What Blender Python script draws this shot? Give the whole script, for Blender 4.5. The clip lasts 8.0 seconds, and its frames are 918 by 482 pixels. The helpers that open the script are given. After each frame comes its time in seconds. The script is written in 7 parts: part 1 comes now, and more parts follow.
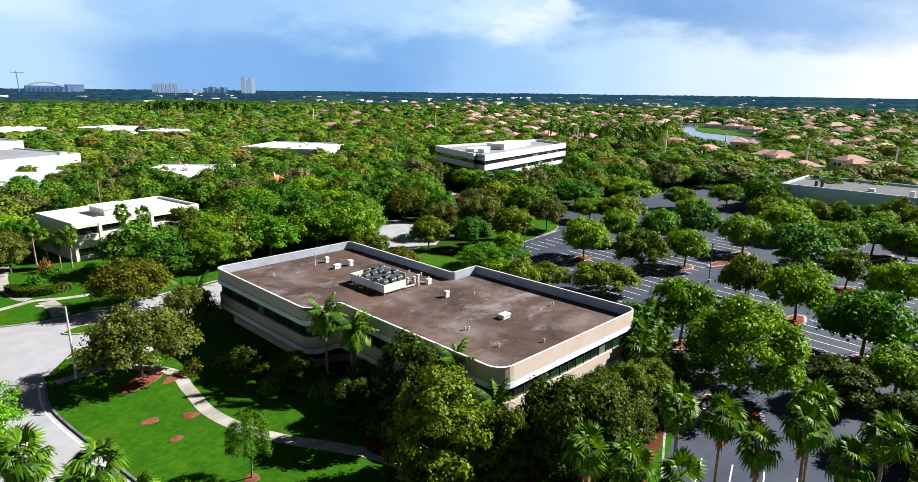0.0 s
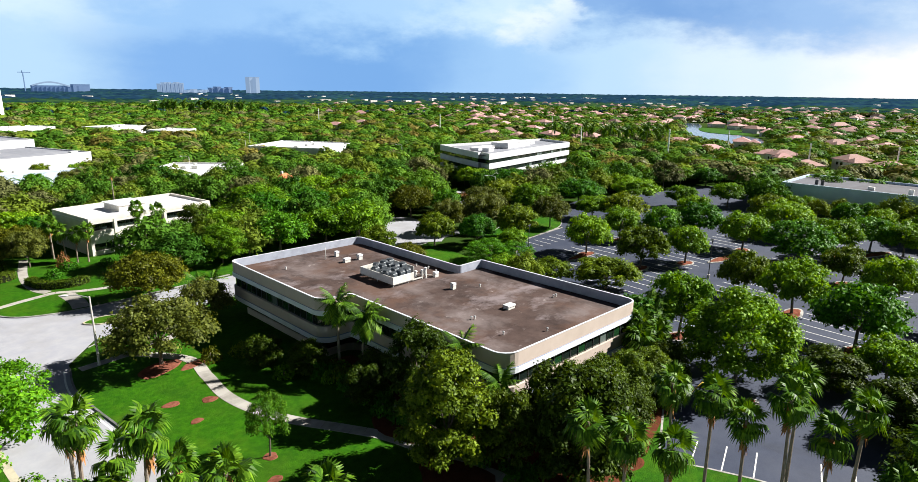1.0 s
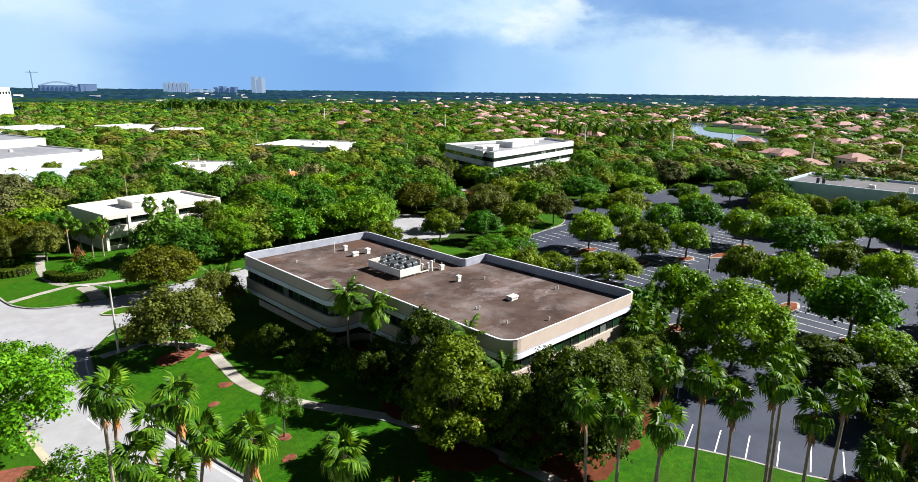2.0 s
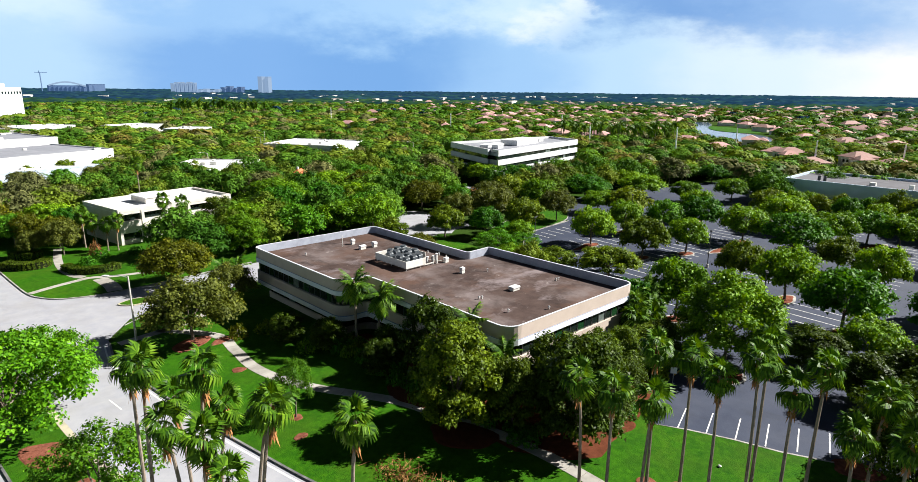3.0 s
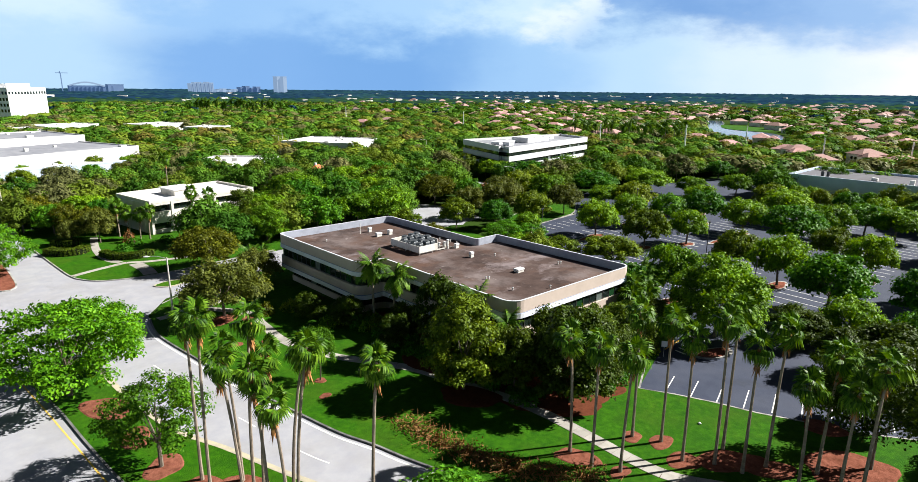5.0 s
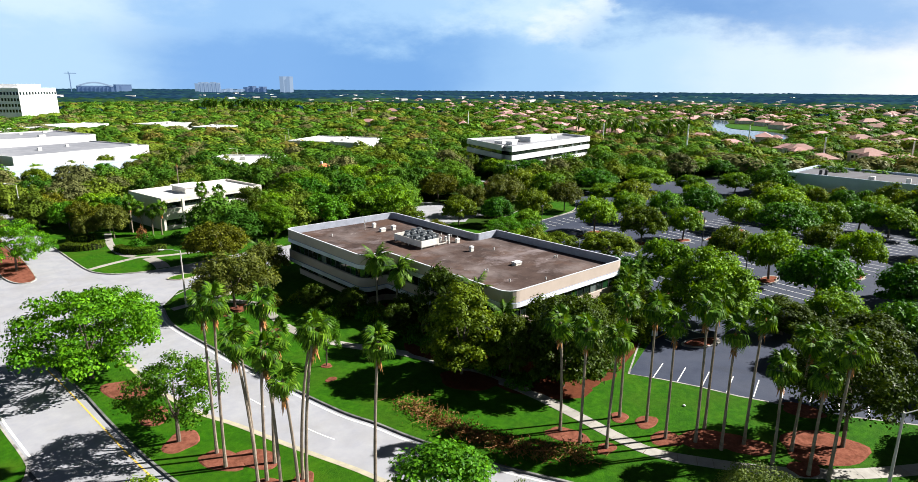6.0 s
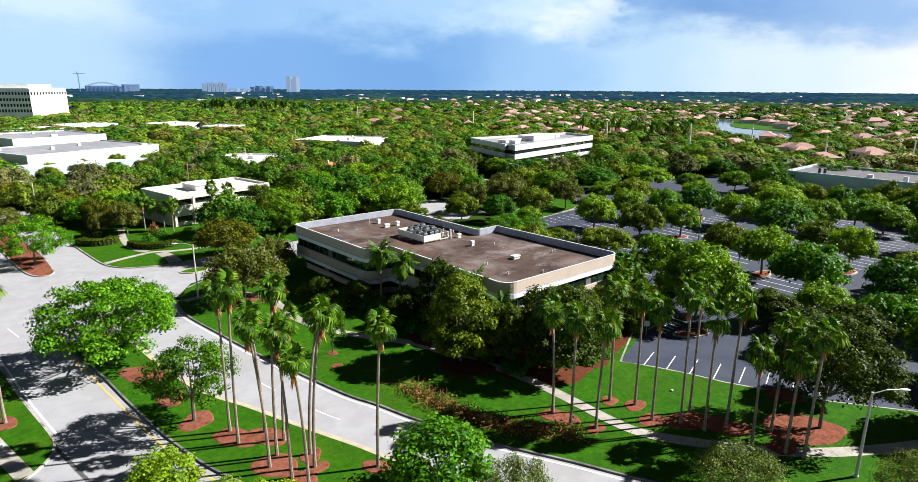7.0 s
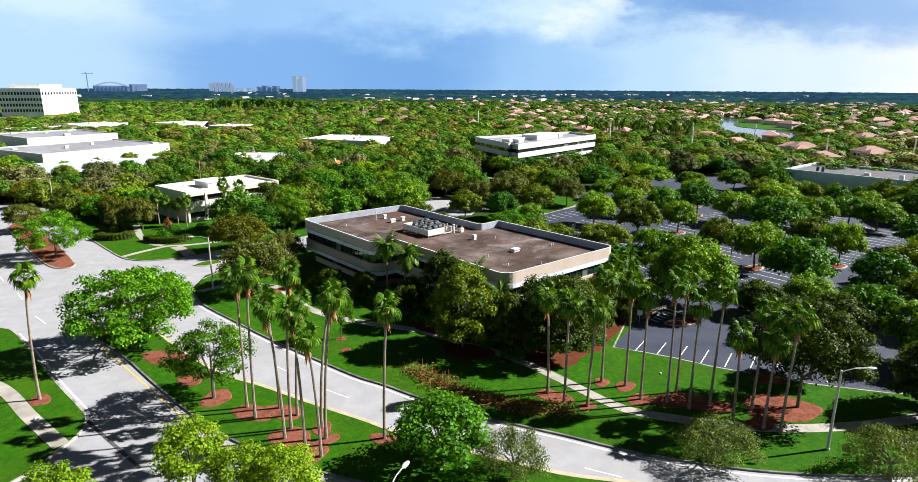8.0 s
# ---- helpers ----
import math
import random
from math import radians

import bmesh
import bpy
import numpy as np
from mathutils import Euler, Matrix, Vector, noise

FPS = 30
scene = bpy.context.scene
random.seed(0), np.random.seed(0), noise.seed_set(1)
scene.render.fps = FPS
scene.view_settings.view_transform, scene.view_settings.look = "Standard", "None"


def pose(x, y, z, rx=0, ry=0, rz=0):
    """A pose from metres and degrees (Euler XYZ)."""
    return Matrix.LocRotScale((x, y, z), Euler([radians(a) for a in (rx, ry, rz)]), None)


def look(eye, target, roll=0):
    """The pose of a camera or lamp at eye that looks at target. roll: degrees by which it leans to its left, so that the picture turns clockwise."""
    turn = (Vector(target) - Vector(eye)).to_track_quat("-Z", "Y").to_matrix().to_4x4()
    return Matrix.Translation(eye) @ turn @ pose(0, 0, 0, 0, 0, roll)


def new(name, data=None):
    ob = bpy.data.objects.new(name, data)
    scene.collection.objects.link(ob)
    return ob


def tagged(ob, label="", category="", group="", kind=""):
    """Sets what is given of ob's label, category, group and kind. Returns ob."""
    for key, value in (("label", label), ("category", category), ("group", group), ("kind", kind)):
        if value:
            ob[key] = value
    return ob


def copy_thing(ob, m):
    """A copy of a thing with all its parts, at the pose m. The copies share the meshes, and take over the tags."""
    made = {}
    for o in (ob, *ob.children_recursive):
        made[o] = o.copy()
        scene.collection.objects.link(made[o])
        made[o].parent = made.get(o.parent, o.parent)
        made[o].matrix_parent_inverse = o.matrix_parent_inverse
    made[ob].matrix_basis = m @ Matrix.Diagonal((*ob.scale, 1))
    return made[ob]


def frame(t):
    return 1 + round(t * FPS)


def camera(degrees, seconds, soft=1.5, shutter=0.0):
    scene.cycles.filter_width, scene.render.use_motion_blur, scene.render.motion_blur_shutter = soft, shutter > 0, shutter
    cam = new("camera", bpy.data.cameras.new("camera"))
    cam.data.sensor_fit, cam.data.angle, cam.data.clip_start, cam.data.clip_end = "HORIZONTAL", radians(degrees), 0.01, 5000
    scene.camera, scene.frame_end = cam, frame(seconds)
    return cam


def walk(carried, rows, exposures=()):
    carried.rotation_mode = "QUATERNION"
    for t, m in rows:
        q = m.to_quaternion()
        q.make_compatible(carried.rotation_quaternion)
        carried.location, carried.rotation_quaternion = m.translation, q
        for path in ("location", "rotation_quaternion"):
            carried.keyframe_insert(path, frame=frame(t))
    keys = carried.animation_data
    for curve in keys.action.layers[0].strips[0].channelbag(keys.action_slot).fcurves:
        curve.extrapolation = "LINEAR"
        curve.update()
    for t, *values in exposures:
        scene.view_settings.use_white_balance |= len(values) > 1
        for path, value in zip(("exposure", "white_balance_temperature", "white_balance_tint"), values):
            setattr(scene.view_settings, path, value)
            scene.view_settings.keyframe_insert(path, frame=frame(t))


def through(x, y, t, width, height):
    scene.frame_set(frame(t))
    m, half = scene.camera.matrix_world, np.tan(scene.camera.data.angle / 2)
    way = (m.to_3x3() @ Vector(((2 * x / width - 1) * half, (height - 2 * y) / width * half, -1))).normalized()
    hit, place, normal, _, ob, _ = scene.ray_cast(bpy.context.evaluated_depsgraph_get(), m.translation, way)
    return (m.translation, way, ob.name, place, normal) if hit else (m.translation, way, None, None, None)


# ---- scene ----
from mathutils import geometry

cam = camera(75.1, 8.0, soft=0.75)
PATH = [
    (0, (-41.203, -28.611, 34.482), (-33.784, -22.374, 32.019), 0.66),
    (0.5, (-42.703, -29.505, 34.537), (-35.302, -23.248, 32.073), 0.66),
    (1, (-43.797, -30.283, 34.415), (-36.417, -24.002, 31.950), 0.68),
    (1.5, (-44.934, -31.161, 34.346), (-37.579, -24.852, 31.878), 0.66),
    (3, (-48.205, -34.362, 34.057), (-40.940, -27.952, 31.580), 0.60),
    (3.5, (-49.486, -35.714, 33.948), (-42.258, -29.264, 31.469), 0.53),
    (4, (-50.855, -37.040, 33.906), (-43.661, -30.554, 31.421), 0.54),
    (4.5, (-52.023, -38.185, 33.736), (-44.869, -31.655, 31.249), 0.52),
    (6, (-55.486, -42.861, 33.893), (-48.435, -36.222, 31.401), 0.41),
    (6.5, (-56.485, -44.449, 33.973), (-49.468, -37.776, 31.476), 0.38),
    (7, (-57.608, -45.977, 34.030), (-50.626, -39.269, 31.529), 0.33),
    (7.5, (-59.015, -47.715, 34.135), (-52.068, -40.973, 31.629), 0.30),
    (8, (-60.580, -49.523, 34.170), (-53.663, -42.751, 31.663), 0.29),
]
walk(cam, [(t, look(e, a, r)) for t, e, a, r in PATH])

# ---------------------------------------------------------------- light
SUN_AZ, SUN_EL = radians(-34), radians(37)
SUN_DIR = Vector((math.cos(SUN_AZ) * math.cos(SUN_EL), math.sin(SUN_AZ) * math.cos(SUN_EL), math.sin(SUN_EL)))
sun = new("sun", bpy.data.lights.new("sun", "SUN"))
sun.data.energy, sun.data.angle, sun.data.color = 5.3, radians(0.5), (1.0, 0.96, 0.90)
sun.matrix_world = look(SUN_DIR * 100, (0, 0, 0))
scene.view_settings.exposure = 1.27

world = bpy.data.worlds.new("world")
scene.world = world
world.use_nodes = True
wn = world.node_tree
wn.nodes.clear()


def wmath(op, a, b=None, clamp=False):
    n = wn.nodes.new("ShaderNodeMath")
    n.operation, n.use_clamp = op, clamp
    for i, s in enumerate((a, b)):
        if s is None:
            continue
        if isinstance(s, (int, float)):
            n.inputs[i].default_value = s
        else:
            wn.links.new(s, n.inputs[i])
    return n.outputs[0]


def wmix(fac, a, b):
    n = wn.nodes.new("ShaderNodeMix")
    n.data_type = "RGBA"
    for s, v in ((n.inputs[0], fac), (n.inputs[6], a), (n.inputs[7], b)):
        if isinstance(v, tuple):
            s.default_value = (*v, 1)
        elif isinstance(v, (int, float)):
            s.default_value = v
        else:
            wn.links.new(v, s)
    return n.outputs[2]


def wramp(fac, stops):
    n = wn.nodes.new("ShaderNodeValToRGB")
    n.color_ramp.interpolation = "EASE"
    el = n.color_ramp.elements
    while len(el) < len(stops):
        el.new(0.5)
    for e, (p, c) in zip(el, stops):
        e.position, e.color = p, (*c, 1) if isinstance(c, tuple) else (c, c, c, 1)
    wn.links.new(fac, n.inputs[0])
    return n.outputs[0]


sky = wn.nodes.new("ShaderNodeTexSky")
sky.sky_type, sky.sun_disc = "NISHITA", False
sky.sun_elevation, sky.sun_rotation = SUN_EL, radians(124)
clear = wn.nodes.new("ShaderNodeMix")
clear.data_type, clear.blend_type = "RGBA", "MULTIPLY"
clear.inputs[0].default_value = 1
wn.links.new(sky.outputs[0], clear.inputs[6])
clear.inputs[7].default_value = (0.024, 0.0228, 0.0235, 1)
way = wn.nodes.new("ShaderNodeTexCoord").outputs["Generated"]
sep = wn.nodes.new("ShaderNodeSeparateXYZ")
wn.links.new(way, sep.inputs[0])
# u runs across the storm front, v is the height over the horizon
u = wmath("ADD", wmath("MULTIPLY", sep.outputs[0], 0.683), wmath("MULTIPLY", sep.outputs[1], -0.731))
v = sep.outputs[2]


def wnoise(scale, detail, stretch, rough=0.55):
    m = wn.nodes.new("ShaderNodeMapping")
    m.inputs["Scale"].default_value = stretch
    wn.links.new(way, m.inputs[0])
    n = wn.nodes.new("ShaderNodeTexNoise")
    n.inputs["Scale"].default_value, n.inputs["Detail"].default_value, n.inputs["Roughness"].default_value = scale, detail, rough
    wn.links.new(m.outputs[0], n.inputs[0])
    return n.outputs[0]


n_big = wnoise(2.0, 4, (1, 1, 3.0))
n_fine = wnoise(6.5, 10, (1, 1, 2.2), 0.62)
n_rain = wnoise(7.0, 2, (1, 1, 0.25))


def across(wobble, fine):
    a = wmath("ADD", wmath("MULTIPLY", wmath("SUBTRACT", n_big, 0.5), wobble), wmath("MULTIPLY", wmath("SUBTRACT", n_rain, 0.5), 0.12))
    a = wmath("ADD", a, wmath("MULTIPLY", wmath("SUBTRACT", n_fine, 0.5), fine))
    return wmath("ADD", wmath("MULTIPLY", wmath("ADD", u, a), 0.5), 0.5)


# rain front: pale at its far side, deep blue in its heart, white where it ends
front = wramp(across(0.16, 0.13), [
    (0.0, (0.56, 0.78, 0.97)), (0.23, (0.50, 0.73, 0.96)), (0.31, (0.235, 0.46, 0.84)), (0.45, (0.20, 0.42, 0.80)),
    (0.55, (0.36, 0.60, 0.92)), (0.63, (0.52, 0.74, 0.97)), (0.73, (0.74, 0.88, 1.0)), (0.82, (0.98, 0.99, 1.0)), (1.0, (0.9, 0.95, 1.0))])
# higher up: pale, blue, a white tower of cloud, then a grey-blue bank
high = wramp(across(0.20, 0.30), [
    (0.0, (0.70, 0.88, 1.0)), (0.24, (0.66, 0.85, 0.99)), (0.34, (0.34, 0.58, 0.92)), (0.47, (0.42, 0.66, 0.95)), (0.54, (0.62, 0.82, 0.99)), (0.575, (0.80, 0.92, 1.0)), (0.605, (0.26, 0.46, 0.80)),
    (0.68, (0.21, 0.40, 0.75)), (0.78, (0.34, 0.54, 0.86)), (0.88, (0.75, 0.88, 1.0))])
lift = wmath("ADD", wmath("MULTIPLY", wmath("SUBTRACT", n_fine, 0.5), 0.17), wmath("MULTIPLY", wmath("SUBTRACT", n_big, 0.5), 0.16))
top = wramp(wmath("ADD", v, lift), [(0.045, 0.0), (0.115, 1.0)])
low = wmix(top, front, high)
fade = wramp(v, [(0.13, 1.0), (0.22, 0.0)])
cloud = wmix(fade, clear.outputs[2], low)
bg = wn.nodes.new("ShaderNodeBackground")
wn.links.new(cloud, bg.inputs[0])
bg.inputs[1].default_value = 0.44
wn.links.new(bg.outputs[0], wn.nodes.new("ShaderNodeOutputWorld").inputs[0])

# ---------------------------------------------------------------- materials


def surf(name, c1, c2, scale=1.0, rough=0.7, bump=0.2, fine=None, stain=None, stain_scale=0.15, stain_amount=0.5, vary=0.0,
         metal=0.0, island=0.0, coords="Object", bump_dist=0.02):
    """A surface with grain, larger stains and small relief."""
    m = bpy.data.materials.new(name)
    m.use_nodes = True
    nt = m.node_tree
    bsdf = nt.nodes["Principled BSDF"]
    bsdf.inputs["Roughness"].default_value, bsdf.inputs["Metallic"].default_value = rough, metal
    bsdf.inputs["Specular IOR Level"].default_value = 0.5 if rough < 0.7 else 0.25 if rough < 0.88 else 0.08 if rough < 0.94 else 0.0
    tc = nt.nodes.new("ShaderNodeTexCoord").outputs[coords]

    def noise_of(s, detail=6, dim=0.6):
        n = nt.nodes.new("ShaderNodeTexNoise")
        n.inputs["Scale"].default_value, n.inputs["Detail"].default_value, n.inputs["Roughness"].default_value = s, detail, dim
        nt.links.new(tc, n.inputs[0])
        return n.outputs[0]

    def mix(fac, a, b, blend="MIX"):
        n = nt.nodes.new("ShaderNodeMix")
        n.data_type, n.blend_type = "RGBA", blend
        for s, val in ((n.inputs[0], fac), (n.inputs[6], a), (n.inputs[7], b)):
            if isinstance(val, tuple):
                s.default_value = (*val, 1)
            elif isinstance(val, (int, float)):
                s.default_value = val
            else:
                nt.links.new(val, s)
        return n.outputs[2]

    def ramp(fac, lo, hi, a=0.0, b=1.0):
        n = nt.nodes.new("ShaderNodeMapRange")
        n.inputs[1].default_value, n.inputs[2].default_value, n.inputs[3].default_value, n.inputs[4].default_value = lo, hi, a, b
        nt.links.new(fac, n.inputs[0])
        return n.outputs[0]

    col = mix(ramp(noise_of(scale), 0.3, 0.7), c1, c2)
    if stain:
        col = mix(ramp(noise_of(stain_scale, 5, 0.65), 0.45, 0.65, 0, stain_amount), col, stain)
    if vary:
        info = nt.nodes.new("ShaderNodeObjectInfo").outputs["Random"]
        hsv = nt.nodes.new("ShaderNodeHueSaturation")
        nt.links.new(ramp(info, 0, 1, 1 - vary, 1 + vary), hsv.inputs["Value"])
        nt.links.new(ramp(info, 0, 1, 0.5 + vary * 0.04, 0.5 - vary * 0.04), hsv.inputs["Hue"])
        nt.links.new(col, hsv.inputs["Color"])
        col = hsv.outputs[0]
    if island:
        geo = nt.nodes.new("ShaderNodeNewGeometry").outputs["Random Per Island"]
        hsv = nt.nodes.new("ShaderNodeHueSaturation")
        nt.links.new(ramp(geo, 0, 1, 1 - island, 1 + island), hsv.inputs["Value"])
        nt.links.new(ramp(geo, 0, 1, 0.5 + island * 0.025, 0.5 - island * 0.025), hsv.inputs["Hue"])
        nt.links.new(col, hsv.inputs["Color"])
        col = hsv.outputs[0]
    nt.links.new(col, bsdf.inputs["Base Color"])
    if bump:
        b = nt.nodes.new("ShaderNodeBump")
        b.inputs["Strength"].default_value, b.inputs["Distance"].default_value = bump, bump_dist
        nt.links.new(noise_of(fine or scale * 8), b.inputs["Height"])
        nt.links.new(b.outputs[0], bsdf.inputs["Normal"])
    nt.links.new(ramp(noise_of((fine or scale * 8) * 0.5, 3), 0.3, 0.7, max(rough - 0.1, 0.02), min(rough + 0.1, 1)), bsdf.inputs["Roughness"])
    return m


def leafy(name, c1, c2, island=0.45, vary=0.24, through=0.2, gloss=0.10):
    """Leaves: colour differs leaf by leaf and tree by tree, some light comes through."""
    # tone range widened so the leaf colour itself carries lit-and-shaded contrast
    m = surf(name, tuple(c * 0.58 for c in c1), tuple(c * 1.0 for c in c2), 0.35, 0.5, 0, island=island, vary=vary)
    m.node_tree.nodes["Principled BSDF"].inputs["Specular IOR Level"].default_value = gloss
    nt = m.node_tree
    bsdf = nt.nodes["Principled BSDF"]
    tr = nt.nodes.new("ShaderNodeBsdfTranslucent")
    src = bsdf.inputs["Base Color"].links[0].from_socket
    g = nt.nodes.new("ShaderNodeHueSaturation")
    g.inputs["Saturation"].default_value, g.inputs["Value"].default_value, g.inputs["Hue"].default_value = 1.15, 1.6, 0.482
    nt.links.new(src, g.inputs["Color"])
    nt.links.new(g.outputs[0], tr.inputs[0])
    mx = nt.nodes.new("ShaderNodeMixShader")
    mx.inputs[0].default_value = through
    nt.links.new(bsdf.outputs[0], mx.inputs[1])
    nt.links.new(tr.outputs[0], mx.inputs[2])
    nt.links.new(mx.outputs[0], nt.nodes["Material Output"].inputs[0])
    return m


def glass(name, tint, rough=0.04):
    m = surf(name, tint, tint, 1.0, rough, 0.02, fine=0.4)
    b = m.node_tree.nodes["Principled BSDF"]
    b.inputs["Specular IOR Level"].default_value = 0.8
    b.inputs["IOR"].default_value = 1.6
    return m


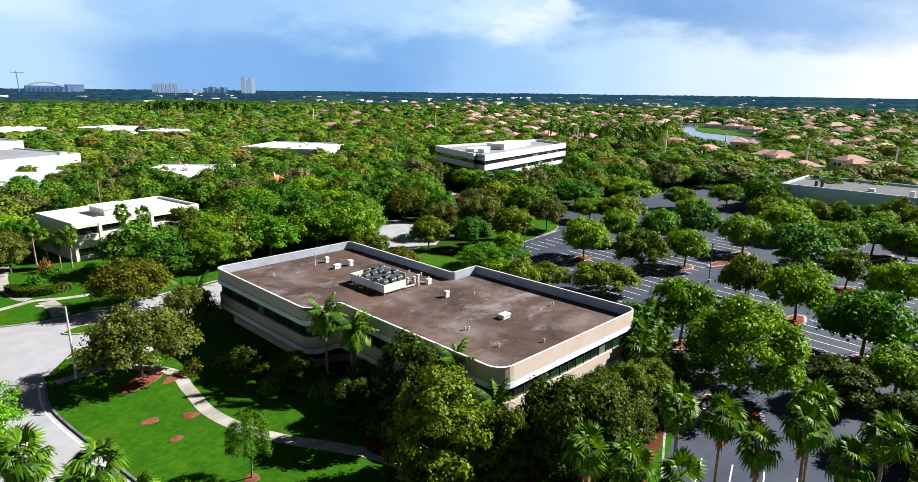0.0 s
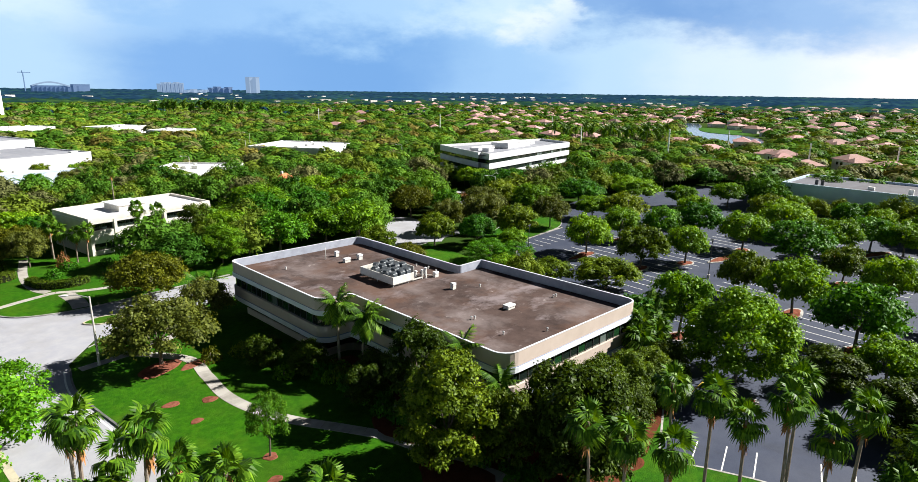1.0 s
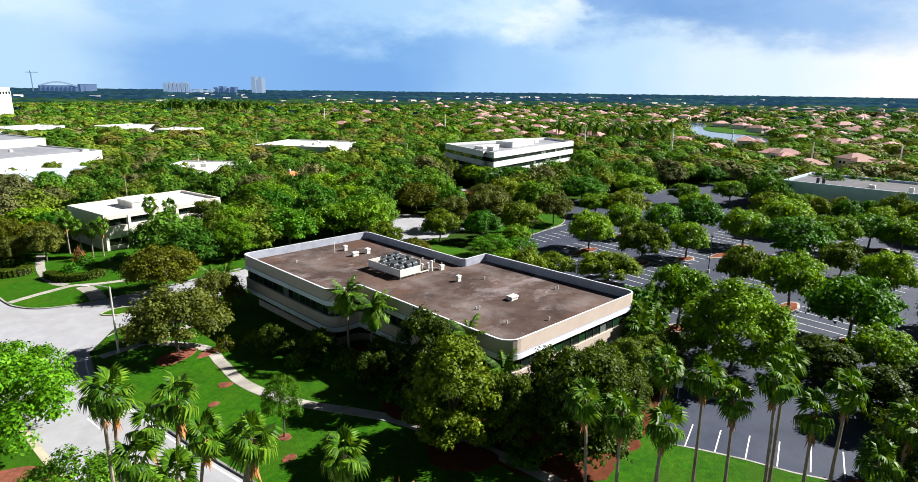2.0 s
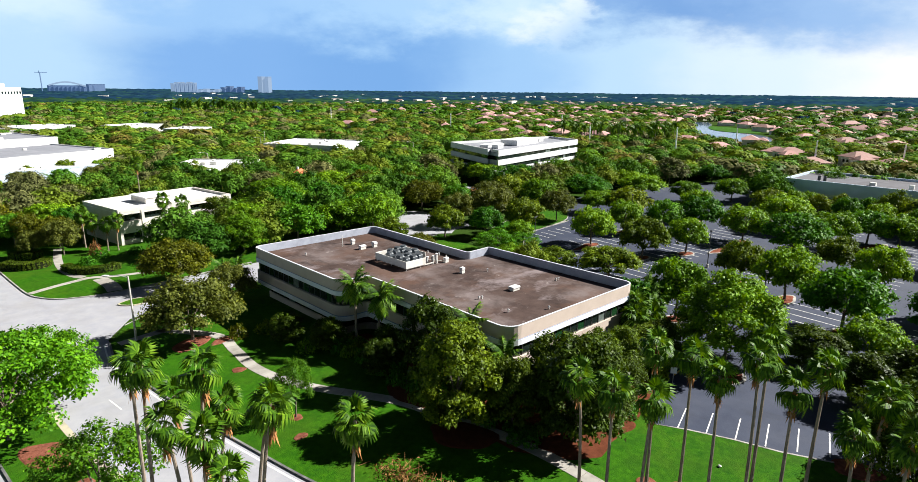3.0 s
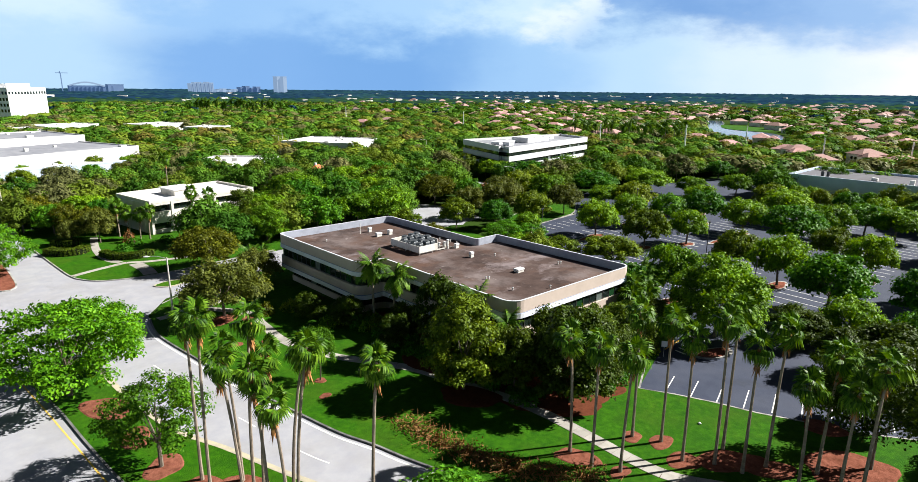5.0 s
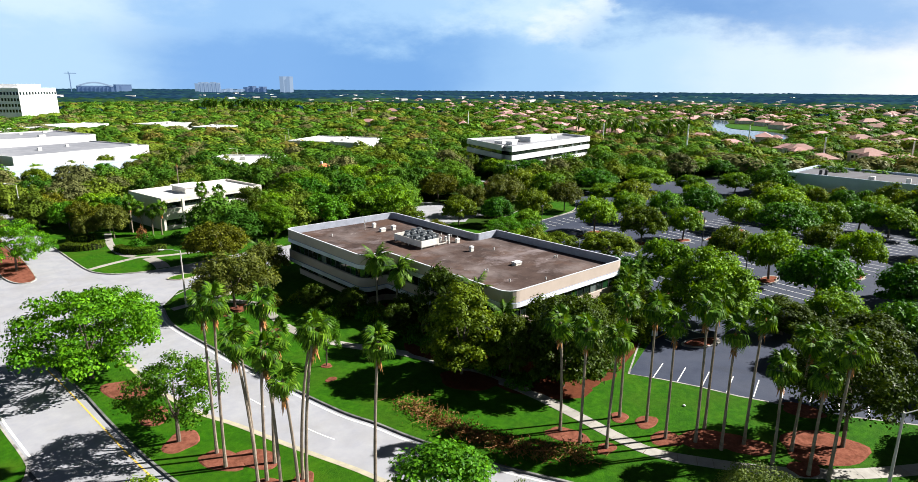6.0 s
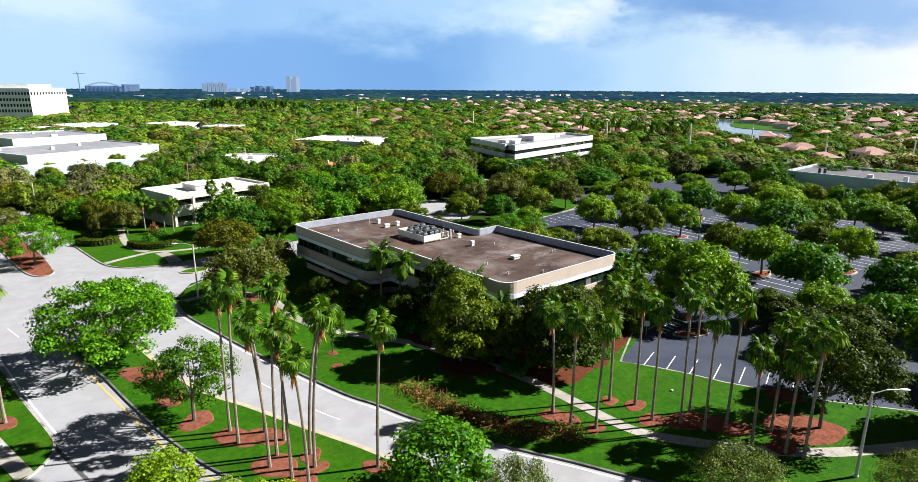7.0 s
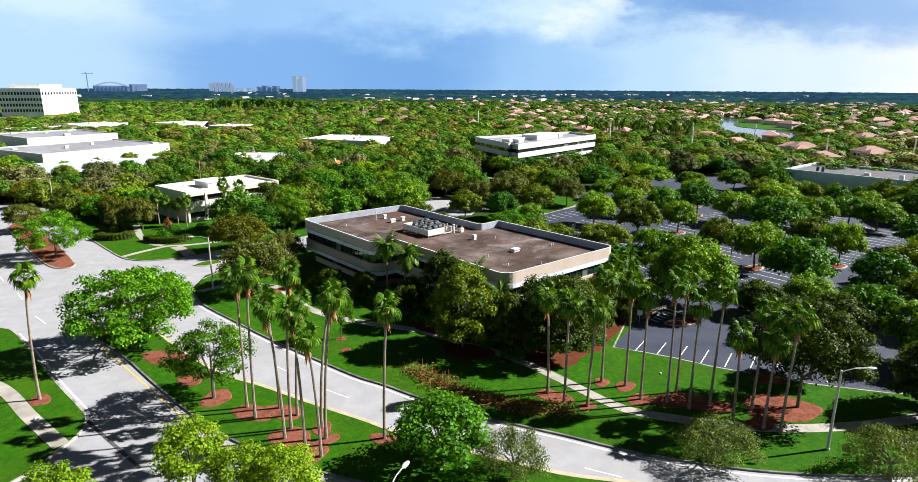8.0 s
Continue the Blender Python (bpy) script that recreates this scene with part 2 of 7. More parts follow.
M = {
    "lawn": surf("lawn_grass", (0.012, 0.070, 0.0010), (0.035, 0.130, 0.0018), 1.6, 0.9, 1.0, fine=12, stain=(0.038, 0.084, 0.005), stain_scale=0.12, stain_amount=0.5, bump_dist=0.08),
    "wild": surf("rough_ground", (0.0192, 0.048, 0.008), (0.036, 0.068, 0.012), 0.05, 0.95, 0.6, fine=0.6, stain=(0.064, 0.068, 0.032), stain_scale=0.011, stain_amount=0.4, bump_dist=0.3),
    "road": surf("pale_road", (0.268, 0.276, 0.312), (0.328, 0.333, 0.355), 0.5, 0.85, 0.35, fine=25, stain=(0.245, 0.243, 0.245), stain_scale=0.16, stain_amount=0.55),
    "lot": surf("dark_asphalt", (0.024, 0.032, 0.058), (0.038, 0.048, 0.078), 0.4, 0.75, 0.4, fine=30, stain=(0.058, 0.066, 0.092), stain_scale=0.09, stain_amount=0.5),
    "kerb": surf("kerb_concrete", (0.391, 0.3825, 0.357), (0.289, 0.2805, 0.255), 1.4, 0.85, 0.3, stain=(0.0425, 0.0425, 0.0425), stain_scale=0.45, stain_amount=0.75),
    "old_kerb": surf("stained_kerb", (0.13, 0.13, 0.13), (0.06, 0.06, 0.065), 1.1, 0.85, 0.3, stain=(0.3, 0.3, 0.29), stain_scale=0.35, stain_amount=0.6),
    "walk": surf("walk_concrete", (0.2952, 0.2829, 0.2542), (0.3608, 0.3444, 0.3116), 0.9, 0.85, 0.25, stain=(0.164, 0.1517, 0.1312), stain_scale=0.5, stain_amount=0.5, vary=0.12),
    "white": surf("white_road_paint", (0.82, 0.82, 0.80), (0.70, 0.70, 0.68), 2.5, 0.7, 0.1, stain=(0.5, 0.5, 0.48), stain_scale=1.2, stain_amount=0.4),
    "yellow": surf("yellow_road_paint", (0.75, 0.46, 0.05), (0.62, 0.40, 0.08), 2.5, 0.7, 0.1, stain=(0.4, 0.34, 0.2), stain_scale=1.2, stain_amount=0.4),
    "mulch": surf("red_mulch", (0.150, 0.052, 0.034), (0.25, 0.098, 0.066), 3.0, 0.95, 0.9, fine=14, stain=(0.082, 0.03116, 0.01804), stain_scale=0.9, stain_amount=0.6, bump_dist=0.06),
    # mulch darkened for tree shade; also fills the footpath joints
    "shade_joint_soil": surf("shade_and_joint_mulch", (0.08, 0.028, 0.016), (0.128, 0.044, 0.024), 2.0, 0.95, 0.8, fine=12, bump_dist=0.06),
    "stucco": surf("beige_stucco", (0.4888, 0.4091, 0.3507), (0.542, 0.4569, 0.3984), 0.8, 0.85, 0.25, fine=30, stain=(0.425, 0.3507, 0.2976), stain_scale=0.25, stain_amount=0.35),
    "cream": surf("white_band_stucco", (0.72, 0.76, 0.84), (0.78, 0.81, 0.87), 0.6, 0.8, 0.2, fine=30, stain=(0.4816, 0.4902, 0.4988), stain_scale=0.4, stain_amount=0.3),
    "cap": surf("pale_metal_coping", (0.527, 0.561, 0.612), (0.612, 0.6375, 0.68), 0.6, 0.5, 0.1, stain=(0.3825, 0.408, 0.442), stain_scale=0.5, stain_amount=0.4),
    # pale membrane, darkened and blued for the shade inside the parapet
    "lining": surf("shade_blue_membrane", (0.30, 0.33, 0.40), (0.36, 0.39, 0.46), 0.8, 0.8, 0.15, stain=(0.20, 0.21, 0.25), stain_scale=0.5, stain_amount=0.5),
    "blue_line": surf("blue_grey_trim", (0.16, 0.22, 0.36), (0.20, 0.26, 0.40), 1.0, 0.5, 0.1),
    "roof": surf("weathered_gravel_roof", (0.051, 0.03485, 0.0306), (0.085, 0.0595, 0.0527), 0.55, 0.92, 0.6, fine=18, stain=(0.17, 0.1403, 0.136), stain_scale=0.11, stain_amount=0.8),
    "glass_dark": glass("dark_glass", (0.012, 0.02, 0.017)),
    "glass_green": glass("green_glass", (0.012, 0.05, 0.018)),
    "frame": surf("dark_window_frame", (0.03, 0.03, 0.03), (0.05, 0.05, 0.05), 2, 0.5, 0.1),
    "metal": surf("galvanised_metal", (0.42, 0.43, 0.44), (0.55, 0.56, 0.57), 1.5, 0.45, 0.1, metal=0.6),
    "unit": surf("painted_unit", (0.594, 0.594, 0.558), (0.684, 0.684, 0.648), 1.2, 0.55, 0.1, stain=(0.405, 0.36, 0.306), stain_scale=0.7, stain_amount=0.4),
    "dark": surf("black_metal", (0.018, 0.02, 0.022), (0.035, 0.037, 0.04), 1.5, 0.5, 0.1),
    "pole": surf("concrete_pole", (0.46, 0.44, 0.40), (0.56, 0.54, 0.50), 1.2, 0.8, 0.2, stain=(0.3, 0.28, 0.25), stain_scale=0.6, stain_amount=0.4),
    "bark": surf("grey_bark", (0.10, 0.082, 0.065), (0.19, 0.16, 0.13), 3.0, 0.95, 0.8, fine=12),
    "palm_bark": surf("palm_trunk_bark", (0.20, 0.165, 0.13), (0.33, 0.28, 0.225), 2.2, 0.95, 0.7, fine=9, stain=(0.12, 0.09, 0.07), stain_scale=0.7, stain_amount=0.6),
    "skirt": surf("dead_palm_leaves", (0.26, 0.115, 0.04), (0.38, 0.20, 0.08), 3, 0.95, 0.3, island=0.4),
    "leaf_a": leafy("broad_green_leaves", (0.050, 0.150, 0.005), (0.180, 0.350, 0.010)),
    "leaf_b": leafy("olive_leaves", (0.048, 0.100, 0.005), (0.165, 0.245, 0.009)),
    "leaf_n": leafy("olive_green_leaves", (0.036, 0.082, 0.005), (0.115, 0.185, 0.008)),
    "leaf_c": leafy("dark_leaves", (0.026, 0.120, 0.006), (0.074, 0.240, 0.010)),
    "leaf_d": leafy("greyish_leaves", (0.072, 0.100, 0.014), (0.118, 0.142, 0.022), through=0.2),
    "leaf_e": leafy("ochre_leaves", (0.075, 0.098, 0.005), (0.150, 0.165, 0.009)),
    # far copies of the leaf colours, toned down and blued for distance haze
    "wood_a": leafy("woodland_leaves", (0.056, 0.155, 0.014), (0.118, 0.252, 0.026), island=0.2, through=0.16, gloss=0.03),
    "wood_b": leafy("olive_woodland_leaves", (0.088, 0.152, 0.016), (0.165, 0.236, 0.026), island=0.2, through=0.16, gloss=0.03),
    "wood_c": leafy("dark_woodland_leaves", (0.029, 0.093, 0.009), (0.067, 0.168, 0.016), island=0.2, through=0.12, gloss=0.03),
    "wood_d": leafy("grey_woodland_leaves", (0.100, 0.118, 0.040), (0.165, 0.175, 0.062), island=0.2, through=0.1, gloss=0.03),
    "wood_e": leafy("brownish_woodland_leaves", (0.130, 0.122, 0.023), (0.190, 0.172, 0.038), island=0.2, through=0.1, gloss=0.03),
    "leaf_f": leafy("fresh_green_leaves", (0.04675, 0.1955, 0.00425), (0.08925, 0.255, 0.0085), through=0.22),
    "leaf_lime": leafy("lime_green_leaves", (0.14, 0.29, 0.008), (0.21, 0.34, 0.014), through=0.3),
    "palm": leafy("palm_leaves", (0.042, 0.135, 0.007), (0.105, 0.215, 0.011), island=0.5, through=0.16),
    "dry": leafy("dry_brown_twigs", (0.20, 0.095, 0.03), (0.30, 0.16, 0.055), through=0.1),
    "clay": surf("clay_roof_tiles", (0.36, 0.185, 0.170), (0.45, 0.285, 0.26), 0.6, 0.85, 0.4, fine=4, stain=(0.34, 0.24, 0.21), stain_scale=0.2, stain_amount=0.6, vary=0.3),
    "wall_pale": surf("pale_house_wall", (0.66, 0.62, 0.56), (0.74, 0.71, 0.66), 0.5, 0.85, 0.15, vary=0.15),
    "wall_white": surf("white_wall", (0.5704, 0.5796, 0.5888), (0.644, 0.644, 0.644), 0.3, 0.8, 0.15, stain=(0.46, 0.46, 0.4692), stain_scale=0.2, stain_amount=0.4),
    "roof_white": surf("white_flat_roof", (0.70, 0.71, 0.72), (0.80, 0.80, 0.80), 0.4, 0.8, 0.2, stain=(0.52, 0.52, 0.53), stain_scale=0.1, stain_amount=0.6),
    "roof_grey": surf("grey_flat_roof", (0.17, 0.18, 0.21), (0.24, 0.25, 0.28), 0.4, 0.85, 0.2, stain=(0.32, 0.33, 0.36), stain_scale=0.07, stain_amount=0.6),
    "water": surf("lake_water", (0.05, 0.09, 0.13), (0.07, 0.11, 0.16), 0.1, 0.08, 0.1, fine=0.8),
    # distance haze is mixed into these two base colours as blue
    "far": surf("haze_blue_land", (0.0050, 0.020, 0.044), (0.010, 0.031, 0.060), 0.03, 1.0, 0, stain=(0.016, 0.044, 0.072), stain_scale=0.006, stain_amount=0.7),
    "far_green": surf("haze_green_land", (0.006, 0.026, 0.022), (0.012, 0.040, 0.026), 0.03, 1.0, 0, stain=(0.006, 0.020, 0.034), stain_scale=0.008, stain_amount=0.7),
    "tower": surf("haze_glow_facade", (0.06, 0.075, 0.10), (0.08, 0.10, 0.12), 0.02, 0.8, 0),
    "tower_dark": surf("blue_haze_glow_facade", (0.05, 0.09, 0.16), (0.07, 0.11, 0.19), 0.02, 0.6, 0),
}


# skyline facades emit a faint blue that stands in for distance haze
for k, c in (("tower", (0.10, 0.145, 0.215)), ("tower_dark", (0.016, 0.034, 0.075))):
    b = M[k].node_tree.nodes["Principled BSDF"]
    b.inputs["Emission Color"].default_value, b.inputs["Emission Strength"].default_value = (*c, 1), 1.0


M["palm"].node_tree.nodes["Principled BSDF"].inputs["Specular IOR Level"].default_value = 0.12


def second_stain(m, colour, scale, lo, hi, amount, stretch=(1, 1, 1)):
    """One more layer of stains over a surface's colour."""
    nt = m.node_tree
    sock = nt.nodes["Principled BSDF"].inputs["Base Color"]
    src = sock.links[0].from_socket
    mp = nt.nodes.new("ShaderNodeMapping")
    mp.inputs["Scale"].default_value, mp.inputs["Location"].default_value = stretch, (7.3, 3.1, 0)
    nt.links.new(nt.nodes.new("ShaderNodeTexCoord").outputs["Object"], mp.inputs[0])
    n = nt.nodes.new("ShaderNodeTexNoise")
    n.inputs["Scale"].default_value, n.inputs["Detail"].default_value, n.inputs["Roughness"].default_value = scale, 8, 0.68
    nt.links.new(mp.outputs[0], n.inputs[0])
    r = nt.nodes.new("ShaderNodeMapRange")
    r.inputs[1].default_value, r.inputs[2].default_value, r.inputs[4].default_value = lo, hi, amount
    nt.links.new(n.outputs[0], r.inputs[0])
    mx = nt.nodes.new("ShaderNodeMix")
    mx.data_type = "RGBA"
    nt.links.new(r.outputs[0], mx.inputs[0])
    nt.links.new(src, mx.inputs[6])
    mx.inputs[7].default_value = (*colour, 1)
    nt.links.new(mx.outputs[2], sock)


second_stain(M["roof"], (0.026, 0.019, 0.018), 0.16, 0.50, 0.66, 0.75, (1, 0.55, 1))
second_stain(M["roof"], (0.22, 0.185, 0.19), 0.20, 0.54, 0.66, 0.75, (0.6, 1, 1))
second_stain(M["roof"], (0.10, 0.058, 0.042), 0.09, 0.50, 0.62, 0.7)
second_stain(M["roof"], (0.34, 0.30, 0.29), 0.6, 0.62, 0.72, 0.6)
second_stain(M["road"], (0.22, 0.22, 0.225), 0.30, 0.58, 0.72, 0.55, (1, 0.25, 1))
second_stain(M["lawn"], (0.014, 0.066, 0.002), 0.35, 0.50, 0.66, 0.65)
second_stain(M["lawn"], (0.062, 0.130, 0.005), 0.10, 0.54, 0.68, 0.6)
second_stain(M["lawn"], (0.010, 0.050, 0.002), 4.0, 0.55, 0.68, 0.5)
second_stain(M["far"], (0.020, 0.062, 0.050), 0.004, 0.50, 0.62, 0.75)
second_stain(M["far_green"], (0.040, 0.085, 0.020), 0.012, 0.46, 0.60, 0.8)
second_stain(M["lot"], (0.022, 0.026, 0.036), 0.22, 0.55, 0.70, 0.6, (1, 0.4, 1))
for k in ("glass_dark", "glass_green"):
    M[k].node_tree.nodes["Principled BSDF"].inputs["Roughness"].links and M[k].node_tree.links.remove(
        M[k].node_tree.nodes["Principled BSDF"].inputs["Roughness"].links[0])
    M[k].node_tree.nodes["Principled BSDF"].inputs["Roughness"].default_value = 0.05

# ---------------------------------------------------------------- mesh helpers


def mesh_of(name, verts, faces, material):
    me = bpy.data.meshes.new(name)
    me.from_pydata([tuple(p) for p in verts], [], [tuple(q) for q in faces])
    me.materials.append(M[material] if isinstance(material, str) else material)
    me.update()
    return me


def part_mesh(name, me, parent, m=None, label=""):
    ob = new(name, me)
    ob.parent = parent
    if m is not None:
        ob.matrix_local = m
    return tagged(ob, label)


def part(name, bm, material, parent=None, label="", smooth=False):
    """One bmesh as one mesh object, under a thing or under a part."""
    me = bpy.data.meshes.new(name)
    bmesh.ops.recalc_face_normals(bm, faces=bm.faces)
    bm.to_mesh(me)
    bm.free()
    me.materials.append(M[material] if isinstance(material, str) else material)
    if smooth:
        for p in me.polygons:
            p.use_smooth = True
    ob = new(name, me)
    ob.parent = parent
    return tagged(ob, label)


def thing(name, label, category, group="", at=None):
    ob = tagged(new(name), label, category, group)
    ob.empty_display_size = 0.3
    if at is not None:
        ob.matrix_world = at
    return ob


def box(bm, x0, y0, z0, x1, y1, z1, bevel=0.0):
    r = bmesh.ops.create_cube(bm, size=1, matrix=Matrix.Translation(((x0 + x1) / 2, (y0 + y1) / 2, (z0 + z1) / 2)) @ Matrix.Diagonal((abs(x1 - x0), abs(y1 - y0), abs(z1 - z0), 1)))
    if bevel:
        bmesh.ops.bevel(bm, geom=list({e for w in r["verts"] for e in w.link_edges}), offset=bevel, segments=1, affect="EDGES")
    return bm


def boxm(x0, y0, z0, x1, y1, z1, bevel=0.0):
    return box(bmesh.new(), x0, y0, z0, x1, y1, z1, bevel)


def tube(bm, a, b, ra, rb, n=8, caps=True):
    a, b = Vector(a), Vector(b)
    d = b - a
    r = bmesh.ops.create_cone(bm, cap_ends=caps, segments=n, radius1=ra, radius2=rb, depth=d.length,
                              matrix=Matrix.Translation((a + b) / 2) @ d.to_track_quat("Z", "Y").to_matrix().to_4x4())
    return r


def curve_points(pts, step=1.0, closed=False):
    """A smooth line through the points (Catmull-Rom)."""
    p = [Vector((*q[:2], 0)) for q in pts]
    n = len(p)
    out = []
    for i in range(n if closed else n - 1):
        p0, p1, p2, p3 = (p[(i + k) % n] if closed else p[min(max(i + k, 0), n - 1)] for k in (-1, 0, 1, 2))
        seg = max(1, int((p2 - p1).length / step))
        for j in range(seg):
            t = j / seg
            out.append(0.5 * ((2 * p1) + (p2 - p0) * t + (2 * p0 - 5 * p1 + 4 * p2 - p3) * t * t + (3 * p1 - p0 - 3 * p2 + p3) * t ** 3))
    if not closed:
        out.append(p[-1])
    return out


def slab(name, outline, z0, z1, material, label="", category="", kind="structure"):
    """A flat sheet with thickness from an outline."""
    bm = bmesh.new()
    lo = [bm.verts.new((p[0], p[1], z0)) for p in outline]
    hi = [bm.verts.new((p[0], p[1], z1)) for p in outline]
    n = len(lo)
    for i in range(n):
        bm.faces.new((lo[i], lo[(i + 1) % n], hi[(i + 1) % n], hi[i]))
    for t in geometry.tessellate_polygon([[Vector((p[0], p[1], 0)) for p in outline]]):
        if len(set(t)) == 3 and bm.faces.get([hi[i] for i in t]) is None:
            bm.faces.new([hi[i] for i in t])
    ob = part(name, bm, material)
    return tagged(ob, label, category, kind=kind)


def sweep(pts, w0, w1, z0, z1, closed=False):
    """A bar along a line on the ground, from w0 to w1 to its left."""
    bm = bmesh.new()
    n = len(pts)
    rows = []
    for i, p in enumerate(pts):
        a = pts[(i - 1) % n] if closed or i else p
        b = pts[(i + 1) % n] if closed or i < n - 1 else p
        d = Vector((b[0] - a[0], b[1] - a[1], 0)).normalized()
        s = Vector((-d.y, d.x, 0))
        q = Vector((p[0], p[1], 0))
        rows.append([bm.verts.new(q + s * w + Vector((0, 0, z))) for w, z in ((w0, z0), (w0, z1), (w1, z1), (w1, z0))])
    for i in range(n if closed else n - 1):
        r, t = rows[i], rows[(i + 1) % n]
        for k in range(4):
            bm.faces.new((r[k], r[(k + 1) % 4], t[(k + 1) % 4], t[k]))
    if not closed:
        bm.faces.new(rows[0])
        bm.faces.new(rows[-1])
    return bm


def rounded(pts, radii, seg=6):
    """An outline with rounded corners."""
    out = []
    n = len(pts)
    for i in range(n):
        p, a, b = Vector(pts[i]), Vector(pts[i - 1]), Vector(pts[(i + 1) % n])
        r = radii[i] if isinstance(radii, (list, tuple)) else radii
        if r <= 0:
            out.append(p)
            continue
        u1, u2 = (a - p).normalized(), (b - p).normalized()
        c = p + (u1 + u2) * r
        s, e = p + u1 * r, p + u2 * r
        for k in range(seg + 1):
            t = k / seg * math.pi / 2
            out.append(c + (s - c) * math.cos(t) + (e - c) * math.sin(t))
    return out


def in_poly(x, y, poly):
    hit = False
    n = len(poly)
    for i in range(n):
        x1, y1, x2, y2 = poly[i][0], poly[i][1], poly[i - 1][0], poly[i - 1][1]
        if (y1 > y) != (y2 > y) and x < (x2 - x1) * (y - y1) / (y2 - y1) + x1:
            hit = not hit
    return hit

# ---------------------------------------------------------------- ground, roads, lawns
Z_ROAD, Z_LAWN = 0.02, 0.17
M["pale_kerb"] = surf("pale_yellowed_concrete", (0.42, 0.38, 0.26), (0.36, 0.34, 0.27), 1.0, 0.85, 0.3, stain=(0.24, 0.22, 0.17), stain_scale=0.5, stain_amount=0.5)


def ground_sheet():
    """One sheet that reaches the horizon, finer near the middle."""
    bm = bmesh.new()
    rings = [0, 40, 90, 160, 260, 400, 600, 900, 1400, 2200, 3400, 6000]
    n = 48
    prev = [bm.verts.new((60, 60, 0))]
    for r in rings[1:]:
        cur = [bm.verts.new((60 + r * math.cos(2 * math.pi * i / n), 60 + r * math.sin(2 * math.pi * i / n), 0)) for i in range(n)]
        for i in range(n):
            j = (i + 1) % n
            if len(prev) == 1:
                bm.faces.new((prev[0], cur[i], cur[j]))
            else:
                bm.faces.new((prev[i], cur[i], cur[j], prev[j]))
        prev = cur
    ob = part("ground", bm, "wild")
    # outer rings take the land colour with haze blue in it
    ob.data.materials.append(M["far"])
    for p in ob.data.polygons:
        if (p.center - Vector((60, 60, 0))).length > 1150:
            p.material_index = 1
    return tagged(ob, "flat rough green ground reaching the horizon", "ground", kind="structure")


ground_sheet()

# the boulevard with its junction and the drive past the building
ROAD = [(-51, 22), (-56, 15), (-70, 10), (-95, 8), (-95, -40), (-60, -40), (-50, -30), (-30, -36), (-10, -52), (14, -76), (34, -70), (10, -50), (-2, -40),
        (-10.8, -29), (-15, -19.6), (-20, -5), (-22.2, 5.4), (-24, 23), (-24.6, 43), (-23, 52), (-18, 58), (-8, 60.5), (30, 62), (66, 62), (70, 72), (30, 71), (-8, 71.6), (-20, 74),
        (-25, 81), (-25, 110), (-23, 142), (10, 152), (10, 159), (-24, 152), (-30, 168), (-47, 165), (-50, 110), (-49, 80), (-56, 70), (-90, 66), (-90, 55), (-60, 50), (-52, 40)]
slab("road", ROAD, -0.05, Z_ROAD, "road", "pale worn boulevard with a junction and a drive", "road")

LOT = [(7.2, -12.3), (8.7, -16), (10.0, -20), (10.9, -24.1), (12.4, -28.2), (14.5, -34), (19, -42), (30, -52), (60, -62), (112, -60), (126, -30), (140, -14), (147, 14), (186, 24),
       (188, 44), (165, 52), (130, 64), (104, 62), (88, 47), (68, 47), (50, 35), (46, 20), (36, 5), (34, 0), (31, -3.5), (25, -5.8), (18, -8.4)]
slab("car_park", LOT, -0.05, Z_ROAD + 0.004, "lot", "dark blue-grey asphalt car park", "car park")

RK = [(-23.4, 50.5), (-24.9, 43.2), (-24.6, 32.5), (-24.1, 23), (-23.1, 12.9), (-22.2, 5.4), (-21.1, 1.0), (-20.2, -3.9), (-17.9, -12.3), (-15, -19.6), (-13.2, -24.6), (-11.2, -29), (-7, -36), (-1, -43), (8, -51), (22, -61)]
rk = curve_points(RK)
LAWN = rk[::-1] + [Vector(p) for p in ((-19.5, 55.5, 0), (-14, 58.5, 0), (-6, 59.6, 0), (30, 61, 0), (52, 61, 0), (49, 40, 0), (48, 22, 0), (37.5, 4, 0), (35, -0.5, 0), (32, -4.8, 0), (25, -7.2, 0), (18, -9.8, 0), (7.2, -12.3, 0),
                                         (8.7, -16, 0), (10.0, -20, 0), (10.9, -24.1, 0), (12.4, -28.2, 0), (14.5, -34, 0), (19, -42, 0), (30, -52, 0))]
slab("lawn", LAWN, -0.05, Z_LAWN, "lawn", "green mown lawn round the office building", "lawn")
MED_L = [(-37.0, 44.0), (-40.2, 42.2), (-40.9, 39.8), (-40.2, 31.2), (-40.1, 21.1), (-39.8, 11.6), (-38.8, 2.8), (-36.2, -6), (-31.5, -15.5), (-25, -26), (-17, -36)]
MED_R = [(-15, -32), (-19.7, -24.2), (-21.3, -20.8), (-26, -9), (-27.5, -3.2), (-29.5, 3.8), (-31.3, 10.9), (-33.4, 17.9), (-34.2, 28), (-34.2, 38), (-35, 42.5)]
med = curve_points(MED_L + MED_R, closed=True)
slab("median", med, -0.05, Z_LAWN, "lawn", "grassed median strip with mulch rings and palms", "lawn")
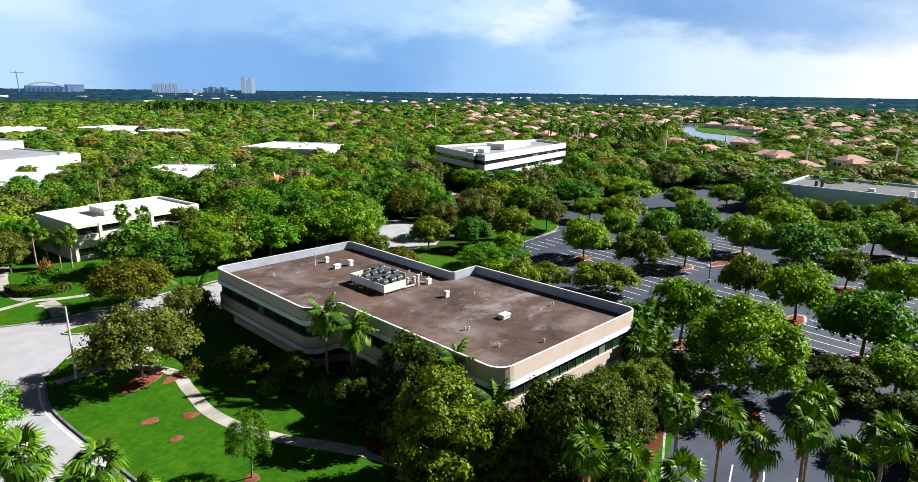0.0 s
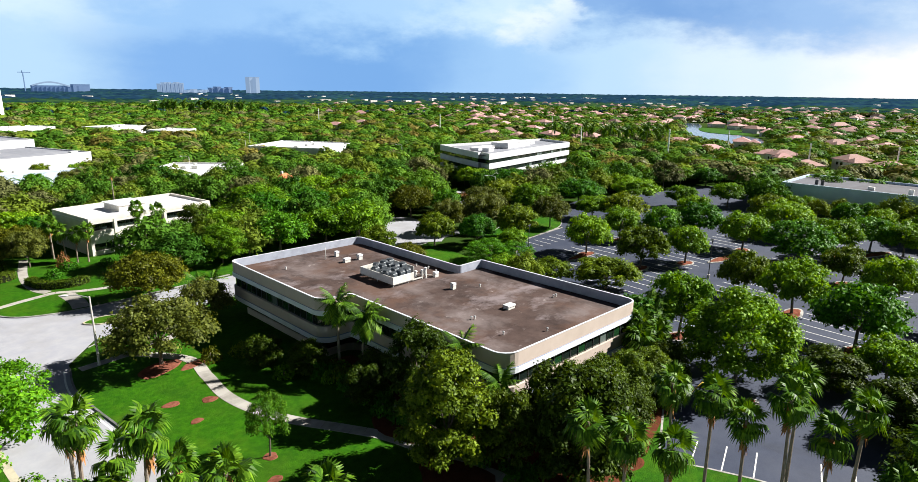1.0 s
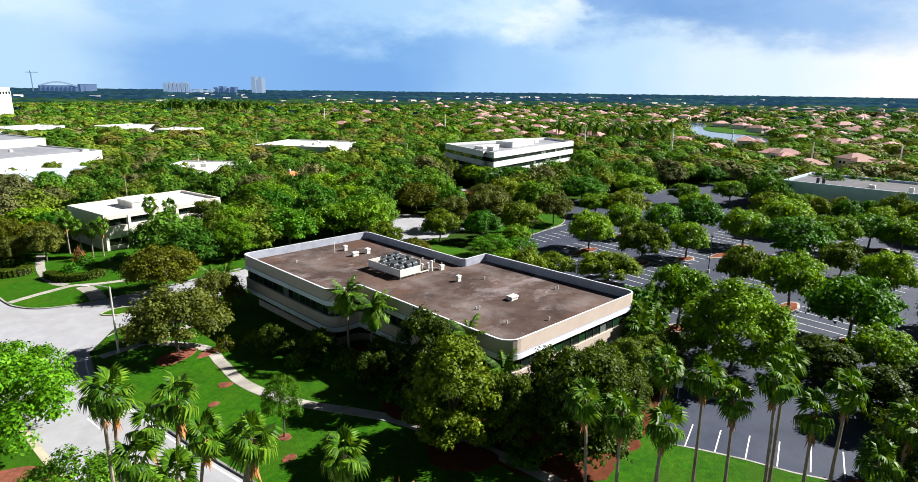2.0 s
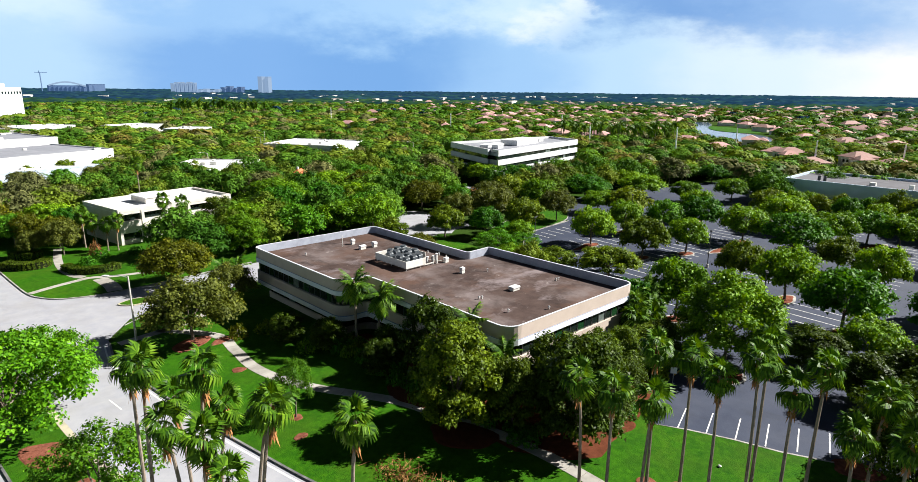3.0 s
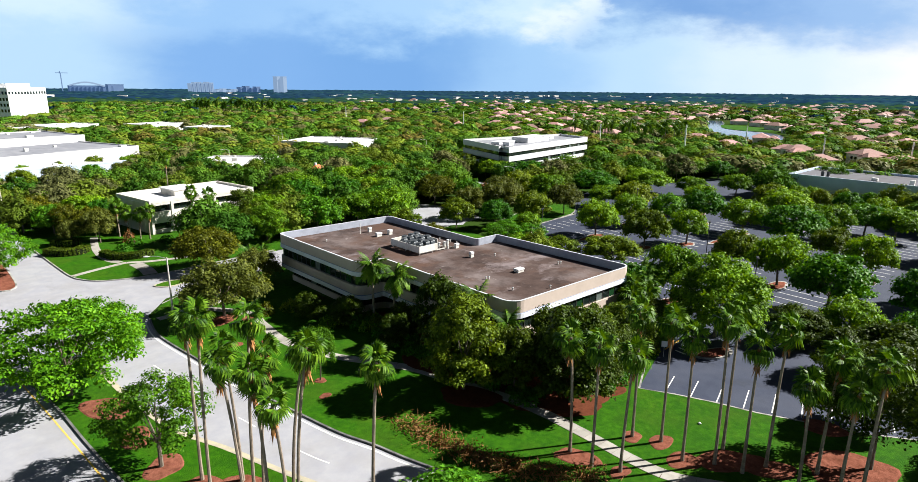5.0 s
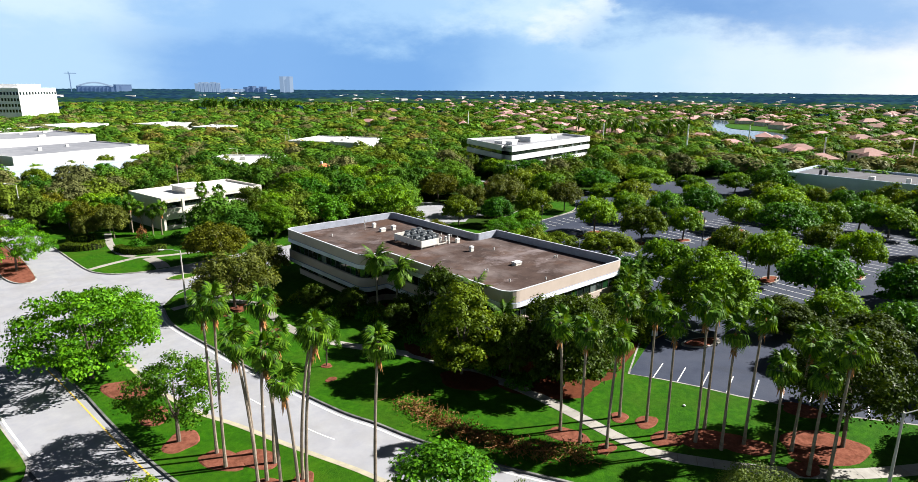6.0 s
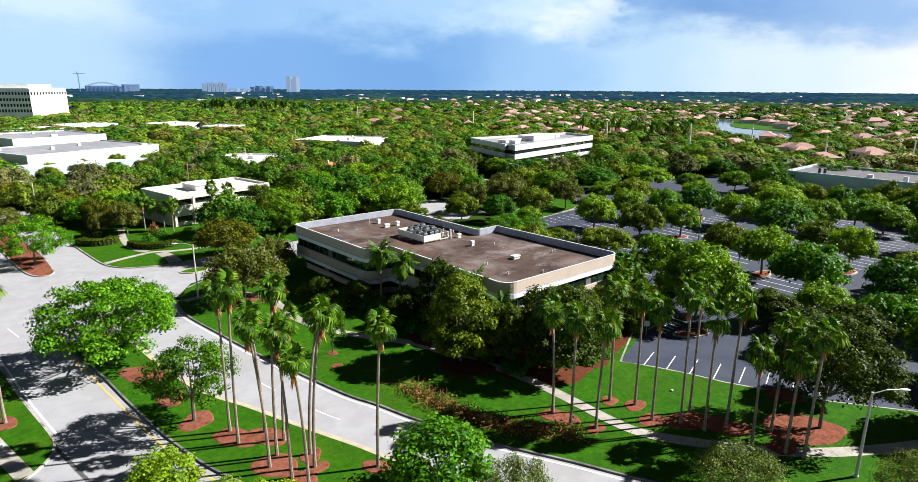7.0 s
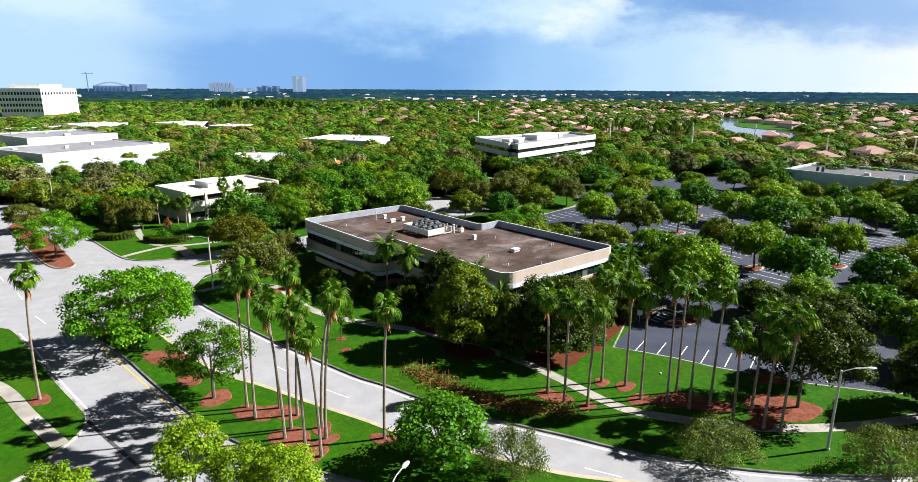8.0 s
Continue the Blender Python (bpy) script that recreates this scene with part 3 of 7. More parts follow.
WEST = [(-48.5, 50), (-48.3, 41.8), (-48.2, 30.2), (-47.8, 20.1), (-48.0, 17.6), (-49.0, 15.4), (-51.5, 13.3), (-58, 10), (-90, 4), (-90, 57), (-58, 57), (-51, 55), (-49.2, 53)]
west = curve_points(WEST, closed=True)
slab("lawn", west, -0.05, Z_LAWN, "lawn", "green verge lawn beside the boulevard", "lawn")
NORTH = [(-25.2, 110), (-25.4, 90), (-25.3, 82), (-24.6, 78.5), (-22.6, 75.2), (-19, 73.2), (-15.6, 72.3), (-9.9, 71.8), (10, 72), (48, 73), (60, 90), (60, 140), (-18, 160)]
north = curve_points(NORTH[:8]) + [Vector((*p, 0)) for p in NORTH[8:]]
slab("lawn", north, -0.05, Z_LAWN, "lawn", "green lawn in front of the car deck", "lawn")
TIP = [(-37.4, 92), (-37.0, 84), (-35.6, 80.6), (-33.4, 81.5), (-32.4, 90), (-31.8, 104), (-32, 130), (-36, 130), (-37.2, 105)]
tip = curve_points(TIP, closed=True)
slab("median", tip, -0.05, Z_LAWN, "mulch", "narrow median strip of red mulch", "median")


def kerb(pts, material="kerb", closed=False, label="low concrete kerb along the lawn"):
    return tagged(part("kerb", sweep(pts, -0.02, 0.2, -0.02, Z_LAWN + 0.02, closed), material), label, "kerb", kind="structure")


kerb(rk, "old_kerb", label="dark stained kerb along the boulevard")
kerb([p for p in LAWN[len(rk):len(rk) + 5]], "kerb")
n_left = sum(1 for p in med if p.x < -34.6 + max(0, (12 - p.y)) * 0.28 or p.y > 40)
kerb(med[:n_left], "old_kerb", label="dark stained kerb along the median")
kerb(med[n_left - 1:] + med[:1], "pale_kerb", label="pale yellowed kerb along the median")
gut = part("gutter", sweep(med[n_left - 1:] + med[:1], -0.55, -0.03, Z_ROAD, Z_ROAD + 0.012), "pale_kerb")
tagged(gut, "pale yellowed concrete gutter", "gutter", kind="structure")
kerb(west, "kerb", True)
kerb(north[:len(north) - 4], "kerb")
kerb(tip, "kerb", True)
kerb([Vector((*p, 0)) for p in LOT[-9:]] + [Vector((*p, 0)) for p in LOT[:8]], "kerb", label="concrete kerb of the car park")


def paint(pts, w, material="white", z=Z_ROAD, label="white painted road line"):
    ob = part("road_marking", sweep(pts, -w / 2, w / 2, z + 0.003, z + 0.010), material)
    return tagged(ob, label, "road marking", kind="structure")


def offset(pts, d):
    out = []
    for i, p in enumerate(pts):
        a, b = pts[max(i - 1, 0)], pts[min(i + 1, len(pts) - 1)]
        t = Vector((b[0] - a[0], b[1] - a[1], 0)).normalized()
        out.append(Vector((p[0], p[1], 0)) + Vector((-t.y, t.x, 0)) * d)
    return out


paint(offset(rk, -0.55), 0.2)
yl = curve_points([(-41.2, 40), (-40.9, 31.2), (-40.7, 21.6), (-40.5, 12.7), (-39.9, 5), (-37.6, -5)])
paint(offset(yl, -0.15), 0.16, "yellow", label="yellow painted edge line")
ll = curve_points([(-48.0, 49.8), (-47.7, 41.3), (-47.6, 29.7), (-47.2, 19.7)])
paint(ll, 0.22)
mid = offset(rk, -4.2)
for i in range(6, len(mid) - 4, 9):
    paint(mid[i:i + 4], 0.13)
for a, b in (((-44.4, 43), (-44.4, 39.7)), ((-44.9, 56), (-44.5, 51.3)), ((-44.6, 70), (-44.7, 66)), ((-45, 84), (-45, 80))):
    paint([Vector((*a, 0)), Vector((*b, 0))], 0.13)
# bays along the lawn edge
for k in range(9):
    s = k * 2.72
    x = 8.5 + s * 0.33 + max(0, s - 8) * 0.09
    y = -14.9 - s * 0.95
    paint([Vector((x, y, 0)), Vector((x + 4.7, y + 0.9, 0))], 0.12, z=Z_ROAD + 0.004, label="white painted bay line")


def walkway(pts, width, slab_len=1.5, label="pale concrete footpath with joints"):
    """A footpath of cast slabs, each its own piece."""
    line = curve_points(pts, 0.5)
    ob = tagged(part("footpath", sweep(line, -width / 2 + 0.03, width / 2 - 0.03, 0, Z_LAWN + 0.015), "shade_joint_soil"), label, "footpath", kind="structure")
    per = max(2, int(slab_len / 0.5))
    for i in range(0, len(line) - 1, per):
        seg = line[i:i + per + 1]
        if len(seg) < 2:
            continue
        seg = [Vector(p) for p in seg]
        d = (seg[-1] - seg[-2]).normalized()
        seg[-1] = seg[-1] - d * 0.025
        part("slab", sweep(seg, -width / 2, width / 2, 0.05, Z_LAWN + 0.035), "walk", ob)
    return ob


walkway([(-17.0, 50.2), (-12.4, 42.5), (-13.0, 36), (-13.9, 30), (-13.4, 24.5), (-11.8, 19.5), (-9.4, 14.6), (-7.4, 10), (-6.3, 4.5), (-5.2, -1.5), (-4.9, -7), (-5.4, -13.2), (-6.0, -18), (-6.0, -21.8),
         (-4.6, -25.2), (-1.2, -31), (2.8, -35.9), (7.5, -40), (12, -43.2), (20, -48)], 1.5)
walkway([(-22.6, 49.2), (-18.5, 49.4), (-14, 49.8), (-8, 52)], 1.4)
walkway([(-56, 41), (-52.9, 31.8), (-52.0, 22.5), (-51.0, 13.8)], 1.5)
walkway([(-25.0, 81.4), (-21.2, 82.6), (-17.4, 83.4), (-15.2, 83.6), (-11.5, 81.4), (-5.1, 79.6), (3, 79)], 1.2)
walkway([(-14.2, 81.8), (-14.2, 76.6), (-14.8, 72.8)], 2.4)
walkway([(-12.9, 110.6), (-15.6, 100.6), (-16.9, 92.8), (-16.8, 87.2), (-15.9, 84.8)], 1.5)
islet = curve_points([(-17.0, 65.6), (-15.4, 63.4), (-12.4, 63.6), (-12.0, 65.4), (-14.4, 66.6)], 0.8, closed=True)
slab("median", islet, -0.02, Z_LAWN - 0.01, "lawn", "small planted island in the drive", "island")
kerb(islet, "pale_kerb", True, "pale yellowed kerb of a small island")

slab("pavement", [(92, 80), (101, 81), (116, 95), (112, 108), (100, 104), (94, 92)], -0.02, 0.05, "road", "pale paved forecourt behind the car park", "pavement")
slab("pavement", [(46, 68), (56, 60), (66, 66), (70, 84), (62, 92), (54, 80)], -0.02, 0.06, "road", "pale paved yard behind the office building", "pavement")

# ---------------------------------------------------------------- office building
TURN = pose(0, 0, 0, 0, 0, -4)
OUT = [(0.8, 1.5), (25.6, 0.6), (24.9, 26.9), (19.9, 26.9), (20.0, 52.0), (-3.6, 52.9), (-3.5, 28.0), (0.8, 27.8)]
RAD = [1.9, 1.4, 0.5, 0.5, 1.2, 1.2, 1.9, 0.5]


def inset(pts, d):
    n = len(pts)
    out = []
    for i in range(n):
        p, a, b = Vector(pts[i]), Vector(pts[i - 1]), Vector(pts[(i + 1) % n])
        e1, e2 = (p - a).normalized(), (b - p).normalized()
        n1, n2 = Vector((-e1.y, e1.x)), Vector((-e2.y, e2.x))
        out.append(p + (n1 + n2) * d)
    return out


def outline(d, seg=6):
    """The building's outline, d metres inside its outer face."""
    p = inset(OUT, d)
    rr = []
    for i, r in enumerate(RAD):
        convex = i not in (3, 7)
        rr.append(max(r - d, 0.05) if convex else r + d)
    return rounded([tuple(q) for q in p], rr, seg)


def band(name, d0, d1, z0, z1, material, parent, label=""):
    """A wall ring between two insets."""
    a, b = outline(d0), outline(d1)
    bm = bmesh.new()
    n = len(a)
    rows = [[bm.verts.new((q.x, q.y, z)) for q in ring] for ring, z in ((a, z0), (a, z1), (b, z1), (b, z0))]
    for k in range(4):
        r, s = rows[k], rows[(k + 1) % 4]
        for i in range(n):
            j = (i + 1) % n
            bm.faces.new((r[i], r[j], s[j], s[i]))
    return part(name, bm, material, parent, label)


def plate(name, d, z0, z1, material, parent, label=""):
    a = outline(d)
    bm = bmesh.new()
    lo, hi = [bm.verts.new((q.x, q.y, z0)) for q in a], [bm.verts.new((q.x, q.y, z1)) for q in a]
    t, u = bm.faces.new(hi), bm.faces.new(lo)
    for i in range(len(a)):
        j = (i + 1) % len(a)
        bm.faces.new((lo[i], lo[j], hi[j], hi[i]))
    bmesh.ops.triangulate(bm, faces=[t, u])
    return part(name, bm, material, parent, label)


TOP, ROOF = 8.7, 7.5
office = thing("office_building", "two-storey beige office building with white bands and dark glass", "building", at=TURN)
band("parapet", 0.0, 0.2, 7.1, TOP, "stucco", office, "beige stucco parapet")
band("coping", -0.02, 0.215, TOP + 0.003, TOP + 0.035, "cap", office, "pale metal coping")
band("lining", 0.202, 0.23, ROOF, TOP - 0.02, "lining", office, "inner face of the parapet, skylit shade in its colour")
band("white_band", -0.10, 0.33, 6.42, 7.05, "cream", office, "white projecting band")
band("trim", -0.06, 0.3, 7.053, 7.097, "blue_line", office, "blue-grey shadow joint")
upper_glass = band("glass_band", 0.30, 0.45, 4.9, 6.417, "glass_dark", office, "dark green ribbon window")
band("spandrel", 0.0, 0.3, 3.5, 4.897, "stucco", office, "beige stucco spandrel")
band("white_band", -0.10, 0.33, 2.75, 3.4, "cream", office, "white projecting band")
band("trim", -0.06, 0.3, 3.403, 3.497, "blue_line", office, "blue-grey shadow joint")
lower_glass = band("ground_glass", 1.7, 1.85, 1.15, 2.747, "glass_dark", office, "dark ground-floor glazing")
band("base_wall", 1.55, 1.9, 0.1, 1.147, "stucco", office, "beige base wall")
plate("soffit", 0.4, 2.76, 2.9, "stucco", office)
plate("roof_deck", 0.232, ROOF - 0.3, ROOF, "roof", office, "brown weathered roof with pale stains")

# ---------------------------------------------------------------- planting
rng = np.random.default_rng(11)


def leaf_cards(centres, normals, sizes, seed=0, narrow=0.62, fold=0.18):
    """Small folded leaves as two triangles each."""
    r = np.random.default_rng(seed)
    n = len(centres)
    t = r.normal(size=(n, 3))
    t -= normals * (t * normals).sum(1, keepdims=True)
    t /= np.linalg.norm(t, axis=1, keepdims=True) + 1e-9
    b = np.cross(normals, t)
    s = sizes[:, None]
    v = np.empty((n, 4, 3))
    v[:, 0] = centres - t * s
    v[:, 1] = centres + b * s * narrow + normals * s * fold
    v[:, 2] = centres + t * s
    v[:, 3] = centres - b * s * narrow + normals * s * fold
    i = np.arange(n)[:, None] * 4
    f = np.concatenate([i + np.array([[0, 1, 2]]), i + np.array([[0, 2, 3]])], 0)
    return v.reshape(-1, 3), f


def leaf_tris(centres, normals, sizes, seed=0):
    """Leaf sprays as one triangle each, for trees farther off."""
    r = np.random.default_rng(seed)
    n = len(centres)
    t = r.normal(size=(n, 3))
    t -= normals * (t * normals).sum(1, keepdims=True)
    t /= np.linalg.norm(t, axis=1, keepdims=True) + 1e-9
    b = np.cross(normals, t)
    s = sizes[:, None]
    w = r.uniform(0.6, 1.0, (n, 1))
    v = np.stack([centres + t * s * 1.15, centres - t * s * 0.6 + b * s * w, centres - t * s * 0.6 - b * s * w], 1)
    return v.reshape(-1, 3), np.arange(n * 3).reshape(-1, 3)


def fast_mesh(name, v, f, material):
    me = bpy.data.meshes.new(name)
    me.vertices.add(len(v))
    me.vertices.foreach_set("co", np.asarray(v, dtype=np.float32).ravel())
    f = np.asarray(f, dtype=np.int32)
    me.loops.add(f.size)
    me.loops.foreach_set("vertex_index", f.ravel())
    me.polygons.add(len(f))
    me.polygons.foreach_set("loop_start", np.arange(len(f), dtype=np.int32) * f.shape[1])
    me.materials.append(M[material])
    me.update(calc_edges=True)
    return me


def crown_leaves(radius, z0, z1, n_leaf, leaf, seed, lobes=14, flat=1.0, open_=0.0, lobe=(0.30, 0.46), fill=0.22, spread=0.42):
    """Leaf places and directions over many lobes, with gaps between them."""
    r = np.random.default_rng(seed)
    cen, rad = [], []
    hc = (z1 - z0)
    for k in range(lobes):
        a = 2.4 * k + r.uniform(-0.4, 0.4)
        q = math.sqrt((k + 0.5) / lobes)
        lr = radius * r.uniform(*lobe)
        x, y = (radius - lr * 0.8) * q * math.cos(a), (radius - lr * 0.8) * q * math.sin(a)
        top = z0 + hc * (0.30 + 0.70 * math.sqrt(max(0.0, 1 - (q * 0.92) ** 2))) * r.uniform(0.80, 1.05)
        cen.append((x, y, top - lr * 0.75 * flat))
        rad.append((lr, lr, lr * 0.75 * flat))
        if q > 0.4 and hc > radius * 0.6:
            cen.append((x * 1.02, y * 1.02, z0 + hc * r.uniform(0.2, 0.4)))
            rad.append((lr * 0.9, lr * 0.9, lr * 0.7))
    cen, rad = np.array(cen), np.array(rad)
    pick = r.integers(0, len(cen), n_leaf)
    d = r.normal(size=(n_leaf, 3))
    d /= np.linalg.norm(d, axis=1, keepdims=True)
    d[:, 2] = np.where(d[:, 2] < -0.3, -d[:, 2] * r.uniform(0.2, 1, n_leaf), d[:, 2])
    k = r.uniform(0.72, 1.06, (n_leaf, 1)) ** 0.8
    c = cen[pick] + d * rad[pick] * k
    tw = r.integers(0, n_leaf, n_leaf)
    near = np.abs(c[tw] - c).max(1) < radius * 0.22
    c = np.where(near[:, None], c * 0.55 + c[tw] * 0.45, c)
    c = c + r.normal(size=(n_leaf, 3)) * radius * 0.022
    spray = r.uniform(size=(n_leaf, 1)) < 0.07
    c = np.where(spray, cen[pick] + d * rad[pick] * r.uniform(1.05, 1.38, (n_leaf, 1)), c)
    inner = r.uniform(size=n_leaf) < fill
    c = np.where(inner[:, None], cen[pick] + d * rad[pick] * r.uniform(0.35, 0.7, (n_leaf, 1)), c)
    nrm = d + r.normal(size=(n_leaf, 3)) * spread + np.array([[0, 0, 0.42]])
    nrm /= np.linalg.norm(nrm, axis=1, keepdims=True)
    size = leaf * r.uniform(0.6, 1.35, n_leaf) * np.where(inner, 1.8, 1.0)
    if open_:
        keep = r.uniform(size=n_leaf) > open_
        c, nrm, size = c[keep], nrm[keep], size[keep]
    return c, nrm, size, cen


def trunk_mesh(name, height, spread, ends, seed, thick=0.2, material="bark", fork=0.3):
    r = random.Random(seed)
    bm = bmesh.new()
    f = Vector((r.uniform(-0.2, 0.2), r.uniform(-0.2, 0.2), height * fork))
    tube(bm, (0, 0, -0.1), (0, 0, 0.25), thick * 1.5, thick * 1.1, 7)
    tube(bm, (0, 0, 0.2), f, thick * 1.1, thick * 0.85, 7)
    for e in ends:
        e = Vector(e)
        m1 = f.lerp(e, 0.5) + Vector((r.uniform(-0.3, 0.3), r.uniform(-0.3, 0.3), r.uniform(0.1, 0.5)))
        tube(bm, f, m1, thick * 0.55, thick * 0.32, 5)
        tube(bm, m1, e, thick * 0.32, thick * 0.1, 4)
    me = bpy.data.meshes.new(name)
    bm.to_mesh(me)
    bm.free()
    me.materials.append(M[material])
    return me


TREE_KINDS = {}
M["leaf_o"] = leafy("deep_olive_leaves", (0.024, 0.058, 0.004), (0.072, 0.118, 0.007))
M["leaf_g"] = leafy("mid_green_leaves", (0.060, 0.180, 0.006), (0.100, 0.235, 0.010))
M["leaf_w"] = leafy("pale_feathery_leaves", (0.09, 0.15, 0.03), (0.14, 0.20, 0.04))


def tree_kind(key, radius, height, n_leaf, leaf, material, seed, base=0.28, lobes=14, flat=1.0, thick=0.2, open_=0.0, lobe=(0.26, 0.42), fine=False, spread=0.42):
    c, n, s, cen = crown_leaves(radius, height * base, height, n_leaf, leaf, seed, lobes, flat, open_, lobe, 0.05 if fine else 0.22, spread)
    v, f = (leaf_cards if fine else leaf_tris)(c, n, s, seed)
    crown = fast_mesh("crown", v, f, material)
    r = random.Random(seed)
    ends = [tuple(cen[i]) for i in r.sample(range(len(cen)), min(9, len(cen)))]
    trunk = trunk_mesh("trunk", height, radius, ends, seed, thick)
    TREE_KINDS[key] = (radius, height, crown, trunk)


def plant(key, x, y, h, r, label, group="", name="tree", z=0.1):
    """One tree of a kind, brought to height h and crown radius r."""
    kr, kh, crown, trunk = TREE_KINDS[key]
    m = Matrix.LocRotScale((x, y, z), Euler((0, 0, rng.uniform(0, 6.28))), (r / kr, r / kr, h / kh))
    ob = thing(name, label, "tree", group, m)
    part_mesh("trunk", trunk, ob)
    part_mesh("crown", crown, ob)
    return ob


tree_kind("park_a", 5.5, 7.5, 7600, 0.20, "leaf_a", 1, base=0.2, lobes=30, lobe=(0.17, 0.32))
tree_kind("park_b", 5.5, 7.5, 7600, 0.20, "leaf_b", 2, base=0.2, lobes=28, lobe=(0.17, 0.32))
tree_kind("park_c", 5.5, 8.0, 7600, 0.20, "leaf_c", 3, base=0.2, lobes=32, lobe=(0.17, 0.32))
tree_kind("dense", 7.0, 11.0, 20000, 0.18, "leaf_a", 4, base=0.05, lobes=60, lobe=(0.14, 0.27))
tree_kind("grey", 6.5, 8.5, 11000, 0.17, "leaf_d", 5, base=0.2, lobes=34, lobe=(0.15, 0.29))
tree_kind("ochre", 6.5, 8.5, 11000, 0.18, "leaf_e", 6, base=0.2, lobes=34, lobe=(0.16, 0.3))
tree_kind("near", 5.0, 11.0, 20000, 0.155, "leaf_n", 7, base=0.02, lobes=46, lobe=(0.16, 0.30))
tree_kind("shade", 5.0, 10.0, 13000, 0.18, "leaf_o", 27, base=0.02, lobes=40, lobe=(0.17, 0.32))
tree_kind("stand", 4.0, 9.5, 9500, 0.16, "leaf_o", 29, base=0.22, lobes=36, lobe=(0.16, 0.30))
tree_kind("fresh", 7.0, 9.5, 12500, 0.17, "leaf_f", 8, base=0.12, lobes=46, lobe=(0.11, 0.21), flat=0.6, fine=True)
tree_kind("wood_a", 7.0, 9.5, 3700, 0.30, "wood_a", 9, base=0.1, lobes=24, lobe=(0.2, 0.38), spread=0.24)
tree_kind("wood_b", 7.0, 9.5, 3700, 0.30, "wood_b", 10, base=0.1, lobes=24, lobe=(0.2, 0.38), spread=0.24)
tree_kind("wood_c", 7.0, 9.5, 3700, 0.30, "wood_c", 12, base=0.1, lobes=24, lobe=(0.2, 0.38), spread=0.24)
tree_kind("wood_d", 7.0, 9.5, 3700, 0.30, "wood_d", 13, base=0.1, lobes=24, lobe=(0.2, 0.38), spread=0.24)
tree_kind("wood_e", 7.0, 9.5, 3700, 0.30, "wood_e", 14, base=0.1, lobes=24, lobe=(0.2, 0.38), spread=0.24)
tree_kind("open", 5.0, 9.0, 9500, 0.13, "leaf_g", 15, base=0.30, lobes=34, lobe=(0.13, 0.25), fine=True)
tree_kind("big", 7.0, 12.6, 16000, 0.17, "leaf_o", 16, base=0.36, lobes=50, lobe=(0.14, 0.25), flat=0.8, fine=True)
tree_kind("broad", 4.6, 8.0, 8000, 0.18, "leaf_c", 17, base=0.25, lobes=34, lobe=(0.16, 0.3), fine=True)
tree_kind("lime", 3.6, 8.0, 8000, 0.13, "leaf_lime", 18, base=0.3, lobes=34, lobe=(0.16, 0.3), fine=True)
tree_kind("willow", 5.0, 5.0, 9000, 0.10, "leaf_w", 19, base=0.15, lobes=34, lobe=(0.16, 0.3), fine=True)

# ribbon windows: panes and mullions along the straight runs of the outline
def ribbon(parent, d, z0, z1, width=1.5, seed=1):
    r = random.Random(seed)
    pts = inset(OUT, d)
    n = len(pts)
    panes = {}
    mull = mesh_of("mullion", *box_data(-0.04, -0.05, 0, 0.04, 0.05, z1 - z0), "frame")
    for i in range(n):
        a, b = pts[i], pts[(i + 1) % n]
        t = (b - a).normalized()
        lo, hi = RAD[i] + 0.2, RAD[(i + 1) % n] + 0.2
        length = (b - a).length - lo - hi
        k = max(1, round(length / width))
        w = length / k
        ang = math.atan2(t.y, t.x)
        for j in range(k + 1):
            p = a + t * (lo + w * j)
            part_mesh("mullion", mull, parent, Matrix.Translation((p.x, p.y, z0)) @ Matrix.Rotation(ang, 4, "Z") @ Matrix.Translation((0, -0.06, 0)))
            if j < k:
                kind = r.choices(("glass_dark", "glass_green", "blind"), (0.62, 0.3, 0.08))[0]
                key = (round(w, 3), kind)
                if key not in panes:
                    panes[key] = mesh_of("pane", *box_data(0.045, -0.03, 0.02, w - 0.045, 0.01, z1 - z0 - 0.02), kind)
                part_mesh("pane", panes[key], parent, Matrix.Translation((p.x, p.y, z0)) @ Matrix.Rotation(ang, 4, "Z") @ Matrix.Translation((0, -0.02, 0)))


def box_data(x0, y0, z0, x1, y1, z1):
    v = [(x, y, z) for z in (z0, z1) for x, y in ((x0, y0), (x1, y0), (x1, y1), (x0, y1))]
    return v, [(0, 3, 2, 1), (4, 5, 6, 7), (0, 1, 5, 4), (1, 2, 6, 5), (2, 3, 7, 6), (3, 0, 4, 7)]


M["blind"] = surf("window_with_blind", (0.10, 0.13, 0.12), (0.16, 0.19, 0.18), 2, 0.15, 0.05)
ribbon(upper_glass, 0.30, 4.92, 6.41, 1.5, 3)
ribbon(lower_glass, 1.70, 1.17, 2.74, 1.6, 4)
# ---------------------------------------------------------------- roof equipment


def on_roof(x, y, turn=-4):
    return pose(x, y, ROOF, 0, 0, turn)


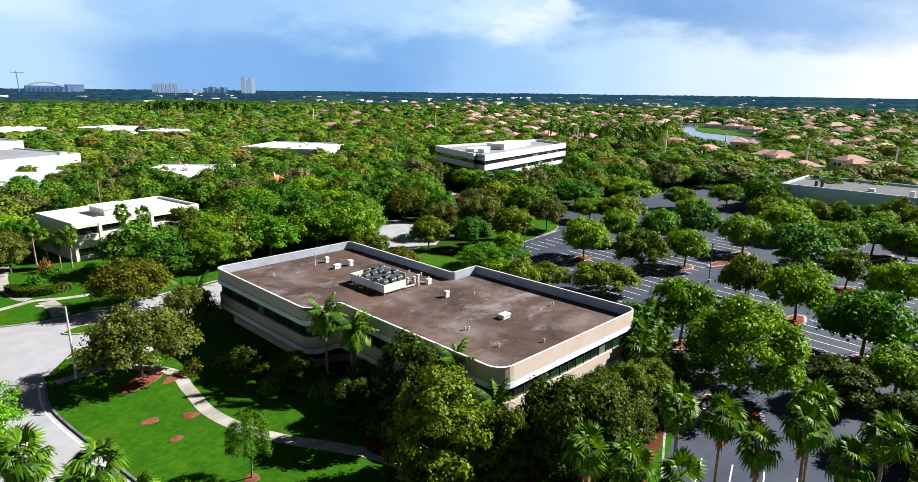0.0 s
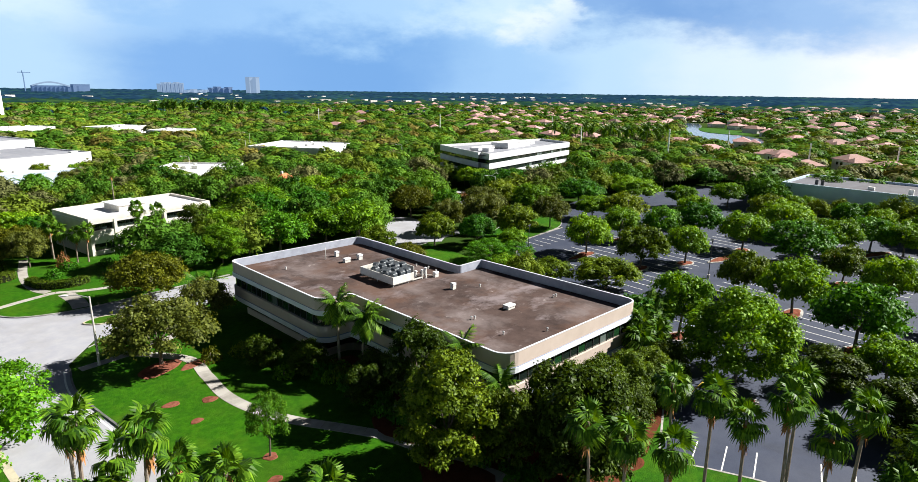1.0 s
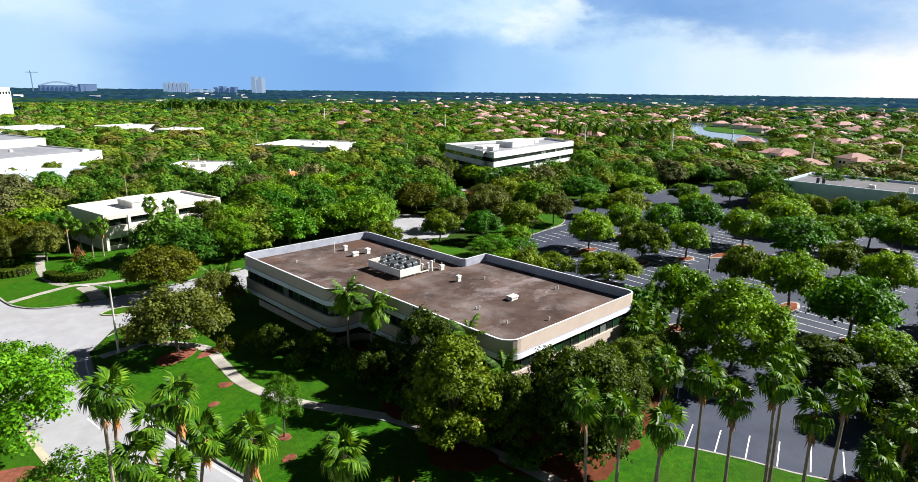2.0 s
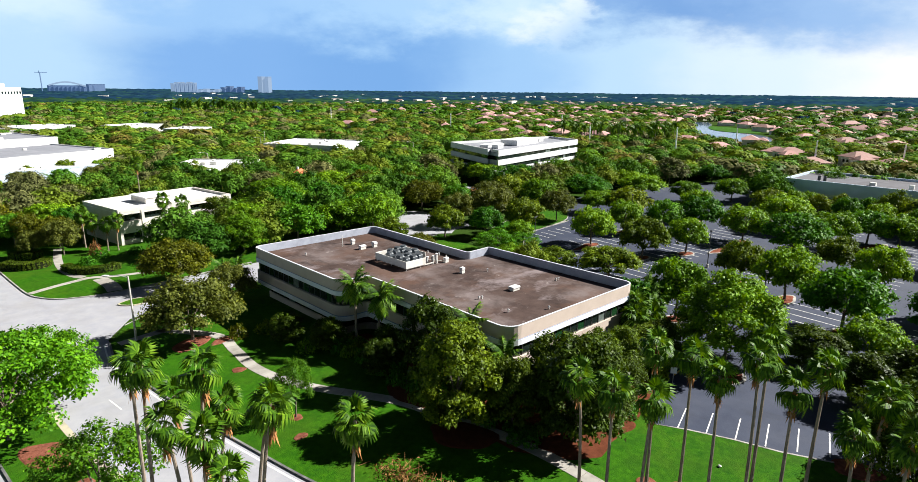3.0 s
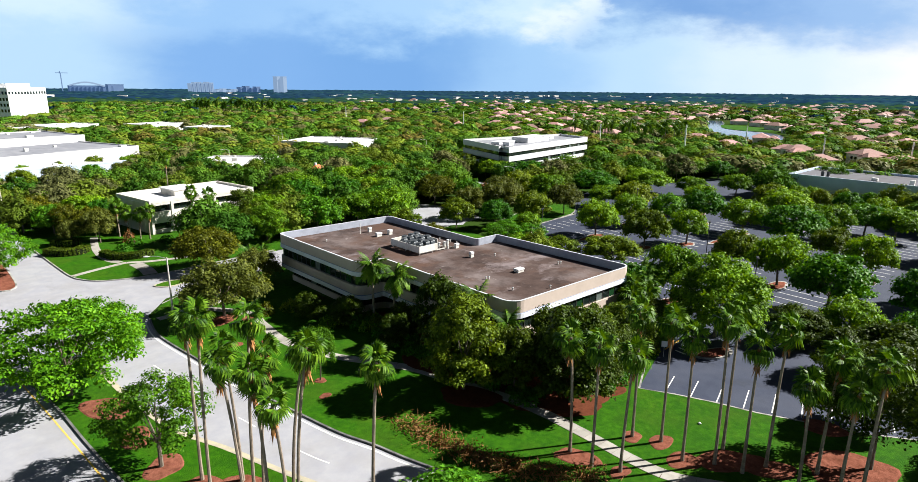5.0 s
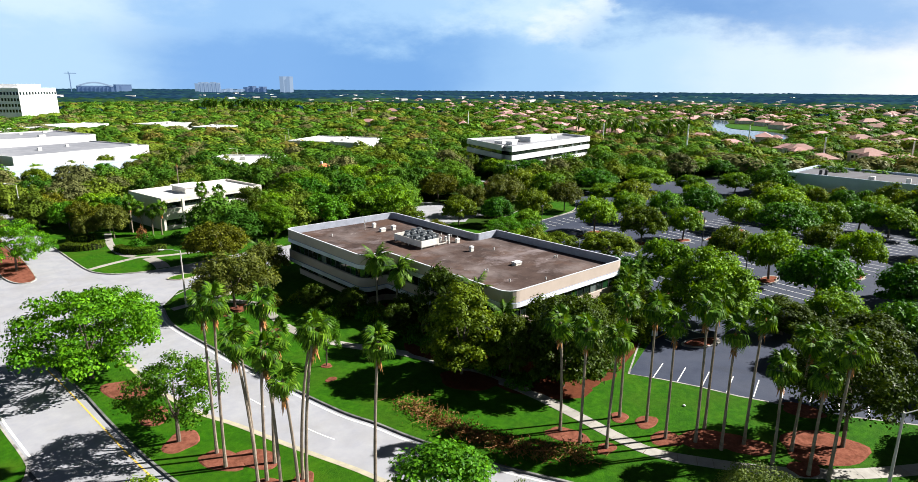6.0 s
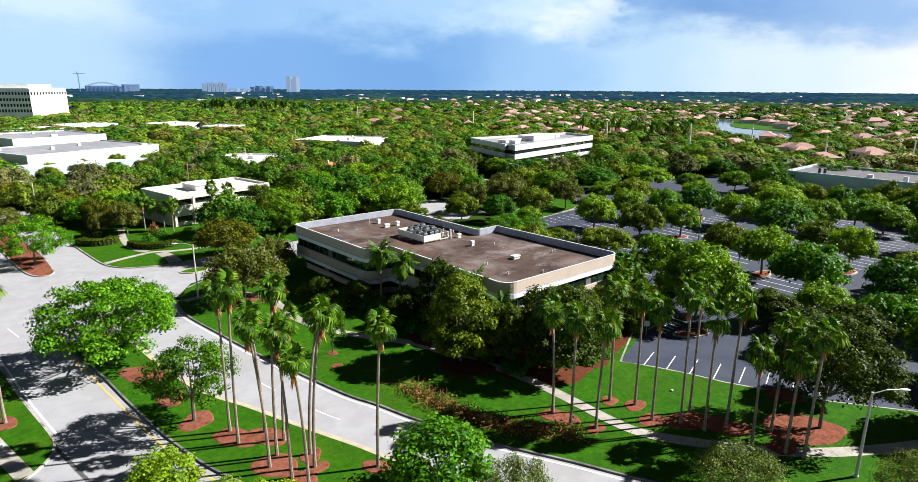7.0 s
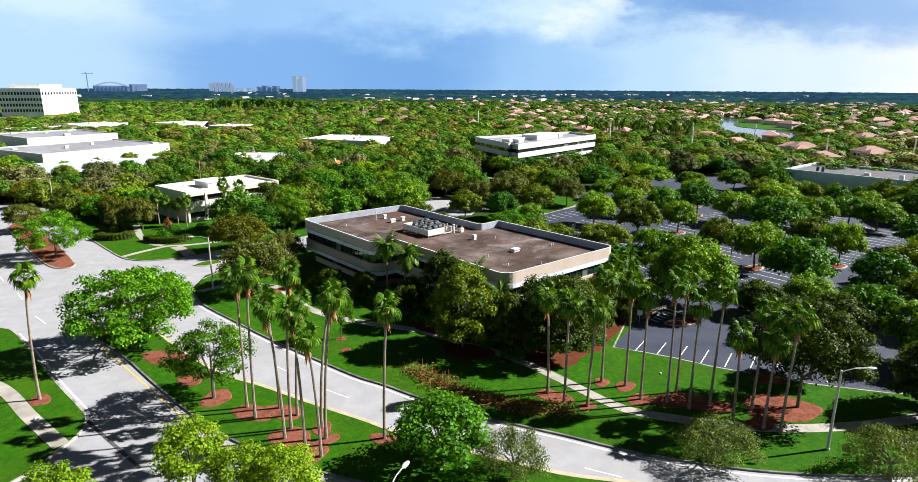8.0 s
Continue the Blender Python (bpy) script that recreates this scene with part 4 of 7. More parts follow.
def condenser(x, y, m, size=1.0, turn=0):
    ob = thing("condenser_unit", "dark grey air-conditioning condenser with a pale rim", "air conditioner", "condensers on the roof", m @ pose(x, y, 0.30, 0, 0, turn))
    s = size
    casing = part("casing", boxm(-0.42 * s, -0.42 * s, 0, 0.42 * s, 0.42 * s, 1.25 * s, 0.10), "dark_unit", ob)
    bm = bmesh.new()
    tube(bm, (0, 0, 1.254 * s), (0, 0, 1.36 * s), 0.43 * s, 0.41 * s, 14)
    part("fan_ring", bm, "rim", casing, "grey metal rim")
    bm = bmesh.new()
    tube(bm, (0, 0, 1.362 * s), (0, 0, 1.372 * s), 0.35 * s, 0.35 * s, 14)
    part("fan", bm, "dark", casing)
    bm = bmesh.new()
    for k in range(5):
        box(bm, -0.34 * s, -0.3 * s + k * 0.15 * s, 1.374 * s, 0.34 * s, -0.28 * s + k * 0.15 * s, 1.386 * s)
    part("grille", bm, "dark_unit", casing)
    return ob


M["rim"] = surf("grey_unit_rim", (0.07, 0.085, 0.10), (0.12, 0.14, 0.16), 1.5, 0.6, 0.1)
M["roof_dark"] = surf("dark_flat_roof", (0.10, 0.10, 0.11), (0.14, 0.14, 0.15), 0.4, 0.88, 0.2, stain=(0.16, 0.165, 0.19), stain_scale=0.07, stain_amount=0.6)
M["dark_unit"] = surf("blue_grey_unit_paint", (0.05, 0.062, 0.075), (0.09, 0.105, 0.12), 1.5, 0.5, 0.1)
ac = on_roof(13.6, 31.4)
screen = thing("equipment_screen", "white metal screen wall round the roof condensers", "screen", at=ac)
W2, L2 = 2.9, 3.8
for x0, y0, x1, y1 in ((-W2, -L2, W2 - 1.9, -L2 + 0.1), (-W2, L2 - 0.1, W2, L2), (-W2, -L2 + 0.103, -W2 + 0.1, L2 - 0.103), (W2 - 0.1, -L2 + 2.2, W2, L2 - 0.103)):
    part("panel", boxm(x0, y0, 0.35, x1, y1, 1.45, 0.01), "unit", screen)
for x in (-W2 + 0.2, 0, W2 - 0.2):
    for y in (-L2 + 0.2, 0, L2 - 0.2):
        part("post", boxm(x - 0.06, y - 0.06, 0, x + 0.06, y + 0.06, 0.349), "metal", screen)
for y in (-L2 + 0.2, 0, L2 - 0.2):
    part("beam", boxm(-W2 + 0.15, y - 0.08, 0.2, W2 - 0.15, y + 0.08, 0.34), "unit", screen)
cr_ = random.Random(6)
for i in range(4):
    for j in range(5):
        if (i, j) in ((3, 0), (3, 1), (0, 4)):
            continue
        condenser(-1.95 + i * 1.3 + cr_.uniform(-0.1, 0.1), -2.7 + j * 1.35 + cr_.uniform(-0.1, 0.1), ac, cr_.choice((0.95, 1.1, 1.2)), cr_.uniform(-6, 6))
for x, y, h in ((2.1, -2.9, 1.1), (3.6, -2.6, 0.9), (3.4, -3.6, 1.5)):
    ob = thing("pipe_riser", "white pipe riser beside the roof condensers", "pipe", "pipe risers", ac @ pose(x, y, 0))
    bm = bmesh.new()
    tube(bm, (0, 0, -0.01), (0, 0, h), 0.16, 0.16, 10)
    part("pipe", bm, "unit", ob)
    part("box", boxm(-0.3, -0.22, h * 0.4, -0.162, 0.22, h * 0.9), "metal", ob)
    bm = bmesh.new()
    tube(bm, (0, 0, h + 0.003), (0, 0, h + 0.12), 0.26, 0.2, 10)
    part("cap", bm, "wall_white", ob)


def vent_box(x, y, w, d, h, label="white roof ventilation box"):
    ob = thing("roof_vent", label, "vent", "roof vents", on_roof(x, y))
    part("curb", boxm(-w / 2 * 0.85, -d / 2 * 0.85, -0.01, w / 2 * 0.85, d / 2 * 0.85, h * 0.55), "unit", ob)
    part("hood", boxm(-w / 2, -d / 2, h * 0.552, w / 2, d / 2, h, 0.05), "wall_white", ob)
    return ob


vent_box(14.8, 11.1, 1.5, 1.0, 0.55)
vent_box(15.7, 21.3, 0.7, 0.6, 0.9)
vent_box(15.2, 46.3, 0.7, 0.6, 0.9)
vent_box(14.2, 42.5, 1.2, 0.7, 0.7, "pale roof unit with pipework")
vent_box(16.6, 42.2, 0.8, 0.8, 0.9)
vent_box(18.2, 26.9, 0.8, 0.6, 0.8)


def goose(x, y, h=0.5, r=0.07):
    ob = thing("vent_pipe", "small pale roof vent pipe", "pipe", "vent pipes", on_roof(x, y))
    bm = bmesh.new()
    tube(bm, (0, 0, -0.01), (0, 0, h), r, r, 8)
    part("pipe", bm, "unit", ob)
    bm = bmesh.new()
    tube(bm, (0, 0, h + 0.003), (0, 0, h + 0.08), r * 1.7, r * 1.2, 8)
    part("cap", bm, "metal", ob)


goose(12.9, 46.2, 1.9, 0.06)
for x, y in ((8.6, 12.2), (9.0, 12.0), (22.1, 9.1), (22.6, 9.0), (7.5, 6.6), (5.4, 46.1), (20, 32.7), (20.4, 30.5), (18.9, 19.1), (11.8, 3.5), (6.2, 33), (3.0, 22)):
    goose(x, y, 0.35, 0.09)
pipe = thing("conduit", "thin pale conduit run across the roof", "pipe", at=on_roof(16.9, 29.5))
bm = bmesh.new()
tube(bm, (0, 0, 0.15), (1.6, -2.4, 0.15), 0.06, 0.06, 6)
tube(bm, (1.6, -2.4, 0.0), (1.6, -2.4, 1.1), 0.06, 0.06, 6)
tube(bm, (0, 0, 0.0), (0, 0, 0.15), 0.06, 0.06, 6)
part("tube", bm, "unit", pipe)

# ---------------------------------------------------------------- other buildings


B2 = pose(125.9, 100.4, 0, 0, 0, 5.2)
B2_OUT = [(0, 0), (66.2, 0), (75, 18.8), (17.0, 34.8), (1.3, 5.6), (3.3, 5.7)]
b2 = thing("office_building", "white three-storey office building with dark ribbon windows", "building", at=B2)


def ring_prism(name, outline_, d, z0, z1, material, parent, label=""):
    """A storey of a building: an outline, moved in by d, from z0 to z1."""
    a = inset(outline_, d)
    bm = bmesh.new()
    lo, hi = [bm.verts.new((q.x, q.y, z0)) for q in a], [bm.verts.new((q.x, q.y, z1)) for q in a]
    n = len(a)
    for i in range(n):
        bm.faces.new((lo[i], lo[(i + 1) % n], hi[(i + 1) % n], hi[i]))
    caps = [bm.faces.new(hi), bm.faces.new(lo)]
    bmesh.ops.triangulate(bm, faces=caps)
    return part(name, bm, material, parent, label)


b2_bands = {}
for z0, z1, mat_, d in ((0, 3.6, "glass_dark", 2.2), (3.6, 5.0, "wall_white", 0), (5.0, 6.6, "glass_dark", 0.5), (6.6, 8.6, "wall_white", 0), (8.6, 10.0, "glass_dark", 0.5), (10.0, 11.2, "wall_white", 0)):
    b2_bands[z0] = ring_prism("glass_band" if mat_ == "glass_dark" else "band", B2_OUT, d, z0, z1 - 0.004, mat_, b2)
ring_prism("roof_deck", B2_OUT, 0.42, 11.203, 11.26, "roof_grey", b2)
b2_in = inset(B2_OUT, 0.4)
bm = bmesh.new()
for i in range(6):
    q = [Vector(B2_OUT[i]), Vector(B2_OUT[(i + 1) % 6]), b2_in[(i + 1) % 6], b2_in[i]]
    lo, hi = [bm.verts.new((p.x, p.y, 11.2)) for p in q], [bm.verts.new((p.x, p.y, 12.2)) for p in q]
    bm.faces.new(hi)
    bm.faces.new((lo[0], lo[1], hi[1], hi[0]))
    bm.faces.new((lo[2], lo[3], hi[3], hi[2]))
part("parapet", bm, "wall_white", b2)
for x in (4, 16, 28, 40, 52, 63):
    part("column", boxm(x - 0.5, 0.3, 0, x + 0.5, 1.3, 3.59), "wall_white", b2)
part("ground_wall", boxm(3, 1.2, 0, 30, 2.1, 2.0), "wall_white", b2)
mul = mesh_of("mullion", *box_data(-0.05, -0.04, 0, 0.05, 0.04, 1.58), "frame")
for z in (5.01, 8.61):
    for k in range(1, 32):
        part_mesh("mullion", mul, b2_bands[5.0 if z < 6 else 8.6], Matrix.Translation((k * 2.05, 0.46, z)) @ Matrix.Diagonal((1, 1, 1.0 if z < 6 else 0.88, 1)))
pb = mesh_of("pane", *box_data(0.1, 0, 0.02, 1.9, 0.03, 1.35), "blind")
for z, row in ((5.03, (3, 4, 8, 9, 10, 15, 20, 21, 26)), (8.62, (5, 11, 12, 18, 19, 24, 28))):
    for k in row:
        part_mesh("pane", pb, b2_bands[5.0 if z < 6 else 8.6], Matrix.Translation((k * 2.05, 0.465, z)))
for x0, y0, x1, y1, h in ((28, 9, 46, 17, 2.2), (12, 8, 16, 11, 1.4), (14, 14, 26, 18, 1.0), (52, 12, 56, 15, 1.2)):
    ob = thing("roof_plant", "white plant housing on a flat roof", "plant housing", at=B2 @ pose(0, 0, 11.26))
    part("housing", boxm(x0, y0, 0, x1, y1, h, 0.1), "wall_white", ob)
    part("lid", boxm(x0 - 0.15, y0 - 0.15, h + 0.003, x1 + 0.15, y1 + 0.15, h + 0.15), "roof_white", ob)

# low building beyond the car park
B3 = pose(160.5, 13.0, 0, 0, 0, -95) @ Matrix.Diagonal((1, 0.8, 1.02, 1))
b3 = thing("store_building", "long low pale-blue building with a flat grey roof", "building", at=B3)
M["wall_blue"] = surf("pale_blue_wall", (0.42, 0.50, 0.62), (0.50, 0.58, 0.68), 0.3, 0.8, 0.15, stain=(0.34, 0.40, 0.50), stain_scale=0.2, stain_amount=0.4)
b3_wall = part("wall", boxm(0, 0, 0, 75, 34, 6.6), "wall_blue", b3)
part("band", boxm(-0.25, -0.25, 3.4, 75.25, -0.003, 4.0), "wall_white", b3)
part("roof_deck", boxm(0.5, 0.5, 6.603, 74.5, 33.5, 7.0), "roof_dark", b3)
bm = bmesh.new()
for a in ((-0.05, -0.05, 75.05, 0.45), (-0.05, 33.55, 75.05, 34.05), (-0.05, 0.45, 0.45, 33.55), (74.55, 0.45, 75.05, 33.55)):
    box(bm, a[0], a[1], 6.604, a[2], a[3], 7.7)
part("parapet", bm, "wall_blue", b3)
for k in range(14):
    part("window", boxm(3 + k * 5, -0.06, 1.0, 6.4 + k * 5, -0.004, 2.9), "glass_dark", b3_wall)
for x, y, w, h in ((8, 8, 0.8, 1.6), (9.6, 8, 0.8, 1.6), (22, 10, 1.6, 0.9), (32, 6, 1.2, 1.6), (38, 14, 1.0, 1.2), (46, 9, 2.5, 0.8), (54, 18, 4, 1.2)):
    ob = thing("roof_unit", "small roof unit on a grey flat roof", "roof unit", at=B3 @ pose(x, y, 7.0))
    part("casing", boxm(-w / 2, -w / 2, 0, w / 2, w / 2, h, 0.05), "dark" if w == 0.8 else "unit", ob)
    part("base", boxm(-w / 2 - 0.15, -w / 2 - 0.15, -0.01, w / 2 + 0.15, w / 2 + 0.15, 0.12), "metal", ob)

# white two-level building with open dark bays
G = pose(-2.6, 103.6, 0, 0, 0, 5) @ Matrix.Diagonal((0.9, 1, 0.96, 1))
deck = thing("car_deck", "white two-level building with long dark openings and a white roof", "building", at=G)
M["deck"] = surf("pale_stucco", (0.56, 0.53, 0.47), (0.62, 0.59, 0.53), 0.5, 0.85, 0.2, stain=(0.48, 0.45, 0.39), stain_scale=0.3, stain_amount=0.3)
part("core", boxm(0.8, 0.8, 0, 29.2, 16.2, 7.0), "glass_dark", deck, "dark glass core set back behind the spandrels")
for z0, z1 in ((0, 1.0), (2.7, 5.4), (7.0, 7.6)):
    part("spandrel", boxm(0, 0, z0, 30, 17, z1), "deck", deck)
for k in range(6):
    x = 30 * k / 5 - (0.5 if k else -0.05)
    part("column", boxm(x - 0.1, -0.14, 0, x + 0.55, 0.795, 7.59), "deck", deck)
part("side_wall", boxm(-0.12, 0.8, 0, 0.795, 17, 7.59), "deck", deck)
part("roof_deck", boxm(0.4, 0.4, 7.603, 29.6, 16.6, 7.7), "roof_white", deck)
bm = bmesh.new()
for a in ((-0.05, -0.05, 30.05, 0.38), (-0.05, 16.62, 30.05, 17.05), (-0.05, 0.38, 0.38, 16.62), (29.62, 0.38, 30.05, 16.62)):
    box(bm, a[0], a[1], 7.604, a[2], a[3], 8.3)
part("parapet", bm, "deck", deck)
pent = thing("stair_housing", "white stair housing with a dark opening on the roof", "housing", at=G @ pose(0, 0, 7.7))
part("wall", boxm(9.5, 5, 0, 16, 12, 1.5), "deck", pent)
part("roof", boxm(9.2, 4.7, 1.503, 16.3, 12.3, 1.7), "roof_white", pent)
part("grille", boxm(16.003, 6, 0.2, 16.05, 11, 1.3), "dark", pent)


def flat_building(m, lx, ly, h, label, roof="roof_white", wall="wall_white", windows=0, name="warehouse"):
    ob = thing(name, label, "building", "flat-roofed buildings", m)
    body = part("wall", boxm(0, 0, 0, lx, ly, h - 0.6), wall, ob)
    part("roof_deck", boxm(0.4, 0.4, h - 0.597, lx - 0.4, ly - 0.4, h - 0.45), roof, ob)
    bm = bmesh.new()
    for a in ((-0.05, -0.05, lx + 0.05, 0.38), (-0.05, ly - 0.38, lx + 0.05, ly + 0.05), (-0.05, 0.38, 0.38, ly - 0.38), (lx - 0.38, 0.38, lx + 0.05, ly - 0.38)):
        box(bm, a[0], a[1], h - 0.596, a[2], a[3], h)
    part("parapet", bm, wall, ob)
    if windows:
        wm = mesh_of("window", *box_data(0, -0.05, 0, 3.2, -0.004, 1.6), "glass_dark")
        for k in range(windows):
            part_mesh("window", wm, body, Matrix.Translation((2 + k * (lx - 4) / windows, 0, 1.2)))
    r = random.Random(int(lx * 7 + ly))
    for k in range(4):
        x, y = r.uniform(4, lx - 4), r.uniform(4, ly - 4)
        u = thing("roof_unit", "pale roof unit on a flat roof", "roof unit", "roof units", m @ pose(x, y, h - 0.45))
        w = r.uniform(0.6, 1.6)
        part("casing", boxm(-w, -w * 0.7, 0, w, w * 0.7, r.uniform(0.6, 1.3), 0.06), "unit", u)
        part("base", boxm(-w - 0.1, -w * 0.7 - 0.1, -0.01, w + 0.1, w * 0.7 + 0.1, 0.1), "metal", u)
    return ob


flat_building(pose(-9, 222, 0, 0, 0, 16), 54, 42, 8.6, "long white warehouse with a grey flat roof", roof="roof_grey", windows=9)
flat_building(pose(-14, 203, 0, 0, 0, 8), 47, 12, 6, "low white building with blue glazing", wall="wall_blue", windows=9)
flat_building(pose(0, 296, 0, 0, 0, 10), 42, 45, 9.5, "white warehouse with a grey flat roof", roof="roof_grey", windows=6)
hut = thing("hut", "small building with an orange clay roof among trees", "building", at=pose(66, 138, 0, 0, 0, 25))
part("wall", boxm(-4, -3, 0, 4, 3, 4.6), "wall_white", hut)
bm = bmesh.new()
hv = [bm.verts.new(p) for p in ((-4.5, -3.5, 4.603), (4.5, -3.5, 4.603), (4.5, 3.5, 4.603), (-4.5, 3.5, 4.603), (-1.2, 0, 7.4), (1.2, 0, 7.4))]
for f in ((0, 1, 5, 4), (1, 2, 5), (2, 3, 4, 5), (3, 0, 4), (3, 2, 1, 0)):
    bm.faces.new([hv[i] for i in f])
M["orange_tile"] = surf("orange_clay_tiles", (0.46, 0.13, 0.05), (0.54, 0.18, 0.08), 1.5, 0.85, 0.4, fine=5)
part("roof", bm, "orange_tile", hut, "orange clay-tiled hip roof")
part("chimney", boxm(-0.4, 0.4, 5.6, 0.3, 1.1, 8.0), "wall_white", hut)
flat_building(pose(50, 156, 0, 0, 0, 42), 34, 26, 6.4, "white flat-roofed building among trees", windows=5)
flat_building(pose(131, 203, 0, 0, 0, 28), 34, 40, 6.5, "white flat-roofed store among trees", roof="roof_white", windows=5)
for x, y, a, b, t in ((60, 455, 40, 26, 20), (118, 432, 34, 24, 20), (138, 375, 26, 20, 30), (20, 425, 36, 30, 8), (-30, 330, 24, 40, 8)):
    flat_building(pose(x, y, 0, 0, 0, t), a, b, 5.5, "far white flat-roofed building among trees")

# ---------------------------------------------------------------- far buildings
TW = pose(75, 627, 0, 0, 0, 0)
tower = thing("office_block", "large white office block with rows of square windows", "building", at=TW)
ax, bx = Vector((-28.9, 22.0, 0)), Vector((42.6, 56, 0))


def wall_quad(bm, o, a, b, z0, z1):
    p = [o, o + a, o + a + b, o + b]
    lo, hi = [bm.verts.new((q.x, q.y, z0)) for q in p], [bm.verts.new((q.x, q.y, z1)) for q in p]
    bm.faces.new(hi)
    for i in range(4):
        bm.faces.new((lo[i], lo[(i + 1) % 4], hi[(i + 1) % 4], hi[i]))


bm = bmesh.new()
wall_quad(bm, Vector((0, 0, 0)), ax, bx, 0, 30.5)
M["bright_wall"] = surf("bright_white_wall", (0.84, 0.85, 0.86), (0.88, 0.88, 0.88), 0.05, 0.8, 0.1, stain=(0.76, 0.77, 0.79), stain_scale=0.08, stain_amount=0.4)
tower_wall = part("wall", bm, "bright_wall", tower)
bm = bmesh.new()
wall_quad(bm, ax * 0.15 + bx * 0.15, ax * 0.7, bx * 0.6, 30.5, 34)
part("plant_room", bm, "bright_wall", tower)
for base, n, rows, side in ((ax, 14, (9, 14, 19, 24.5), -1), (bx, 13, (24.5,), 1)):
    L_ = base.length
    ang = math.atan2(base.y, base.x)
    wm = mesh_of("window", *box_data(-L_ / n * 0.3, -0.15, 0, L_ / n * 0.3, 0.15, 2.6), "glass_dark")
    for z in rows:
        for k in range(n):
            p = base * ((k + 0.5) / n)
            part_mesh("window", wm, tower_wall, Matrix.Translation((p.x, p.y, z)) @ Matrix.Rotation(ang, 4, "Z"))


def block(x0, y0, x1, y1, z, mat_, label, name="tower_block", depth=40, bays=0):
    a, b = Vector((x0, y0, 0)), Vector((x1, y1, 0))
    d = b - a
    ob = thing(name, label, "building", "skyline buildings", Matrix.Translation(a) @ Matrix.Rotation(radians(-4), 4, "Z"))
    L_ = d.length
    part("wall", boxm(0, 0, 0, L_, depth, z), mat_, ob)
    part("roof", boxm(-1, -1, z + 0.01, L_ + 1, depth + 1, z + 2), mat_, ob)
    for k in range(bays):
        part("window", boxm(L_ * (k + 0.3) / bays, -1, 3, L_ * (k + 0.6) / bays, -0.1, z - 3), "tower_dark", ob)
    return ob


block(1489, 2552, 1503, 2544, 76, "tower", "distant twin tower on the skyline, glowing haze-pale", bays=0)
block(1513, 2538, 1528, 2528, 76, "tower", "distant twin tower on the skyline, glowing haze-pale", bays=0)
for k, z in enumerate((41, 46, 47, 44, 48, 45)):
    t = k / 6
    block(1157 + 91 * t, 2722 - 42 * t, 1168 + 91 * t, 2717 - 42 * t, z, "tower", "distant apartment slab on the skyline, glowing haze-pale", bays=2)
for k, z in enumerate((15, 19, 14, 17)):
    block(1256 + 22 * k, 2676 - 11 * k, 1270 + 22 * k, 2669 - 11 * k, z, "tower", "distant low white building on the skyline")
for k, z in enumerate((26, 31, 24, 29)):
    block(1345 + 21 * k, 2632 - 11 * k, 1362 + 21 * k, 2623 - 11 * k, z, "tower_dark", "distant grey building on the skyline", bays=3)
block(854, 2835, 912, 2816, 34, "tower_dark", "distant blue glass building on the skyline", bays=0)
st = thing("stadium", "distant stadium with an arched roof on the skyline", "stadium", at=Matrix.Translation((782, 2856, 0)) @ Matrix.Rotation(math.atan2(-35, 123), 4, "Z"))
bm = bmesh.new()
for k in range(12):
    a0, a1 = k / 12, (k + 1) / 12
    h0, h1 = 26 + 20 * math.sin(math.pi * (0.15 + 0.75 * a0)) ** 1.5, 26 + 20 * math.sin(math.pi * (0.15 + 0.75 * a1)) ** 1.5
    vs = [bm.verts.new(p) for p in ((-65 + 130 * a0, 0, h0 - 6), (-65 + 130 * a1, 0, h1 - 6), (-65 + 130 * a1, 0, h1), (-65 + 130 * a0, 0, h0),
                                    (-65 + 130 * a0, 60, h0 - 6), (-65 + 130 * a1, 60, h1 - 6), (-65 + 130 * a1, 60, h1), (-65 + 130 * a0, 60, h0))]
    for f in ((0, 1, 2, 3), (7, 6, 5, 4), (3, 2, 6, 7), (0, 4, 5, 1)):
        bm.faces.new([vs[i] for i in f])
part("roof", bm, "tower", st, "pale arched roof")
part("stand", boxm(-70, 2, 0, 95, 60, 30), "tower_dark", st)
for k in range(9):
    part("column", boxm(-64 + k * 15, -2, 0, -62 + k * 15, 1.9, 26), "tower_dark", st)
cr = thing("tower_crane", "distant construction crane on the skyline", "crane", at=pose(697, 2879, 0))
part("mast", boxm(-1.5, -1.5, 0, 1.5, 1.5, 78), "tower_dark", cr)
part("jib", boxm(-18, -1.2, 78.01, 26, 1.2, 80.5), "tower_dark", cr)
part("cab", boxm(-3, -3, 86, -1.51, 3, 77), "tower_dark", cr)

# ---------------------------------------------------------------- lake and houses
LAKE = curve_points([(372, 112), (395, 132), (438, 146), (476, 163), (520, 182), (581, 203), (635, 222), (648, 210), (600, 188), (530, 166), (500, 148), (488, 128), (478, 108), (440, 88), (400, 84)], 6, closed=True)
slab("water", LAKE, -0.2, 0.06, "water", "grey-blue lake between the houses", "lake")
spit = curve_points([(489, 120), (501, 148), (532, 167), (566, 176), (556, 150), (520, 118)], 5, closed=True)
slab("lawn", spit, 0, 0.3, "lawn", "green bank beside the lake", "lawn")


